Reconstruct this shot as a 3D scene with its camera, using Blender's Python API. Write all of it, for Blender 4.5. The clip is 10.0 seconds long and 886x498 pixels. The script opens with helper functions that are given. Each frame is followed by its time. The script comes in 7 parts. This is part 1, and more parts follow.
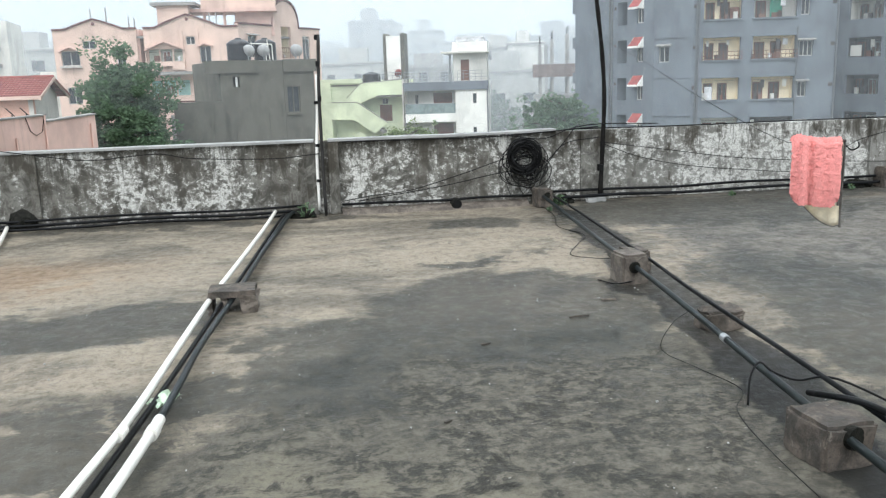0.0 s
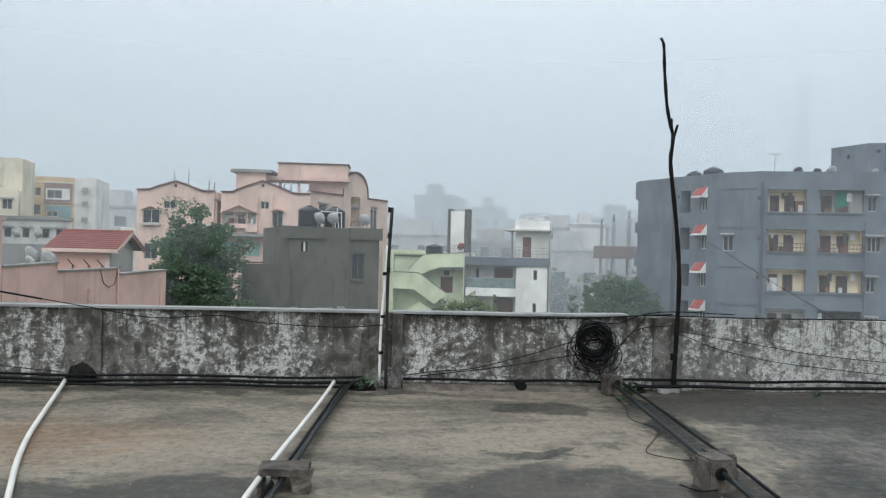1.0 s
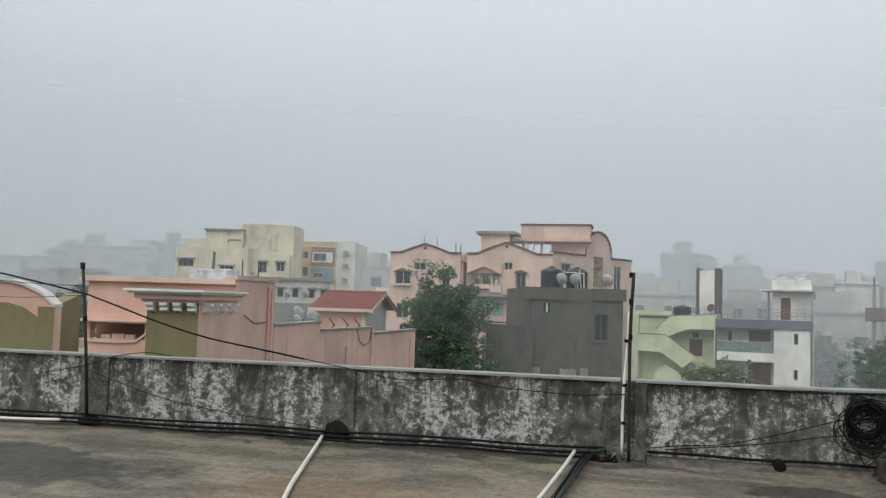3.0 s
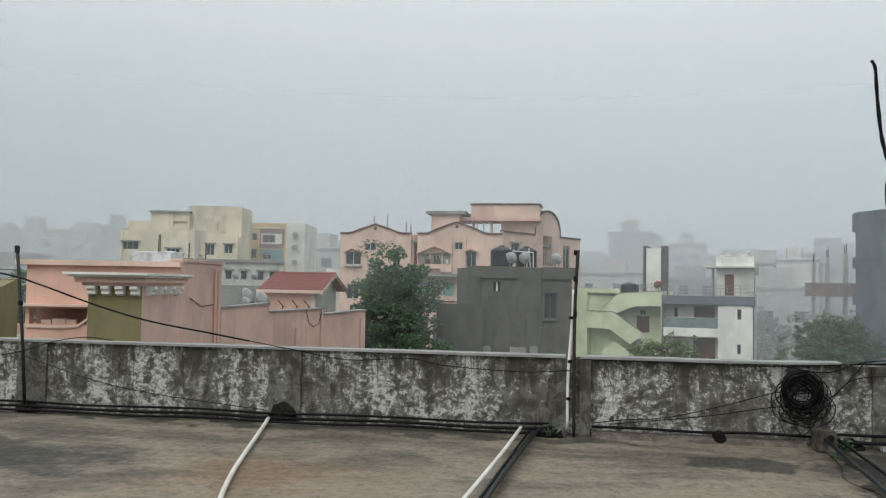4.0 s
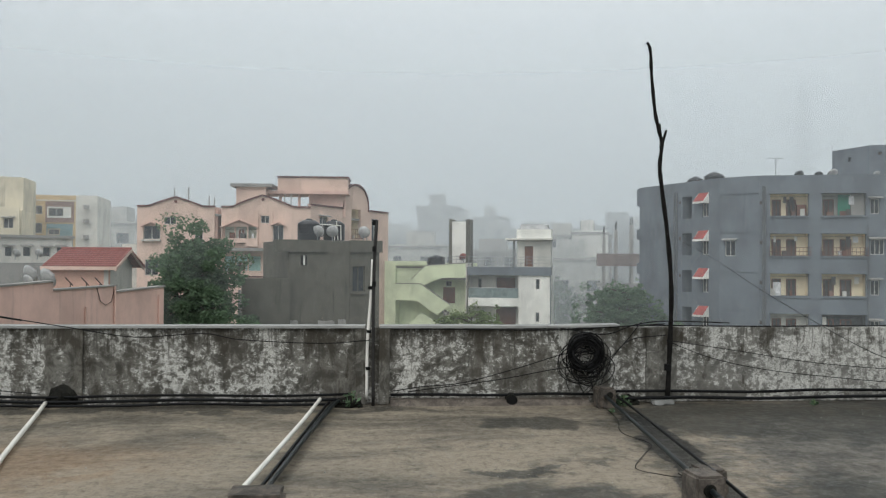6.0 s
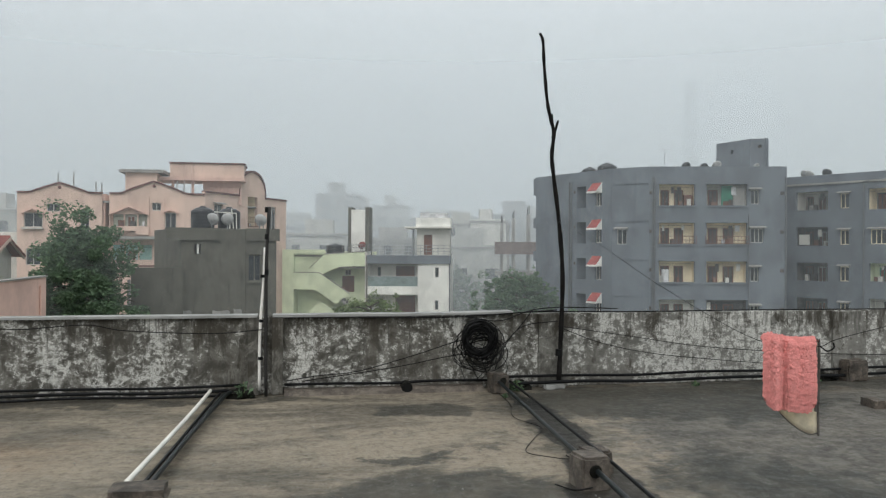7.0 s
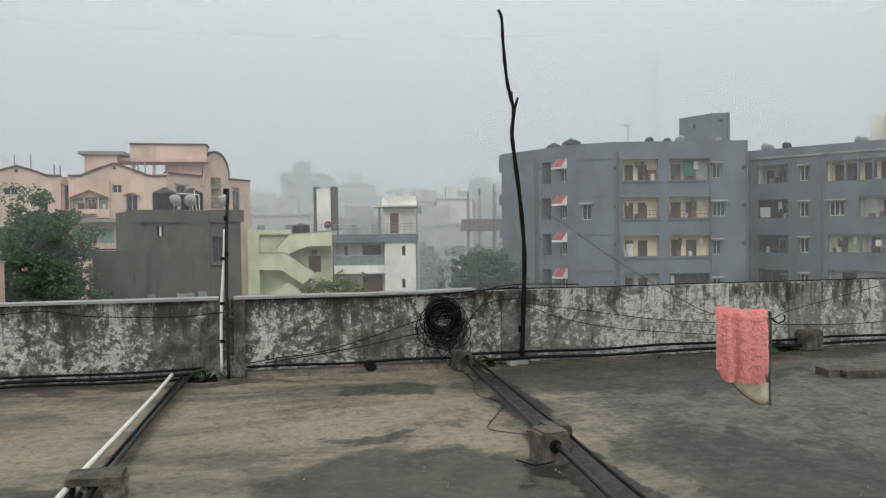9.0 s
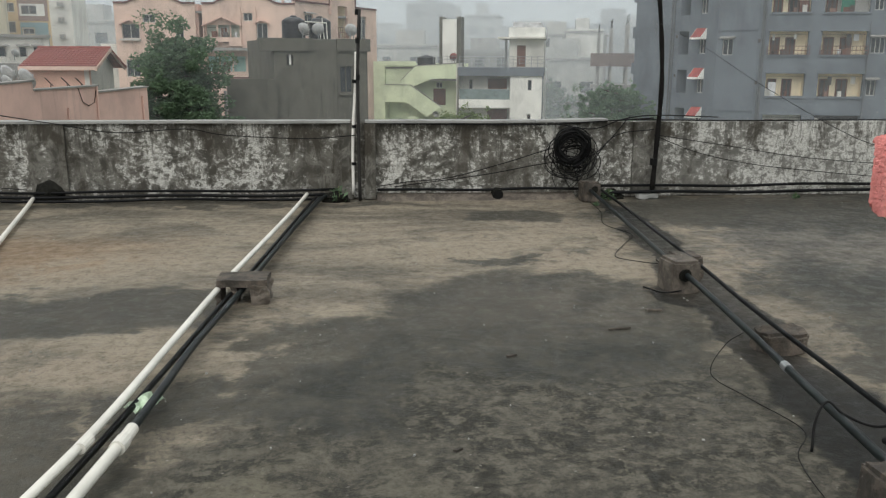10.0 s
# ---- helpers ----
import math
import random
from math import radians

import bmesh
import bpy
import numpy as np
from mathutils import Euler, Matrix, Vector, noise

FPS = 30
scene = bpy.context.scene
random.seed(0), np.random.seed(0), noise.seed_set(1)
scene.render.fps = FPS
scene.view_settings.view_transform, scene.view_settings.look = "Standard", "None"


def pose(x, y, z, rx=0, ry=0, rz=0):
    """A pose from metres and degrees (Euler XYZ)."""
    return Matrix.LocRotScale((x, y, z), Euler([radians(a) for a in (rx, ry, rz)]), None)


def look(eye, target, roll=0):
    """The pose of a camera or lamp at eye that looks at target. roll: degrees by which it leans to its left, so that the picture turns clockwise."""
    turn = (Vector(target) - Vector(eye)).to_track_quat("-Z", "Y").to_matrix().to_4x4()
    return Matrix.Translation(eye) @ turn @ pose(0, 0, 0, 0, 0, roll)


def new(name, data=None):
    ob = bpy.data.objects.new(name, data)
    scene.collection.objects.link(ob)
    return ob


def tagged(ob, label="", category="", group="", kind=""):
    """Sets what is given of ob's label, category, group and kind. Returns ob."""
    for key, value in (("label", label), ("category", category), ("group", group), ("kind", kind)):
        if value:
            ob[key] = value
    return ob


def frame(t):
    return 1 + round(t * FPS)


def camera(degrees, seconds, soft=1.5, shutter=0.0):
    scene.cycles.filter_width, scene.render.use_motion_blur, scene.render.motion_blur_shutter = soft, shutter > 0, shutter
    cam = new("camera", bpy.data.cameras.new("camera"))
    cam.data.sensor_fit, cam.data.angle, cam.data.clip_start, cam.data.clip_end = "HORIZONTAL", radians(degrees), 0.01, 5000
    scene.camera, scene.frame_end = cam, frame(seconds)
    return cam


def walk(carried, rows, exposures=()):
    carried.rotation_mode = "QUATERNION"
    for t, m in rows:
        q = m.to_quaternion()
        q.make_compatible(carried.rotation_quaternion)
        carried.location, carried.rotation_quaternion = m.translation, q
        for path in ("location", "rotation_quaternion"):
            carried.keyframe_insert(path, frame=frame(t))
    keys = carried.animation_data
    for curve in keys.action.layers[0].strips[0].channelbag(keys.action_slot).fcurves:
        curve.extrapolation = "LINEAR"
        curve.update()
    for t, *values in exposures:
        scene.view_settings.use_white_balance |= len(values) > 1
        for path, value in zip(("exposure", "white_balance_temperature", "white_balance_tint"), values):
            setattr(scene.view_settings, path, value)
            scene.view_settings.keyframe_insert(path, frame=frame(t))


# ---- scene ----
cam = camera(55.9, 10.0, 1.25)
PATH = [
    (0, (-1.018, 3.237, 1.599), (-0.743, 5.176, 1.193), -1.8),
    (0.5, (-1.088, 3.371, 1.568), (-0.808, 5.334, 1.309), 1.5),
    (1, (-1.102, 3.54, 1.631), (-0.952, 5.535, 1.633), 1.4),
    (1.5, (-1.055, 3.594, 1.705), (-1.142, 5.585, 1.868), 2.4),
    (2, (-1.033, 3.647, 1.707), (-1.186, 5.634, 1.87), 2.2),
    (2.5, (-1.061, 3.593, 1.705), (-1.388, 5.562, 1.837), 2.1),
    (2.7, (-1.068, 3.58, 1.705), (-1.487, 5.532, 1.837), 2.0),
    (3.8, (-1.039, 3.593, 1.702), (-1.452, 5.547, 1.802), 0.9),
    (4, (-1.01, 3.625, 1.695), (-1.322, 5.599, 1.779), 1.0),
    (4.5, (-0.969, 3.671, 1.678), (-1.08, 5.667, 1.738), 0.8),
    (5, (-0.934, 3.698, 1.663), (-0.961, 5.698, 1.708), 0.5),
    (5.5, (-0.905, 3.705, 1.661), (-0.864, 5.705, 1.698), 0.5),
    (6, (-0.883, 3.714, 1.655), (-0.743, 5.709, 1.682), 0.3),
    (6.2, (-0.872, 3.716, 1.657), (-0.662, 5.705, 1.676), 0.3),
    (7.3, (-0.804, 3.736, 1.645), (-0.415, 5.698, 1.644), 0.2),
    (7.5, (-0.793, 3.734, 1.651), (-0.405, 5.696, 1.65), 0.2),
    (8, (-0.769, 3.731, 1.654), (-0.35, 5.686, 1.654), -0.1),
    (8.5, (-0.743, 3.73, 1.657), (-0.266, 5.672, 1.658), -0.6),
    (9, (-0.758, 3.723, 1.658), (-0.305, 5.67, 1.605), -0.7),
    (9.5, (-0.817, 3.718, 1.603), (-0.545, 5.683, 1.342), -0.0),
    (10, (-0.822, 3.75, 1.555), (-0.663, 5.695, 1.117), 0.2),
]
EXPOSURES = [(0.0, 0.82, 6100, 10), (0.5, 0.68, 6100, 10), (1.0, 0.12, 6000, 10), (1.5, -0.12, 6080, 10), (2.5, -0.14, 6350, 10), (5.0, -0.07, 6400, 10), (9.0, -0.02, 6520, 10), (9.5, 0.03, 6560, 10), (10.0, 0.02, 6600, 10)]
walk(cam, [(t, look(eye, target, roll)) for t, eye, target, roll in PATH], EXPOSURES)

GROUND = -9.5
WALL_Y = 13.4

# ---- world and light ----
world = bpy.data.worlds.new("overcast_sky")
scene.world = world
world.use_nodes = True
wt = world.node_tree
wn, wl = wt.nodes, wt.links
wn.clear()
sky = wn.new("ShaderNodeTexSky")
sky.sky_type = "NISHITA"
sky.sun_disc = False
sky.sun_elevation = radians(58)
sky.sun_rotation = radians(200)
sky.dust_density = 6.0
grey = wn.new("ShaderNodeHueSaturation")
grey.inputs["Saturation"].default_value = 0.25
grey.inputs["Value"].default_value = 0.03
wl.new(sky.outputs[0], grey.inputs["Color"])
tc = wn.new("ShaderNodeTexCoord")
sep = wn.new("ShaderNodeSeparateXYZ")
wl.new(tc.outputs["Generated"], sep.inputs[0])
ramp = wn.new("ShaderNodeValToRGB")
cr = ramp.color_ramp
cr.elements[0].position, cr.elements[0].color = 0.0, (0.36, 0.415, 0.445, 1)
cr.elements[1].position, cr.elements[1].color = 1.0, (0.98, 1.03, 1.05, 1)
for at, col in ((0.08, (0.43, 0.49, 0.52, 1)), (0.20, (0.60, 0.655, 0.68, 1)), (0.28, (0.70, 0.75, 0.77, 1)), (0.36, (0.766, 0.816, 0.832, 1)), (0.46, (0.813, 0.863, 0.878, 1))):
    e = cr.elements.new(at)
    e.color = col
wl.new(sep.outputs["Z"], ramp.inputs[0])
cloud = wn.new("ShaderNodeTexNoise")
cloud.inputs["Scale"].default_value = 1.6
cloud.inputs["Detail"].default_value = 2.0
wl.new(tc.outputs["Generated"], cloud.inputs["Vector"])
vary = wn.new("ShaderNodeMapRange")
vary.inputs["From Min"].default_value, vary.inputs["From Max"].default_value = 0.0, 1.0
vary.inputs["To Min"].default_value, vary.inputs["To Max"].default_value = 0.96, 1.04
wl.new(cloud.outputs["Fac"], vary.inputs[0])
mul = wn.new("ShaderNodeVectorMath")
mul.operation = "SCALE"
wl.new(ramp.outputs[0], mul.inputs[0])
wl.new(vary.outputs[0], mul.inputs["Scale"])
add = wn.new("ShaderNodeVectorMath")
wl.new(mul.outputs[0], add.inputs[0])
wl.new(grey.outputs[0], add.inputs[1])
bg = wn.new("ShaderNodeBackground")
bg.inputs["Strength"].default_value = 1.0
wl.new(add.outputs[0], bg.inputs["Color"])
wout = wn.new("ShaderNodeOutputWorld")
wl.new(bg.outputs[0], wout.inputs["Surface"])

sun_data = bpy.data.lights.new("sun", "SUN")
sun_data.energy, sun_data.angle, sun_data.color = 0.85, radians(40), (1.0, 0.97, 0.93)
sun = new("sun", sun_data)
sun.matrix_world = look((0, 0, 60), (20, 48, 0))


# ---- materials ----
def nodes_of(name):
    m = bpy.data.materials.new(name)
    m.use_nodes = True
    n, l = m.node_tree.nodes, m.node_tree.links
    b = n["Principled BSDF"]
    return m, n, l, b


def noise_of(n, l, scale, detail=4.0, stretch=(1, 1, 1), rough=0.6, warp=0.0):
    t = n.new("ShaderNodeTexCoord")
    mp = n.new("ShaderNodeMapping")
    mp.inputs["Scale"].default_value = stretch
    l.new(t.outputs["Object"], mp.inputs["Vector"])
    k = n.new("ShaderNodeTexNoise")
    k.inputs["Scale"].default_value = scale
    k.inputs["Detail"].default_value = detail
    k.inputs["Roughness"].default_value = rough
    k.inputs["Distortion"].default_value = warp
    l.new(mp.outputs[0], k.inputs["Vector"])
    return k.outputs["Fac"]


def steps(n, l, src, lo, hi, a=0.0, b=1.0):
    k = n.new("ShaderNodeMapRange")
    k.interpolation_type = "SMOOTHSTEP"
    for key, v in (("From Min", lo), ("From Max", hi), ("To Min", a), ("To Max", b)):
        k.inputs[key].default_value = v
    l.new(src, k.inputs["Value"])
    return k.outputs["Result"]


def maths(n, l, op, a, b):
    k = n.new("ShaderNodeMath")
    k.operation = op
    for i, v in enumerate((a, b)):
        if isinstance(v, (int, float)):
            k.inputs[i].default_value = v
        else:
            l.new(v, k.inputs[i])
    return k.outputs[0]


def blend(n, l, fac, a, b):
    k = n.new("ShaderNodeMix")
    k.data_type = "RGBA"
    if isinstance(fac, (int, float)):
        k.inputs["Factor"].default_value = fac
    else:
        l.new(fac, k.inputs["Factor"])
    for key, v in ((6, a), (7, b)):
        if isinstance(v, tuple):
            k.inputs[key].default_value = (*v, 1)
        else:
            l.new(v, k.inputs[key])
    return k.outputs[2]


def bump(n, l, b, src, strength, dist=0.01):
    k = n.new("ShaderNodeBump")
    k.inputs["Strength"].default_value = strength
    k.inputs["Distance"].default_value = dist
    l.new(src, k.inputs["Height"])
    l.new(k.outputs[0], b.inputs["Normal"])


def plain(name, col, rough=0.6, metal=0.0, vary=0.25, scale=6.0, bumped=0.2, gloss=0.5):
    m, n, l, b = nodes_of(name)
    f1 = noise_of(n, l, scale, 5)
    f2 = noise_of(n, l, scale * 7, 3)
    dark = tuple(c * (1 - vary) for c in col)
    lite = tuple(min(1, c * (1 + vary * 0.6)) for c in col)
    c = blend(n, l, steps(n, l, f1, 0.35, 0.65), dark, lite)
    c = blend(n, l, steps(n, l, f2, 0.45, 0.75, 0, 0.35), c, dark)
    l.new(c, b.inputs["Base Color"])
    b.inputs["Roughness"].default_value, b.inputs["Metallic"].default_value = rough, metal
    b.inputs["Specular IOR Level"].default_value = gloss
    if bumped:
        bump(n, l, b, f2, bumped)
    return m


def plaster(name, col, grime=(0.10, 0.10, 0.09), streak=0.35, blotch=0.3, rough=0.85, scale=0.6):
    """Painted plaster with rain streaks and patchy fading."""
    m, n, l, b = nodes_of(name)
    big = noise_of(n, l, scale, 6, (1, 1, 0.7))
    run = noise_of(n, l, scale * 5, 5, (1, 1, 0.09), 0.65)
    fine = noise_of(n, l, 14, 4)
    lite = tuple(min(1, c * 1.12) for c in col)
    dull = tuple(c * 0.82 for c in col)
    c = blend(n, l, steps(n, l, big, 0.35, 0.68), lite, dull)
    c = blend(n, l, steps(n, l, fine, 0.4, 0.8, 0, blotch * 0.6), c, dull)
    c = blend(n, l, steps(n, l, run, 0.55, 0.78, 0, streak), c, grime)
    l.new(c, b.inputs["Base Color"])
    b.inputs["Roughness"].default_value = rough
    bump(n, l, b, fine, 0.25, 0.02)
    return m


def glassy(name, col, rough=0.12):
    m, n, l, b = nodes_of(name)
    f = noise_of(n, l, 2.0, 3)
    c = blend(n, l, steps(n, l, f, 0.3, 0.7), col, tuple(x * 1.6 + 0.01 for x in col))
    l.new(c, b.inputs["Base Color"])
    b.inputs["Roughness"].default_value = rough
    b.inputs["IOR"].default_value = 1.5
    return m


def stained_wall(name="mouldy_whitewash", bare=0.0):
    """Whitewash flaking off cement: cream scabs in drifts, brown mould, soft dark runs; bare takes the wash away."""
    m, n, l, b = nodes_of(name)
    big = noise_of(n, l, 1.5, 5, (1, 1, 0.7), 0.6, 0.5)
    column = noise_of(n, l, 3.4, 6, (1, 1, 0.16), 0.65, 0.3)
    patch = noise_of(n, l, 6.5, 9, (1, 1, 0.85), 0.68, 0.6)
    scab = noise_of(n, l, 15.0, 10, (0.80, 1, 1.1), 0.80, 0.3)
    fine = noise_of(n, l, 62, 7, (0.8, 1, 1.2), 0.75)
    thin = noise_of(n, l, 26, 5, (1, 1, 0.07), 0.6)
    t = n.new("ShaderNodeTexCoord")
    sp = n.new("ShaderNodeSeparateXYZ")
    l.new(t.outputs["Object"], sp.inputs[0])

    def off(src, k):
        return maths(n, l, "MULTIPLY", maths(n, l, "SUBTRACT", src, 0.5), k)

    ground = blend(n, l, steps(n, l, patch, 0.36, 0.64), (0.060, 0.057, 0.048), (0.200, 0.193, 0.170))
    ground = blend(n, l, steps(n, l, column, 0.46, 0.70, 0, 0.55), ground, (0.085, 0.075, 0.060))
    ground = blend(n, l, steps(n, l, sp.outputs["X"], 1.8, 4.0, 0, 0.5), ground, (0.27, 0.265, 0.243))
    wash = maths(n, l, "ADD", scab, maths(n, l, "ADD", off(big, 0.50), off(patch, 0.50)))
    wash = maths(n, l, "SUBTRACT", wash, off(column, 0.42))
    wash = maths(n, l, "ADD", wash, steps(n, l, sp.outputs["X"], 1.6, 4.5, 0.0, 0.045))
    wash = maths(n, l, "SUBTRACT", wash, bare)
    chalk = blend(n, l, steps(n, l, fine, 0.38, 0.62), (0.33, 0.325, 0.295), (0.74, 0.73, 0.68))
    c = blend(n, l, steps(n, l, wash, 0.43, 0.58, 0, 0.60), ground, (0.27, 0.265, 0.24))
    c = blend(n, l, steps(n, l, wash, 0.515, 0.585, 0, 0.90), c, chalk)
    rain = maths(n, l, "ADD", thin, steps(n, l, sp.outputs["Z"], 0.30, 0.90, -0.10, 0.05))
    c = blend(n, l, steps(n, l, rain, 0.51, 0.64, 0, 0.62), c, (0.06, 0.057, 0.048))
    head = noise_of(n, l, 5.0, 8, (1, 1, 0.35), 0.7, 0.4)
    mould = maths(n, l, "ADD", head, steps(n, l, sp.outputs["Z"], 0.35, 0.9, -0.03, 0.09))
    mould = maths(n, l, "SUBTRACT", mould, off(big, 0.45))
    c = blend(n, l, steps(n, l, mould, 0.55, 0.67, 0, 0.85), c, (0.048, 0.042, 0.032))
    c = blend(n, l, steps(n, l, maths(n, l, "ADD", patch, steps(n, l, sp.outputs["Z"], 0.0, 0.25, 0.06, 0.0)), 0.57, 0.66, 0, 0.75), c, (0.050, 0.042, 0.030))
    c = blend(n, l, steps(n, l, fine, 0.54, 0.70, 0, 0.45), c, (0.06, 0.056, 0.047))
    l.new(c, b.inputs["Base Color"])
    b.inputs["Roughness"].default_value = 0.85
    b.inputs["Specular IOR Level"].default_value = 0.2
    bump(n, l, b, maths(n, l, "ADD", scab, maths(n, l, "MULTIPLY", fine, 0.4)), 0.6, 0.012)
    return m


def wet_floor():
    """Old cement screed in the rain: tan where it drains, dark grey where water and moss stand."""
    m, n, l, b = nodes_of("wet_cement_screed")
    t = n.new("ShaderNodeTexCoord")
    warp = n.new("ShaderNodeTexNoise")
    warp.inputs["Scale"].default_value, warp.inputs["Detail"].default_value = 0.9, 6.0
    warp.inputs["Roughness"].default_value = 0.65
    l.new(t.outputs["Object"], warp.inputs["Vector"])
    off = n.new("ShaderNodeVectorMath")
    off.operation = "SUBTRACT"
    l.new(warp.outputs["Color"], off.inputs[0])
    off.inputs[1].default_value = (0.5, 0.5, 0.5)
    big = n.new("ShaderNodeVectorMath")
    big.operation = "SCALE"
    l.new(off.outputs[0], big.inputs[0])
    big.inputs["Scale"].default_value = 2.0
    pos = n.new("ShaderNodeVectorMath")
    l.new(t.outputs["Object"], pos.inputs[0])
    l.new(big.outputs[0], pos.inputs[1])

    lite = n.new("ShaderNodeVectorMath")
    lite.operation = "SCALE"
    l.new(off.outputs[0], lite.inputs[0])
    lite.inputs["Scale"].default_value = 0.5
    pos_near = n.new("ShaderNodeVectorMath")
    l.new(t.outputs["Object"], pos_near.inputs[0])
    l.new(lite.outputs[0], pos_near.inputs[1])

    def pool(x, y, rx, ry, soft=0.5, where=None):
        k = n.new("ShaderNodeVectorMath")
        k.operation = "SUBTRACT"
        l.new((where or pos).outputs[0], k.inputs[0])
        k.inputs[1].default_value = (x, y, 0)
        g = n.new("ShaderNodeVectorMath")
        g.operation = "MULTIPLY"
        l.new(k.outputs[0], g.inputs[0])
        g.inputs[1].default_value = (1 / rx, 1 / ry, 0)
        d = n.new("ShaderNodeVectorMath")
        d.operation = "LENGTH"
        l.new(g.outputs[0], d.inputs[0])
        return steps(n, l, d.outputs["Value"], 1 - soft, 1 + soft, 1.0, 0.0)

    dark = pool(0.22, 8.75, 1.05, 1.15, 0.45, pos_near)
    for x, y, rx, ry, soft in ((-2.75, 9.0, 1.25, 0.42, 0.5), (-2.25, 6.95, 0.42, 0.42, 0.5), (-1.75, 7.4, 0.25, 0.16, 0.5), (3.4, 7.2, 1.7, 1.7, 0.5), (2.1, 7.5, 0.6, 1.2, 0.6), (2.5, 9.0, 0.7, 0.9, 0.7), (3.4, 12.1, 2.0, 0.9, 0.5), (-1.1, 7.9, 0.7, 0.9, 0.5), (0.62, 12.2, 0.52, 0.42, 0.5), (0.17, 10.27, 0.40, 0.13, 0.4), (-7.2, 10.8, 1.8, 1.0, 0.5), (6.0, 13.05, 4.0, 0.25, 0.6), (-4.6, 13.15, 4.5, 0.16, 0.7), (2.6, 12.6, 0.8, 0.4, 0.6)):
        dark = maths(n, l, "MAXIMUM", dark, pool(x, y, rx, ry, soft))
    # Wet strip along the right pipes, its black deepened for crevice shade.
    shaded_wet_strip = pool(1.78, 11.9, 0.13, 1.3, 0.3, pos_near)
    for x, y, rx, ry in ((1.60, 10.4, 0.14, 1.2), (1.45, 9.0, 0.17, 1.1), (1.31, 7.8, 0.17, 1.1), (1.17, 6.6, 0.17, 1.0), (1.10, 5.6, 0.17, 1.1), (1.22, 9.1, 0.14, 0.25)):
        shaded_wet_strip = maths(n, l, "MAXIMUM", shaded_wet_strip, pool(x, y, rx, ry, 0.3, pos_near))
    blotch = noise_of(n, l, 4.6, 10, (0.75, 0.95, 1), 0.74, 0.7)

    def ragged(mask, much=1.9):
        edge = maths(n, l, "MULTIPLY", maths(n, l, "SUBTRACT", blotch, 0.5), much)
        return steps(n, l, maths(n, l, "ADD", mask, edge), 0.30, 0.70)

    dark = ragged(dark)
    rim = pool(0.75, 9.5, 0.75, 1.1, 0.4)
    rim = maths(n, l, "MAXIMUM", rim, pool(0.9, 10.6, 0.6, 1.2, 0.4))
    rim = maths(n, l, "MAXIMUM", rim, pool(2.1, 10.2, 0.25, 1.5, 0.4))
    rim = maths(n, l, "MAXIMUM", rim, pool(0.1, 10.9, 1.2, 0.6, 0.6))
    rim = maths(n, l, "MAXIMUM", rim, pool(-3.0, 10.2, 0.7, 0.6, 0.6))
    rim = maths(n, l, "MAXIMUM", rim, pool(-2.6, 7.9, 0.5, 0.4, 0.6))
    near = ragged(pool(-0.1, 5.3, 2.0, 3.1, 0.4), 1.3)
    sweep = noise_of(n, l, 0.9, 8, (0.8, 1.3, 1), 0.6, 0.6)
    mid = noise_of(n, l, 3.6, 10, (1, 0.85, 1), 0.72, 0.5)
    small = noise_of(n, l, 11, 8, (1, 0.9, 1), 0.75, 0.2)
    fine = noise_of(n, l, 60, 6, (1, 1, 1), 0.75)
    tan = blend(n, l, steps(n, l, sweep, 0.36, 0.62), (0.110, 0.099, 0.078), (0.275, 0.234, 0.177))
    tan = blend(n, l, steps(n, l, mid, 0.40, 0.64, 0, 0.35), tan, (0.10, 0.089, 0.072))
    streak = noise_of(n, l, 2.6, 8, (0.28, 1.5, 1), 0.7, 0.4)
    tan = blend(n, l, steps(n, l, streak, 0.50, 0.66, 0, 0.55), tan, (0.330, 0.288, 0.215))
    tan = blend(n, l, steps(n, l, streak, 0.47, 0.34, 0, 0.45), tan, (0.085, 0.078, 0.062))
    rust = pool(-3.6, 10.6, 0.9, 0.7, 0.7)
    tan = blend(n, l, maths(n, l, "MULTIPLY", rust, 0.5), tan, (0.30, 0.19, 0.105))
    cream = maths(n, l, "MULTIPLY", rim, steps(n, l, mid, 0.455, 0.515, 0, 0.85))
    tan = blend(n, l, cream, tan, (0.275, 0.232, 0.175))
    tan = blend(n, l, maths(n, l, "MULTIPLY", pool(0.7, 12.2, 1.5, 0.8, 0.5), 0.25), tan, (0.085, 0.072, 0.057))
    damp = blend(n, l, steps(n, l, mid, 0.40, 0.62), (0.023, 0.025, 0.022), (0.056, 0.054, 0.045))
    brown = blend(n, l, steps(n, l, blotch, 0.42, 0.56), (0.032, 0.031, 0.025), (0.074, 0.069, 0.055))
    brown = blend(n, l, steps(n, l, small, 0.48, 0.62, 0, 0.75), brown, (0.165, 0.155, 0.122))
    brown = blend(n, l, steps(n, l, small, 0.49, 0.36, 0, 0.7), brown, (0.022, 0.022, 0.018))
    pale = maths(n, l, "MULTIPLY", pool(-1.1, 5.6, 0.8, 1.0, 0.5), steps(n, l, blotch, 0.46, 0.54, 0, 0.7))
    brown = blend(n, l, pale, brown, (0.175, 0.160, 0.115))
    east = ragged(pool(5.4, 10.2, 3.3, 3.6, 0.35, pos_near))
    slate = blend(n, l, steps(n, l, mid, 0.42, 0.60), (0.062, 0.060, 0.055), (0.138, 0.130, 0.112))
    tan = blend(n, l, maths(n, l, "MULTIPLY", east, 0.85), tan, slate)
    silt = maths(n, l, "MULTIPLY", pool(3.9, 12.75, 2.2, 0.28, 0.5, pos_near), steps(n, l, mid, 0.40, 0.56))
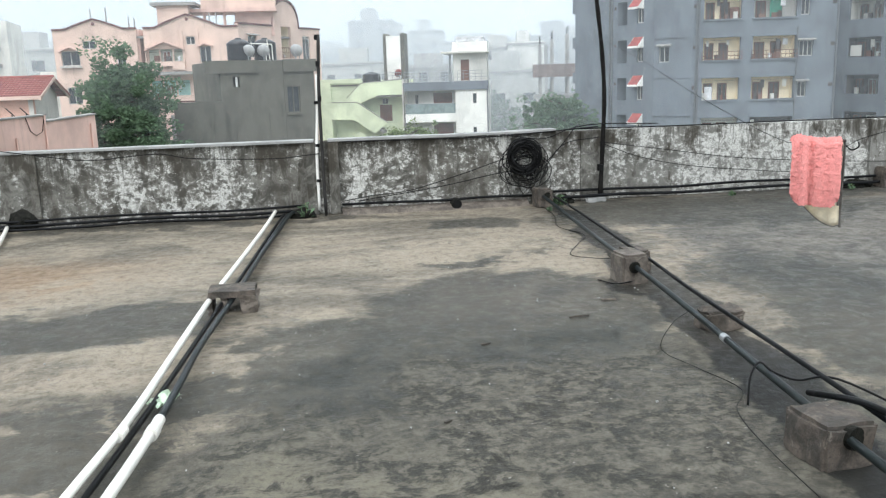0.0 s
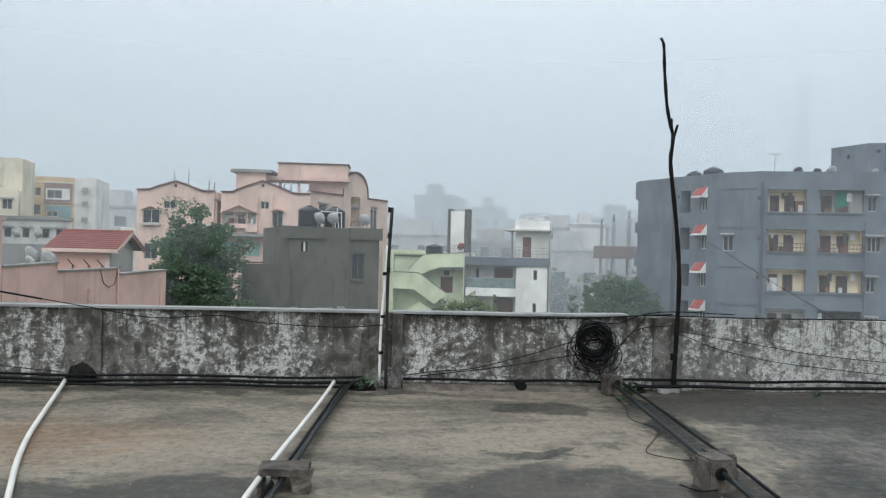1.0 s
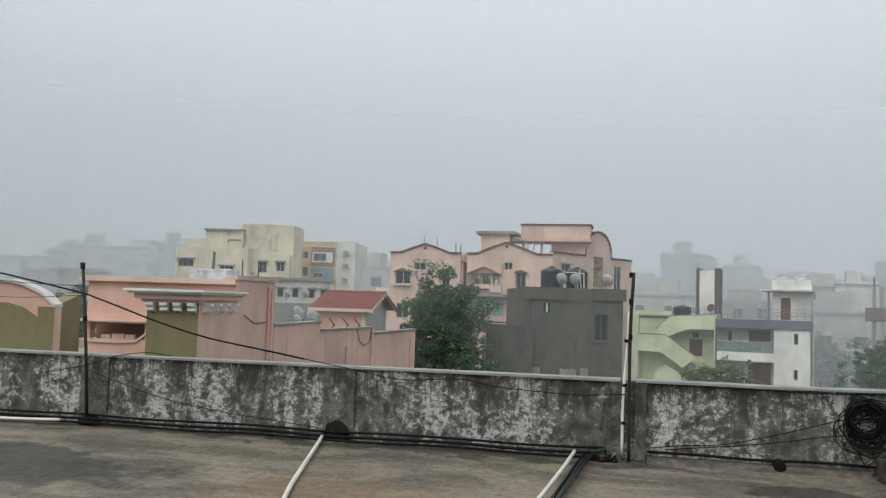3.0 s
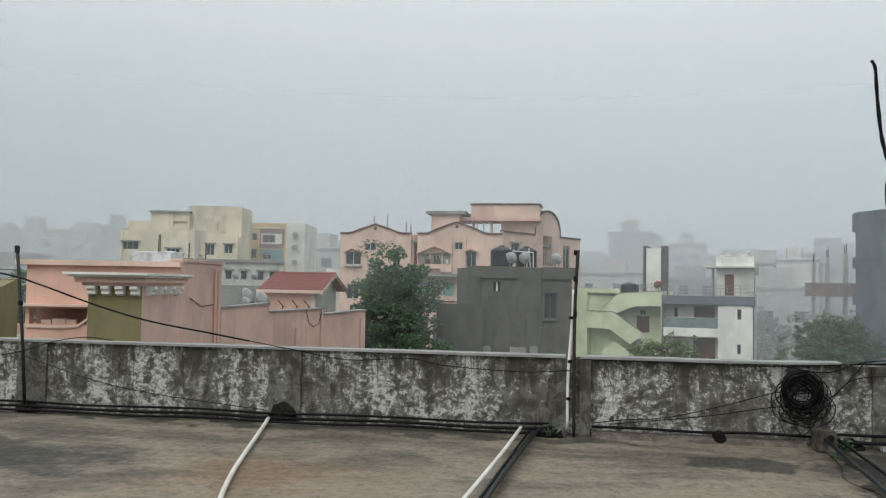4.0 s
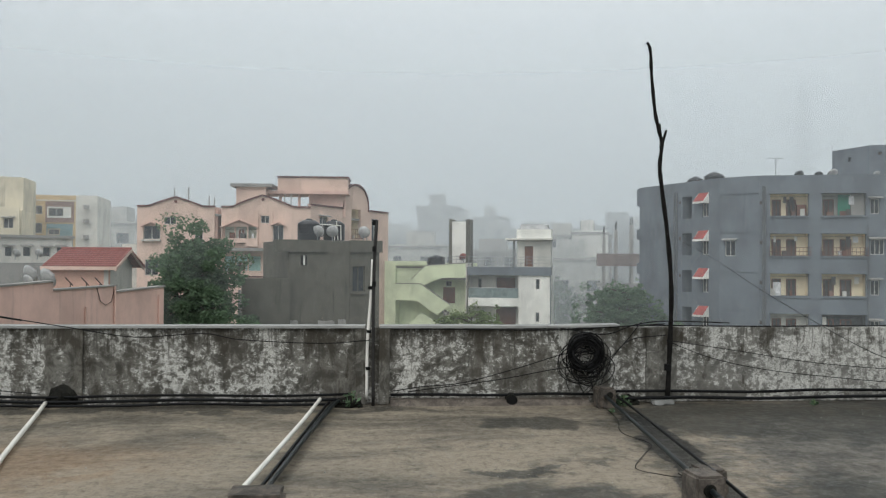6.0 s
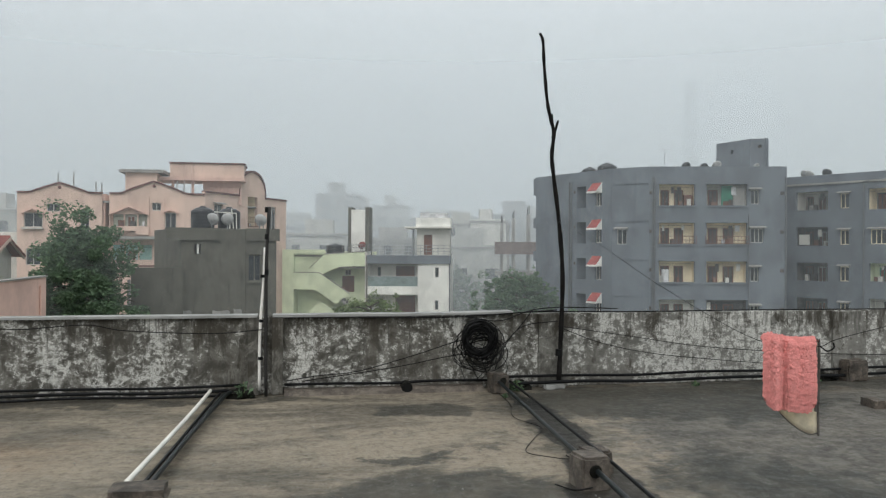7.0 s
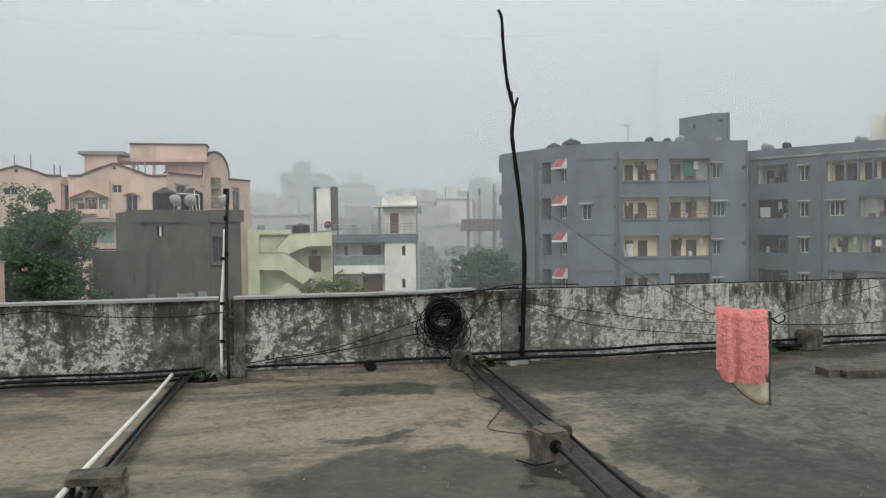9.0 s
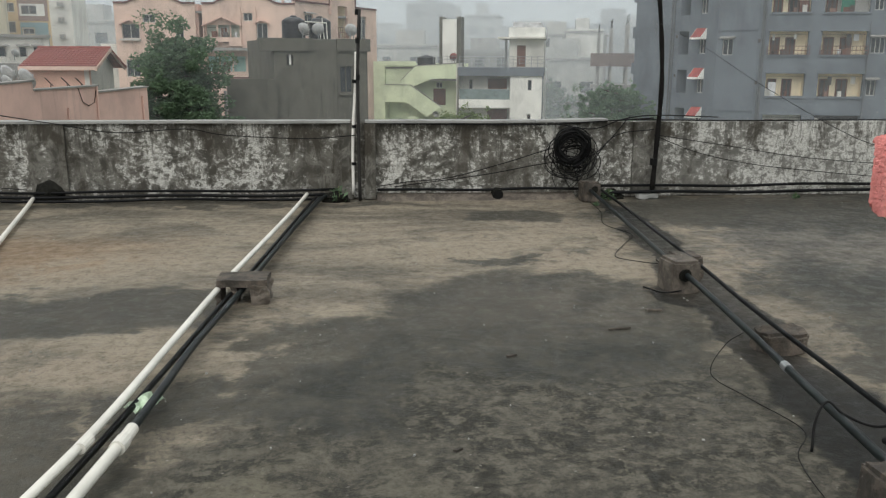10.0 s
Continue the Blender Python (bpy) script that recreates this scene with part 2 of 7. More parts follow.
    tan = blend(n, l, silt, tan, (0.085, 0.068, 0.050))
    c = blend(n, l, near, tan, brown)
    grain = noise_of(n, l, 24, 8, (1, 1, 1), 0.8, 0.2)
    c = blend(n, l, steps(n, l, grain, 0.50, 0.64, 0, 0.30), c, (0.20, 0.175, 0.135))
    c = blend(n, l, steps(n, l, grain, 0.50, 0.36, 0, 0.45), c, (0.034, 0.032, 0.028))
    damp = blend(n, l, steps(n, l, grain, 0.52, 0.66, 0, 0.22), damp, (0.14, 0.125, 0.10))
    damp = blend(n, l, steps(n, l, small, 0.52, 0.58, 0, 0.5), damp, (0.092, 0.087, 0.070))
    c = blend(n, l, maths(n, l, "MULTIPLY", dark, 0.80), c, damp)
    c = blend(n, l, steps(n, l, small, 0.50, 0.66, 0, 0.35), c, (0.05, 0.046, 0.039))
    c = blend(n, l, steps(n, l, fine, 0.50, 0.68, 0, 0.5), c, (0.035, 0.032, 0.028))
    speck = noise_of(n, l, 34, 3, (1, 1, 1), 0.5)
    c = blend(n, l, steps(n, l, speck, 0.70, 0.75, 0, 0.6), c, (0.33, 0.31, 0.27))
    # Near-black here is wet floor plus painted shade between the pipes.
    c = blend(n, l, maths(n, l, "MULTIPLY", ragged(shaded_wet_strip, 0.9), 0.80), c, (0.013, 0.014, 0.014))
    l.new(c, b.inputs["Base Color"])
    b.inputs["Specular IOR Level"].default_value = 0.10
    l.new(maths(n, l, "ADD", steps(n, l, small, 0.35, 0.65, 0.42, 0.68), maths(n, l, "MULTIPLY", dark, -0.08)), b.inputs["Roughness"])
    bump(n, l, b, maths(n, l, "ADD", fine, small), 0.5, 0.008)
    return m


M_WALL = stained_wall()
M_PILASTER = stained_wall("mouldy_bare_cement", 0.09)
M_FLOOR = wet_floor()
M_COPING = plaster("weathered_cement_coping", (0.28, 0.28, 0.265), streak=0.5, scale=2.5)


def mossy_block(name, low, high, moss):
    """Rough site-cast cement: brown, with black moss and pale scuffs."""
    m, n, l, b = nodes_of(name)
    big = noise_of(n, l, 7, 8, (1, 1, 1), 0.75, 0.4)
    fine = noise_of(n, l, 45, 8, (1, 1, 1), 0.8)
    pale = noise_of(n, l, 12, 8, (1, 1, 0.6), 0.8, 0.3)
    c = blend(n, l, steps(n, l, big, 0.40, 0.60), low, high)
    c = blend(n, l, steps(n, l, pale, 0.58, 0.66, 0, 0.7), c, (0.27, 0.24, 0.20))
    c = blend(n, l, steps(n, l, fine, 0.46, 0.66, 0, moss), c, (0.028, 0.026, 0.020))
    l.new(c, b.inputs["Base Color"])
    b.inputs["Roughness"].default_value = 0.75
    bump(n, l, b, maths(n, l, "ADD", fine, big), 0.8, 0.015)
    return m


M_BLOCK = mossy_block("mossy_cement_block", (0.045, 0.038, 0.030), (0.125, 0.100, 0.078), 0.7)
M_DRYBLOCK = mossy_block("brown_cement_block", (0.080, 0.066, 0.053), (0.175, 0.148, 0.120), 0.45)
M_WHITE_PIPE = plain("white_pvc", (0.70, 0.68, 0.61), 0.4, 0, 0.12, 3.0, 0.05)
M_POST = plaster("chipped_white_plastic", (0.72, 0.70, 0.65), (0.02, 0.02, 0.02), 0.95, 0.5, 0.6, 2.6)
M_BLACK_PIPE = plain("wet_black_pipe", (0.007, 0.0075, 0.008), 0.5, 0, 0.4, 5.0, 0.05, 0.12)
M_GREY_PIPE = plain("dark_green_grey_pipe", (0.012, 0.016, 0.016), 0.45, 0, 0.3, 5.0, 0.05, 0.22)
M_CABLE = plain("black_cable", (0.007, 0.007, 0.007), 0.5, 0, 0.3, 9.0, 0, 0.15)
M_POLE = plain("rusted_black_iron", (0.022, 0.02, 0.018), 0.6, 0.2, 0.5, 8.0, 0.4)
M_STICK = plain("charred_bamboo", (0.010, 0.009, 0.008), 0.8, 0, 0.5, 12.0, 0.5, 0.15)
M_MAT = plain("coral_chenille", (0.74, 0.285, 0.26), 0.95, 0, 0.12, 30.0, 0.5)
M_MATBACK = plain("cream_rubber_backing", (0.82, 0.74, 0.58), 0.8, 0, 0.2, 8.0, 0.2)
M_MATEDGE = plain("grey_hem", (0.10, 0.09, 0.08), 0.9, 0, 0.3, 20.0, 0.2)
# Wet litter; also the painted darkness of pipe holes and the drain.
M_DEBRIS_HOLE = plain("wet_debris_and_hole_shade", (0.012, 0.012, 0.009), 0.7, 0, 0.5, 20, 0.6, 0.15)


def leafy(name, col):
    """Leaves that let some light through, each spray a little different."""
    m, n, l, b = nodes_of(name)
    isl = n.new("ShaderNodeNewGeometry")
    f = noise_of(n, l, 0.8, 4)
    k = maths(n, l, "ADD", maths(n, l, "MULTIPLY", isl.outputs["Random Per Island"], 0.6), maths(n, l, "MULTIPLY", f, 0.4))
    c = blend(n, l, k, tuple(x * 0.55 for x in col), tuple(x * 1.5 for x in col))
    l.new(c, b.inputs["Base Color"])
    b.inputs["Roughness"].default_value = 0.65
    b.inputs["Specular IOR Level"].default_value = 0.25
    tr = n.new("ShaderNodeBsdfTranslucent")
    l.new(c, tr.inputs["Color"])
    mx = n.new("ShaderNodeMixShader")
    mx.inputs[0].default_value = 0.4
    l.new(b.outputs[0], mx.inputs[1])
    l.new(tr.outputs[0], mx.inputs[2])
    l.new(mx.outputs[0], n["Material Output"].inputs["Surface"])
    return m


M_LEAF = leafy("neem_leaf", (0.112, 0.172, 0.098))
M_LEAF2 = leafy("yellow_green_leaf", (0.17, 0.22, 0.09))
M_BARK = plain("bark", (0.07, 0.055, 0.04), 0.9, 0, 0.4, 6, 0.5)
M_GROUND = plaster("earth_and_scrub", (0.10, 0.105, 0.065), (0.05, 0.06, 0.03), 0.3, 0.5, 0.95, 0.05)
M_PINK = plaster("salmon_pink_paint", (0.70, 0.44, 0.345), (0.20, 0.13, 0.11), 0.3)
M_PINK2 = plaster("faded_peach_paint", (0.68, 0.50, 0.41), (0.22, 0.15, 0.12), 0.35)
M_MAUVE = plaster("mauve_pink_plaster", (0.65, 0.445, 0.375), (0.16, 0.12, 0.11), 0.35)
M_OLIVE = plaster("mossy_olive_paint", (0.235, 0.205, 0.105), (0.10, 0.09, 0.03), 0.4)
M_MAROON = plain("maroon_trim", (0.12, 0.045, 0.04), 0.7, 0, 0.3, 3)
M_WHITEW = plaster("white_paint", (0.81, 0.80, 0.74), (0.25, 0.25, 0.23), 0.3)
M_CREAM = plaster("cream_paint", (0.92, 0.78, 0.56), (0.3, 0.24, 0.15), 0.2)
M_GREEN = plaster("pale_mint_green_paint", (0.64, 0.70, 0.48), (0.20, 0.24, 0.16), 0.25)
M_GREY = plaster("blue_grey_paint", (0.146, 0.165, 0.186), (0.085, 0.09, 0.10), 0.4)
M_DKGREY = plaster("bare_dark_cement_render", (0.112, 0.106, 0.086), (0.045, 0.043, 0.034), 0.7, 0.8, 0.85, 1.1)
M_CONC = plaster("bare_concrete", (0.28, 0.27, 0.25), (0.10, 0.10, 0.09), 0.5)
M_DECK = plaster("stained_brown_concrete", (0.15, 0.10, 0.085), (0.07, 0.05, 0.045), 0.4)
M_FAR = plaster("weathered_grey_white_paint", (0.41, 0.40, 0.365), (0.15, 0.15, 0.14), 0.4)
M_MOULDY = plaster("mould_blackened_cream_plaster", (0.56, 0.51, 0.40), (0.10, 0.10, 0.08), 0.6, 0.6, 0.85, 1.2)
M_YELLOW = plaster("pale_yellow_paint", (0.66, 0.60, 0.46), (0.24, 0.21, 0.15), 0.4)
M_PALEGREEN = plaster("pale_green_balcony_paint", (0.46, 0.50, 0.41), (0.2, 0.22, 0.18), 0.3)
M_MINT = plaster("mint_green_balcony_paint", (0.36, 0.58, 0.52), (0.15, 0.24, 0.22), 0.3)
M_TAN = plaster("ochre_paint", (0.56, 0.40, 0.20), (0.25, 0.18, 0.10), 0.3)
M_BROWN = plaster("brown_panel_paint", (0.23, 0.135, 0.10), (0.12, 0.08, 0.06), 0.2)
M_TEAL = plaster("teal_panel_paint", (0.16, 0.27, 0.29), (0.08, 0.12, 0.13), 0.2)
M_OFFW = plaster("off_white_paint", (0.64, 0.62, 0.56), (0.2, 0.19, 0.17), 0.4)
M_REDTILE = plain("red_clay_tile", (0.235, 0.058, 0.045), 0.6, 0, 0.4, 3, 0.3)
M_RED = plain("red_awning_paint", (0.34, 0.055, 0.045), 0.6, 0, 0.3, 3, 0.1)
M_DOOR = plain("brown_door", (0.14, 0.052, 0.03), 0.5, 0, 0.3, 2, 0.1)
M_FRAME = plain("white_window_frame", (0.50, 0.48, 0.44), 0.6, 0, 0.2, 4, 0.1)
# Shade inside rooms and openings put into the colour; boxes and cloths share it.
M_DARKROOM = plain("room_shade_and_dark_goods", (0.09, 0.08, 0.075), 0.9, 0, 0.4, 1, 0)
M_GLASS = glassy("window_glass", (0.022, 0.026, 0.030))
M_TEALGLASS = glassy("greenish_glass", (0.15, 0.19, 0.185), 0.2)
M_TANK = plain("black_plastic_tank", (0.016, 0.017, 0.020), 0.35, 0, 0.3, 2, 0)
M_DISH = plain("grey_dish_paint", (0.42, 0.42, 0.41), 0.5, 0, 0.25, 3, 0)
M_DARKDISH = plain("dark_grey_dish_paint", (0.06, 0.062, 0.065), 0.5, 0, 0.25, 3, 0)
M_GREENCLOTH = plain("green_shade_cloth", (0.03, 0.17, 0.11), 0.9, 0, 0.3, 3, 0.2)
M_STEEL = plain("galvanised_steel", (0.30, 0.31, 0.31), 0.45, 0.6, 0.2, 3, 0)
M_PIPEWALL = plain("grey_drain_pipe", (0.13, 0.135, 0.14), 0.5, 0, 0.2, 3, 0)
M_CLOTH = plain("pale_laundry", (0.62, 0.62, 0.62), 0.9, 0, 0.3, 3, 0)
M_WRAP = plain("green_wrapper", (0.50, 0.62, 0.46), 0.35, 0, 0.3, 20, 0)


def haze_sheet_material(name, share):
    """A sheet standing in for rain haze: lets most light through and scatters the rest; thins out with height."""
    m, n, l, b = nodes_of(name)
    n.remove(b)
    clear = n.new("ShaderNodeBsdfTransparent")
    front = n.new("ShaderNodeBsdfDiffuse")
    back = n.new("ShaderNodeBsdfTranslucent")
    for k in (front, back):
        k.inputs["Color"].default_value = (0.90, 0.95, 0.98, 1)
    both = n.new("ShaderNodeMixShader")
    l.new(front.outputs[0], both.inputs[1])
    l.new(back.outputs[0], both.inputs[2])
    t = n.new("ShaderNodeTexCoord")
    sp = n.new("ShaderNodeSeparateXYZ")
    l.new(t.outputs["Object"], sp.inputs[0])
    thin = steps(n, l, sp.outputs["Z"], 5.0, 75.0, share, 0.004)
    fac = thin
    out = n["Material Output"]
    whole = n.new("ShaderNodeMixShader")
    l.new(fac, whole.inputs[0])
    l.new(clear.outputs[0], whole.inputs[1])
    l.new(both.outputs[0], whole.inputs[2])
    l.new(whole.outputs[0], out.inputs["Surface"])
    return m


# ---- builders ----
def box(bm, x0, x1, y0, y1, z0, z1, m=None):
    vs = [bm.verts.new(p) for p in ((x0, y0, z0), (x1, y0, z0), (x1, y1, z0), (x0, y1, z0), (x0, y0, z1), (x1, y0, z1), (x1, y1, z1), (x0, y1, z1))]
    for q in ((0, 3, 2, 1), (4, 5, 6, 7), (0, 1, 5, 4), (1, 2, 6, 5), (2, 3, 7, 6), (3, 0, 4, 7)):
        bm.faces.new([vs[i] for i in q])
    if m is not None:
        for v in vs:
            v.co = m @ v.co
    return vs


def one_box(*a, m=None):
    bm = bmesh.new()
    box(bm, *a, m=m)
    return bm


def prism(pts, y0, y1, bm=None):
    """A polygon in x, z pushed through from y0 to y1."""
    bm = bm or bmesh.new()
    a = [bm.verts.new((x, y0, z)) for x, z in pts]
    c = [bm.verts.new((x, y1, z)) for x, z in pts]
    bm.faces.new(a)
    bm.faces.new(c[::-1])
    for i in range(len(pts)):
        j = (i + 1) % len(pts)
        bm.faces.new((a[j], a[i], c[i], c[j]))
    bmesh.ops.recalc_face_normals(bm, faces=bm.faces)
    return bm


def smooth_path(pts, per=6):
    """Points of a smooth line through pts."""
    p = [Vector(q) for q in pts]
    p = [2 * p[0] - p[1]] + p + [2 * p[-1] - p[-2]]
    out = []
    for i in range(1, len(p) - 2):
        a, b, c, d = p[i - 1:i + 3]
        for k in range(per):
            t = k / per
            out.append(0.5 * ((2 * b) + (c - a) * t + (2 * a - 5 * b + 4 * c - d) * t * t + (3 * b - a - 3 * c + d) * t ** 3))
    out.append(p[-2])
    return out


def tube(pts, r, sides=8, bm=None):
    """A closed tube along pts; r is a radius or one for each point."""
    bm = bm or bmesh.new()
    pts = [Vector(p) for p in pts]
    rad = r if isinstance(r, (list, tuple)) else [r] * len(pts)
    rings, up = [], Vector((0.02, 0.03, 1))
    for i, p in enumerate(pts):
        d = (pts[min(i + 1, len(pts) - 1)] - pts[max(i - 1, 0)]).normalized()
        if abs(d.dot(up)) > 0.95 * up.length:
            up = Vector((1, 0.05, 0.02))
        s = d.cross(up).normalized()
        w = s.cross(d)
        rings.append([bm.verts.new(p + rad[i] * (math.cos(a) * s + math.sin(a) * w)) for a in (2 * math.pi * k / sides for k in range(sides))])
    for a, c in zip(rings, rings[1:]):
        for k in range(sides):
            bm.faces.new((a[k], a[(k + 1) % sides], c[(k + 1) % sides], c[k]))
    bm.faces.new(rings[0][::-1])
    bm.faces.new(rings[-1])
    return bm


def lathe(profile, sides=20, bm=None, at=(0, 0, 0)):
    """A body of revolution from (radius, z) points."""
    bm = bm or bmesh.new()
    o = Vector(at)
    rings = [[bm.verts.new(o + Vector((r * math.cos(2 * math.pi * k / sides), r * math.sin(2 * math.pi * k / sides), z))) for k in range(sides)] for r, z in profile]
    for a, c in zip(rings, rings[1:]):
        for k in range(sides):
            bm.faces.new((a[k], a[(k + 1) % sides], c[(k + 1) % sides], c[k]))
    bm.faces.new(rings[0][::-1])
    bm.faces.new(rings[-1])
    return bm


def roughen(bm, size, cuts=2, freq=4.0, seed=0.0):
    """Cuts a coarse mesh finer and knocks its surface about."""
    bmesh.ops.subdivide_edges(bm, edges=bm.edges[:], cuts=cuts, use_grid_fill=True)
    for v in bm.verts:
        v.co += size * Vector(noise.noise_vector(v.co * freq + Vector((seed, seed * 2, 0))))
    return bm


def holed_wall(u0, u1, z0, z1, holes, y0=0.0, y1=0.25, bm=None):
    """An upright slab with openings (u0, u1, z0, z1) right through it."""
    bm = bm or bmesh.new()
    us = sorted({u0, u1, *(min(max(h[i], u0), u1) for h in holes for i in (0, 1))})
    zs = sorted({z0, z1, *(min(max(h[i], z0), z1) for h in holes for i in (2, 3))})
    solid = {}
    for i in range(len(us) - 1):
        for j in range(len(zs) - 1):
            cu, cz = (us[i] + us[i + 1]) / 2, (zs[j] + zs[j + 1]) / 2
            solid[i, j] = not any(h[0] < cu < h[1] and h[2] < cz < h[3] for h in holes)
    grid = {}

    def vert(i, j, y):
        if (i, j, y) not in grid:
            grid[i, j, y] = bm.verts.new((us[i], y, zs[j]))
        return grid[i, j, y]

    for (i, j), on in solid.items():
        if not on:
            continue
        bm.faces.new([vert(i, j, y0), vert(i + 1, j, y0), vert(i + 1, j + 1, y0), vert(i, j + 1, y0)])
        bm.faces.new([vert(i, j + 1, y1), vert(i + 1, j + 1, y1), vert(i + 1, j, y1), vert(i, j, y1)])
        for di, dj, e in ((-1, 0, ((0, 0), (0, 1))), (1, 0, ((1, 1), (1, 0))), (0, -1, ((1, 0), (0, 0))), (0, 1, ((0, 1), (1, 1)))):
            if not solid.get((i + di, j + dj), False):
                (a, b), (c, d) = e
                bm.faces.new([vert(i + a, j + b, y0), vert(i + c, j + d, y0), vert(i + c, j + d, y1), vert(i + a, j + b, y1)])
    return bm


def mesh_of(bm, name, material, smooth=False):
    me = bpy.data.meshes.new(name)
    bm.to_mesh(me)
    bm.free()
    me.materials.append(material)
    if smooth:
        for p in me.polygons:
            p.use_smooth = True
    return me


def part(name, bm, material, parent=None, label="", smooth=False, m=None):
    """Links a bmesh as one mesh object under a thing or a part; m: where it stands in the world."""
    if m is not None:
        top = parent
        while top is not None and top.parent is not None:
            top = top.parent
        bm.transform((top.matrix_basis.inverted() if top is not None else Matrix()) @ m)
    ob = new(name, mesh_of(bm, name, material, smooth))
    ob.parent = parent
    return tagged(ob, label) if label else ob


def thing(name, at, label, category, group="", kind="", deg=0):
    ob = new(name)
    ob.matrix_basis = pose(*at, 0, 0, deg)
    return tagged(ob, label, category, group, kind)


def facing(p0, p1):
    """The frame of a facade from p0 to p1, x along it and y into the house, and its length."""
    d = Vector(p1) - Vector(p0)
    return pose(p0[0], p0[1], 0, 0, 0, math.degrees(math.atan2(d.y, d.x))), d.length


def window(house, F, u0, u1, z0, z1, bars=2, deep=0.14, shade=0.0, glass=None, frame_mat=None):
    """A framed window with mullions and panes, set back in its opening, and a sunshade over it."""
    bm = holed_wall(u0, u1, z0, z1, [(u0 + 0.05 + i * (u1 - u0 - 0.05) / bars, u0 + (i + 1) * (u1 - u0 - 0.05) / bars, z0 + 0.05, z1 - 0.05) for i in range(bars)], deep - 0.05, deep + 0.02)
    w = part("window", bm, frame_mat or M_FRAME, house, m=F)
    for i in range(bars):
        a = u0 + 0.05 + i * (u1 - u0 - 0.05) / bars
        part("pane", one_box(a, u0 + (i + 1) * (u1 - u0 - 0.05) / bars, deep - 0.01, deep, z0 + 0.05, z1 - 0.05), glass or M_GLASS, w, m=F)
    if shade:
        part("sunshade", prism_y([(0.0, z1 + 0.16), (-shade, z1 + 0.07), (-shade, z1 + 0.01), (0.0, z1 + 0.06)], u0 - 0.15, u1 + 0.15), M_CONC, house, m=F)
    return w


def prism_y(pts, x0, x1):
    """A polygon in y, z pushed through from x0 to x1."""
    bm = prism([(y, z) for y, z in pts], 0, 1)
    for v in bm.verts:
        v.co = Vector((x0 + v.co.y * (x1 - x0), v.co.x, v.co.z))
    bmesh.ops.recalc_face_normals(bm, faces=bm.faces)
    return bm


def balcony(house, F, u0, u1, z0, z1, paint, doors, depth=1.3, rail=0.0, deep=0.25):
    """A balcony set into the facade: lined niche, doors at the back and a railing."""
    bm = bmesh.new()
    box(bm, u0, u1, depth, depth + 0.1, z0, z1)
    box(bm, u0 - 0.1, u0, deep, depth + 0.1, z0, z1)
    box(bm, u1, u1 + 0.1, deep, depth + 0.1, z0, z1)
    box(bm, u0 - 0.1, u1 + 0.1, deep, depth + 0.1, z1, z1 + 0.1)
    box(bm, u0 - 0.1, u1 + 0.1, deep, depth + 0.1, z0 - 0.5, z0 - 0.4)
    nic = part("balcony", bm, paint, house, m=F)
    for a, b, h, mt in doors:
        bm = holed_wall(a, b, z0 - 0.3, z0 + h, [(a + 0.08, (a + b) / 2 - 0.03, z0 - 0.2, z0 + h - 0.08), ((a + b) / 2 + 0.03, b - 0.08, z0 - 0.2, z0 + h - 0.08)], depth - 0.08, depth - 0.01)
        d = part("door", bm, mt, nic, m=F)
        part_sub = one_box(a + 0.06, b - 0.06, depth - 0.03, depth - 0.012, z0 - 0.22, z0 + h - 0.06)
        part("door_leaf", part_sub, M_DOOR if mt is not M_DOOR else M_DARKROOM, nic, m=F)
    r2 = random.Random(int(u0 * 100 + z0 * 37))
    for k in range(r2.choice((2, 3, 4)) if doors else 0):
        w, h = r2.uniform(0.12, 0.4), r2.uniform(0.15, 0.5)
        a = r2.uniform(u0 + 0.05, max(u0 + 0.06, u1 - w - 0.05))
        part("stored_box", one_box(a, min(a + w, u1 - 0.02), depth - 0.55, depth - 0.3, z0 - 0.4, z0 + h), r2.choice((M_DARKROOM, M_CLOTH, M_DOOR, M_OFFW, M_BROWN)), nic, m=F)
    if u1 - u0 > 2.0:
        part("clothes_line", tube([F @ Vector((u0, 0.30, z1 - 0.18)), F @ Vector((u1, 0.30, z1 - 0.18))], 0.01, 4), M_CABLE, nic, m=Matrix())
        for k in range(r2.choice((0, 1, 2, 3))):
            a = r2.uniform(u0 + 0.1, u1 - 0.5)
            part("hung_cloth", one_box(a, a + r2.uniform(0.15, 0.35), 0.29, 0.31, z1 - r2.uniform(0.45, 0.8), z1 - 0.18), r2.choice((M_CLOTH, M_DARKROOM, M_DARKROOM, M_OFFW)), nic, m=F)
    if rail:
        bm = bmesh.new()
        for z in (z0 + rail, z0 + rail * 0.5, z0 + 0.04):
            box(bm, u0 - 0.12, u1 + 0.12, -0.14, -0.10, z - 0.02, z + 0.02)
        k = int((u1 - u0) / 0.22)
        for i in range(k + 1):
            u = u0 - 0.1 + i * (u1 - u0 + 0.2) / k
            box(bm, u - 0.012, u + 0.012, -0.13, -0.11, z0, z0 + rail)
        part("railing", bm, M_DOOR, nic, m=F)
    return nic


def water_tank(at, r, h, label):
    prof = [(r * 0.96, 0), (r, 0.05)]
    for i in range(5):
        z = 0.05 + (h * 0.75) * (i + 0.5) / 5
        prof += [(r, z - 0.06), (r * 1.03, z), (r, z + 0.06)]
    prof += [(r, h * 0.8), (r * 0.55, h * 0.95), (r * 0.28, h * 0.96)]
    t = thing("water_tank", at, label, "water tank", "rooftop water tanks")
    part("tank", lathe(prof, 22), M_TANK, t, smooth=True)
    part("lid", lathe([(r * 0.3, h * 0.95), (r * 0.3, h * 1.0), (r * 0.2, h * 1.03)], 16), M_TANK, t)
    return t


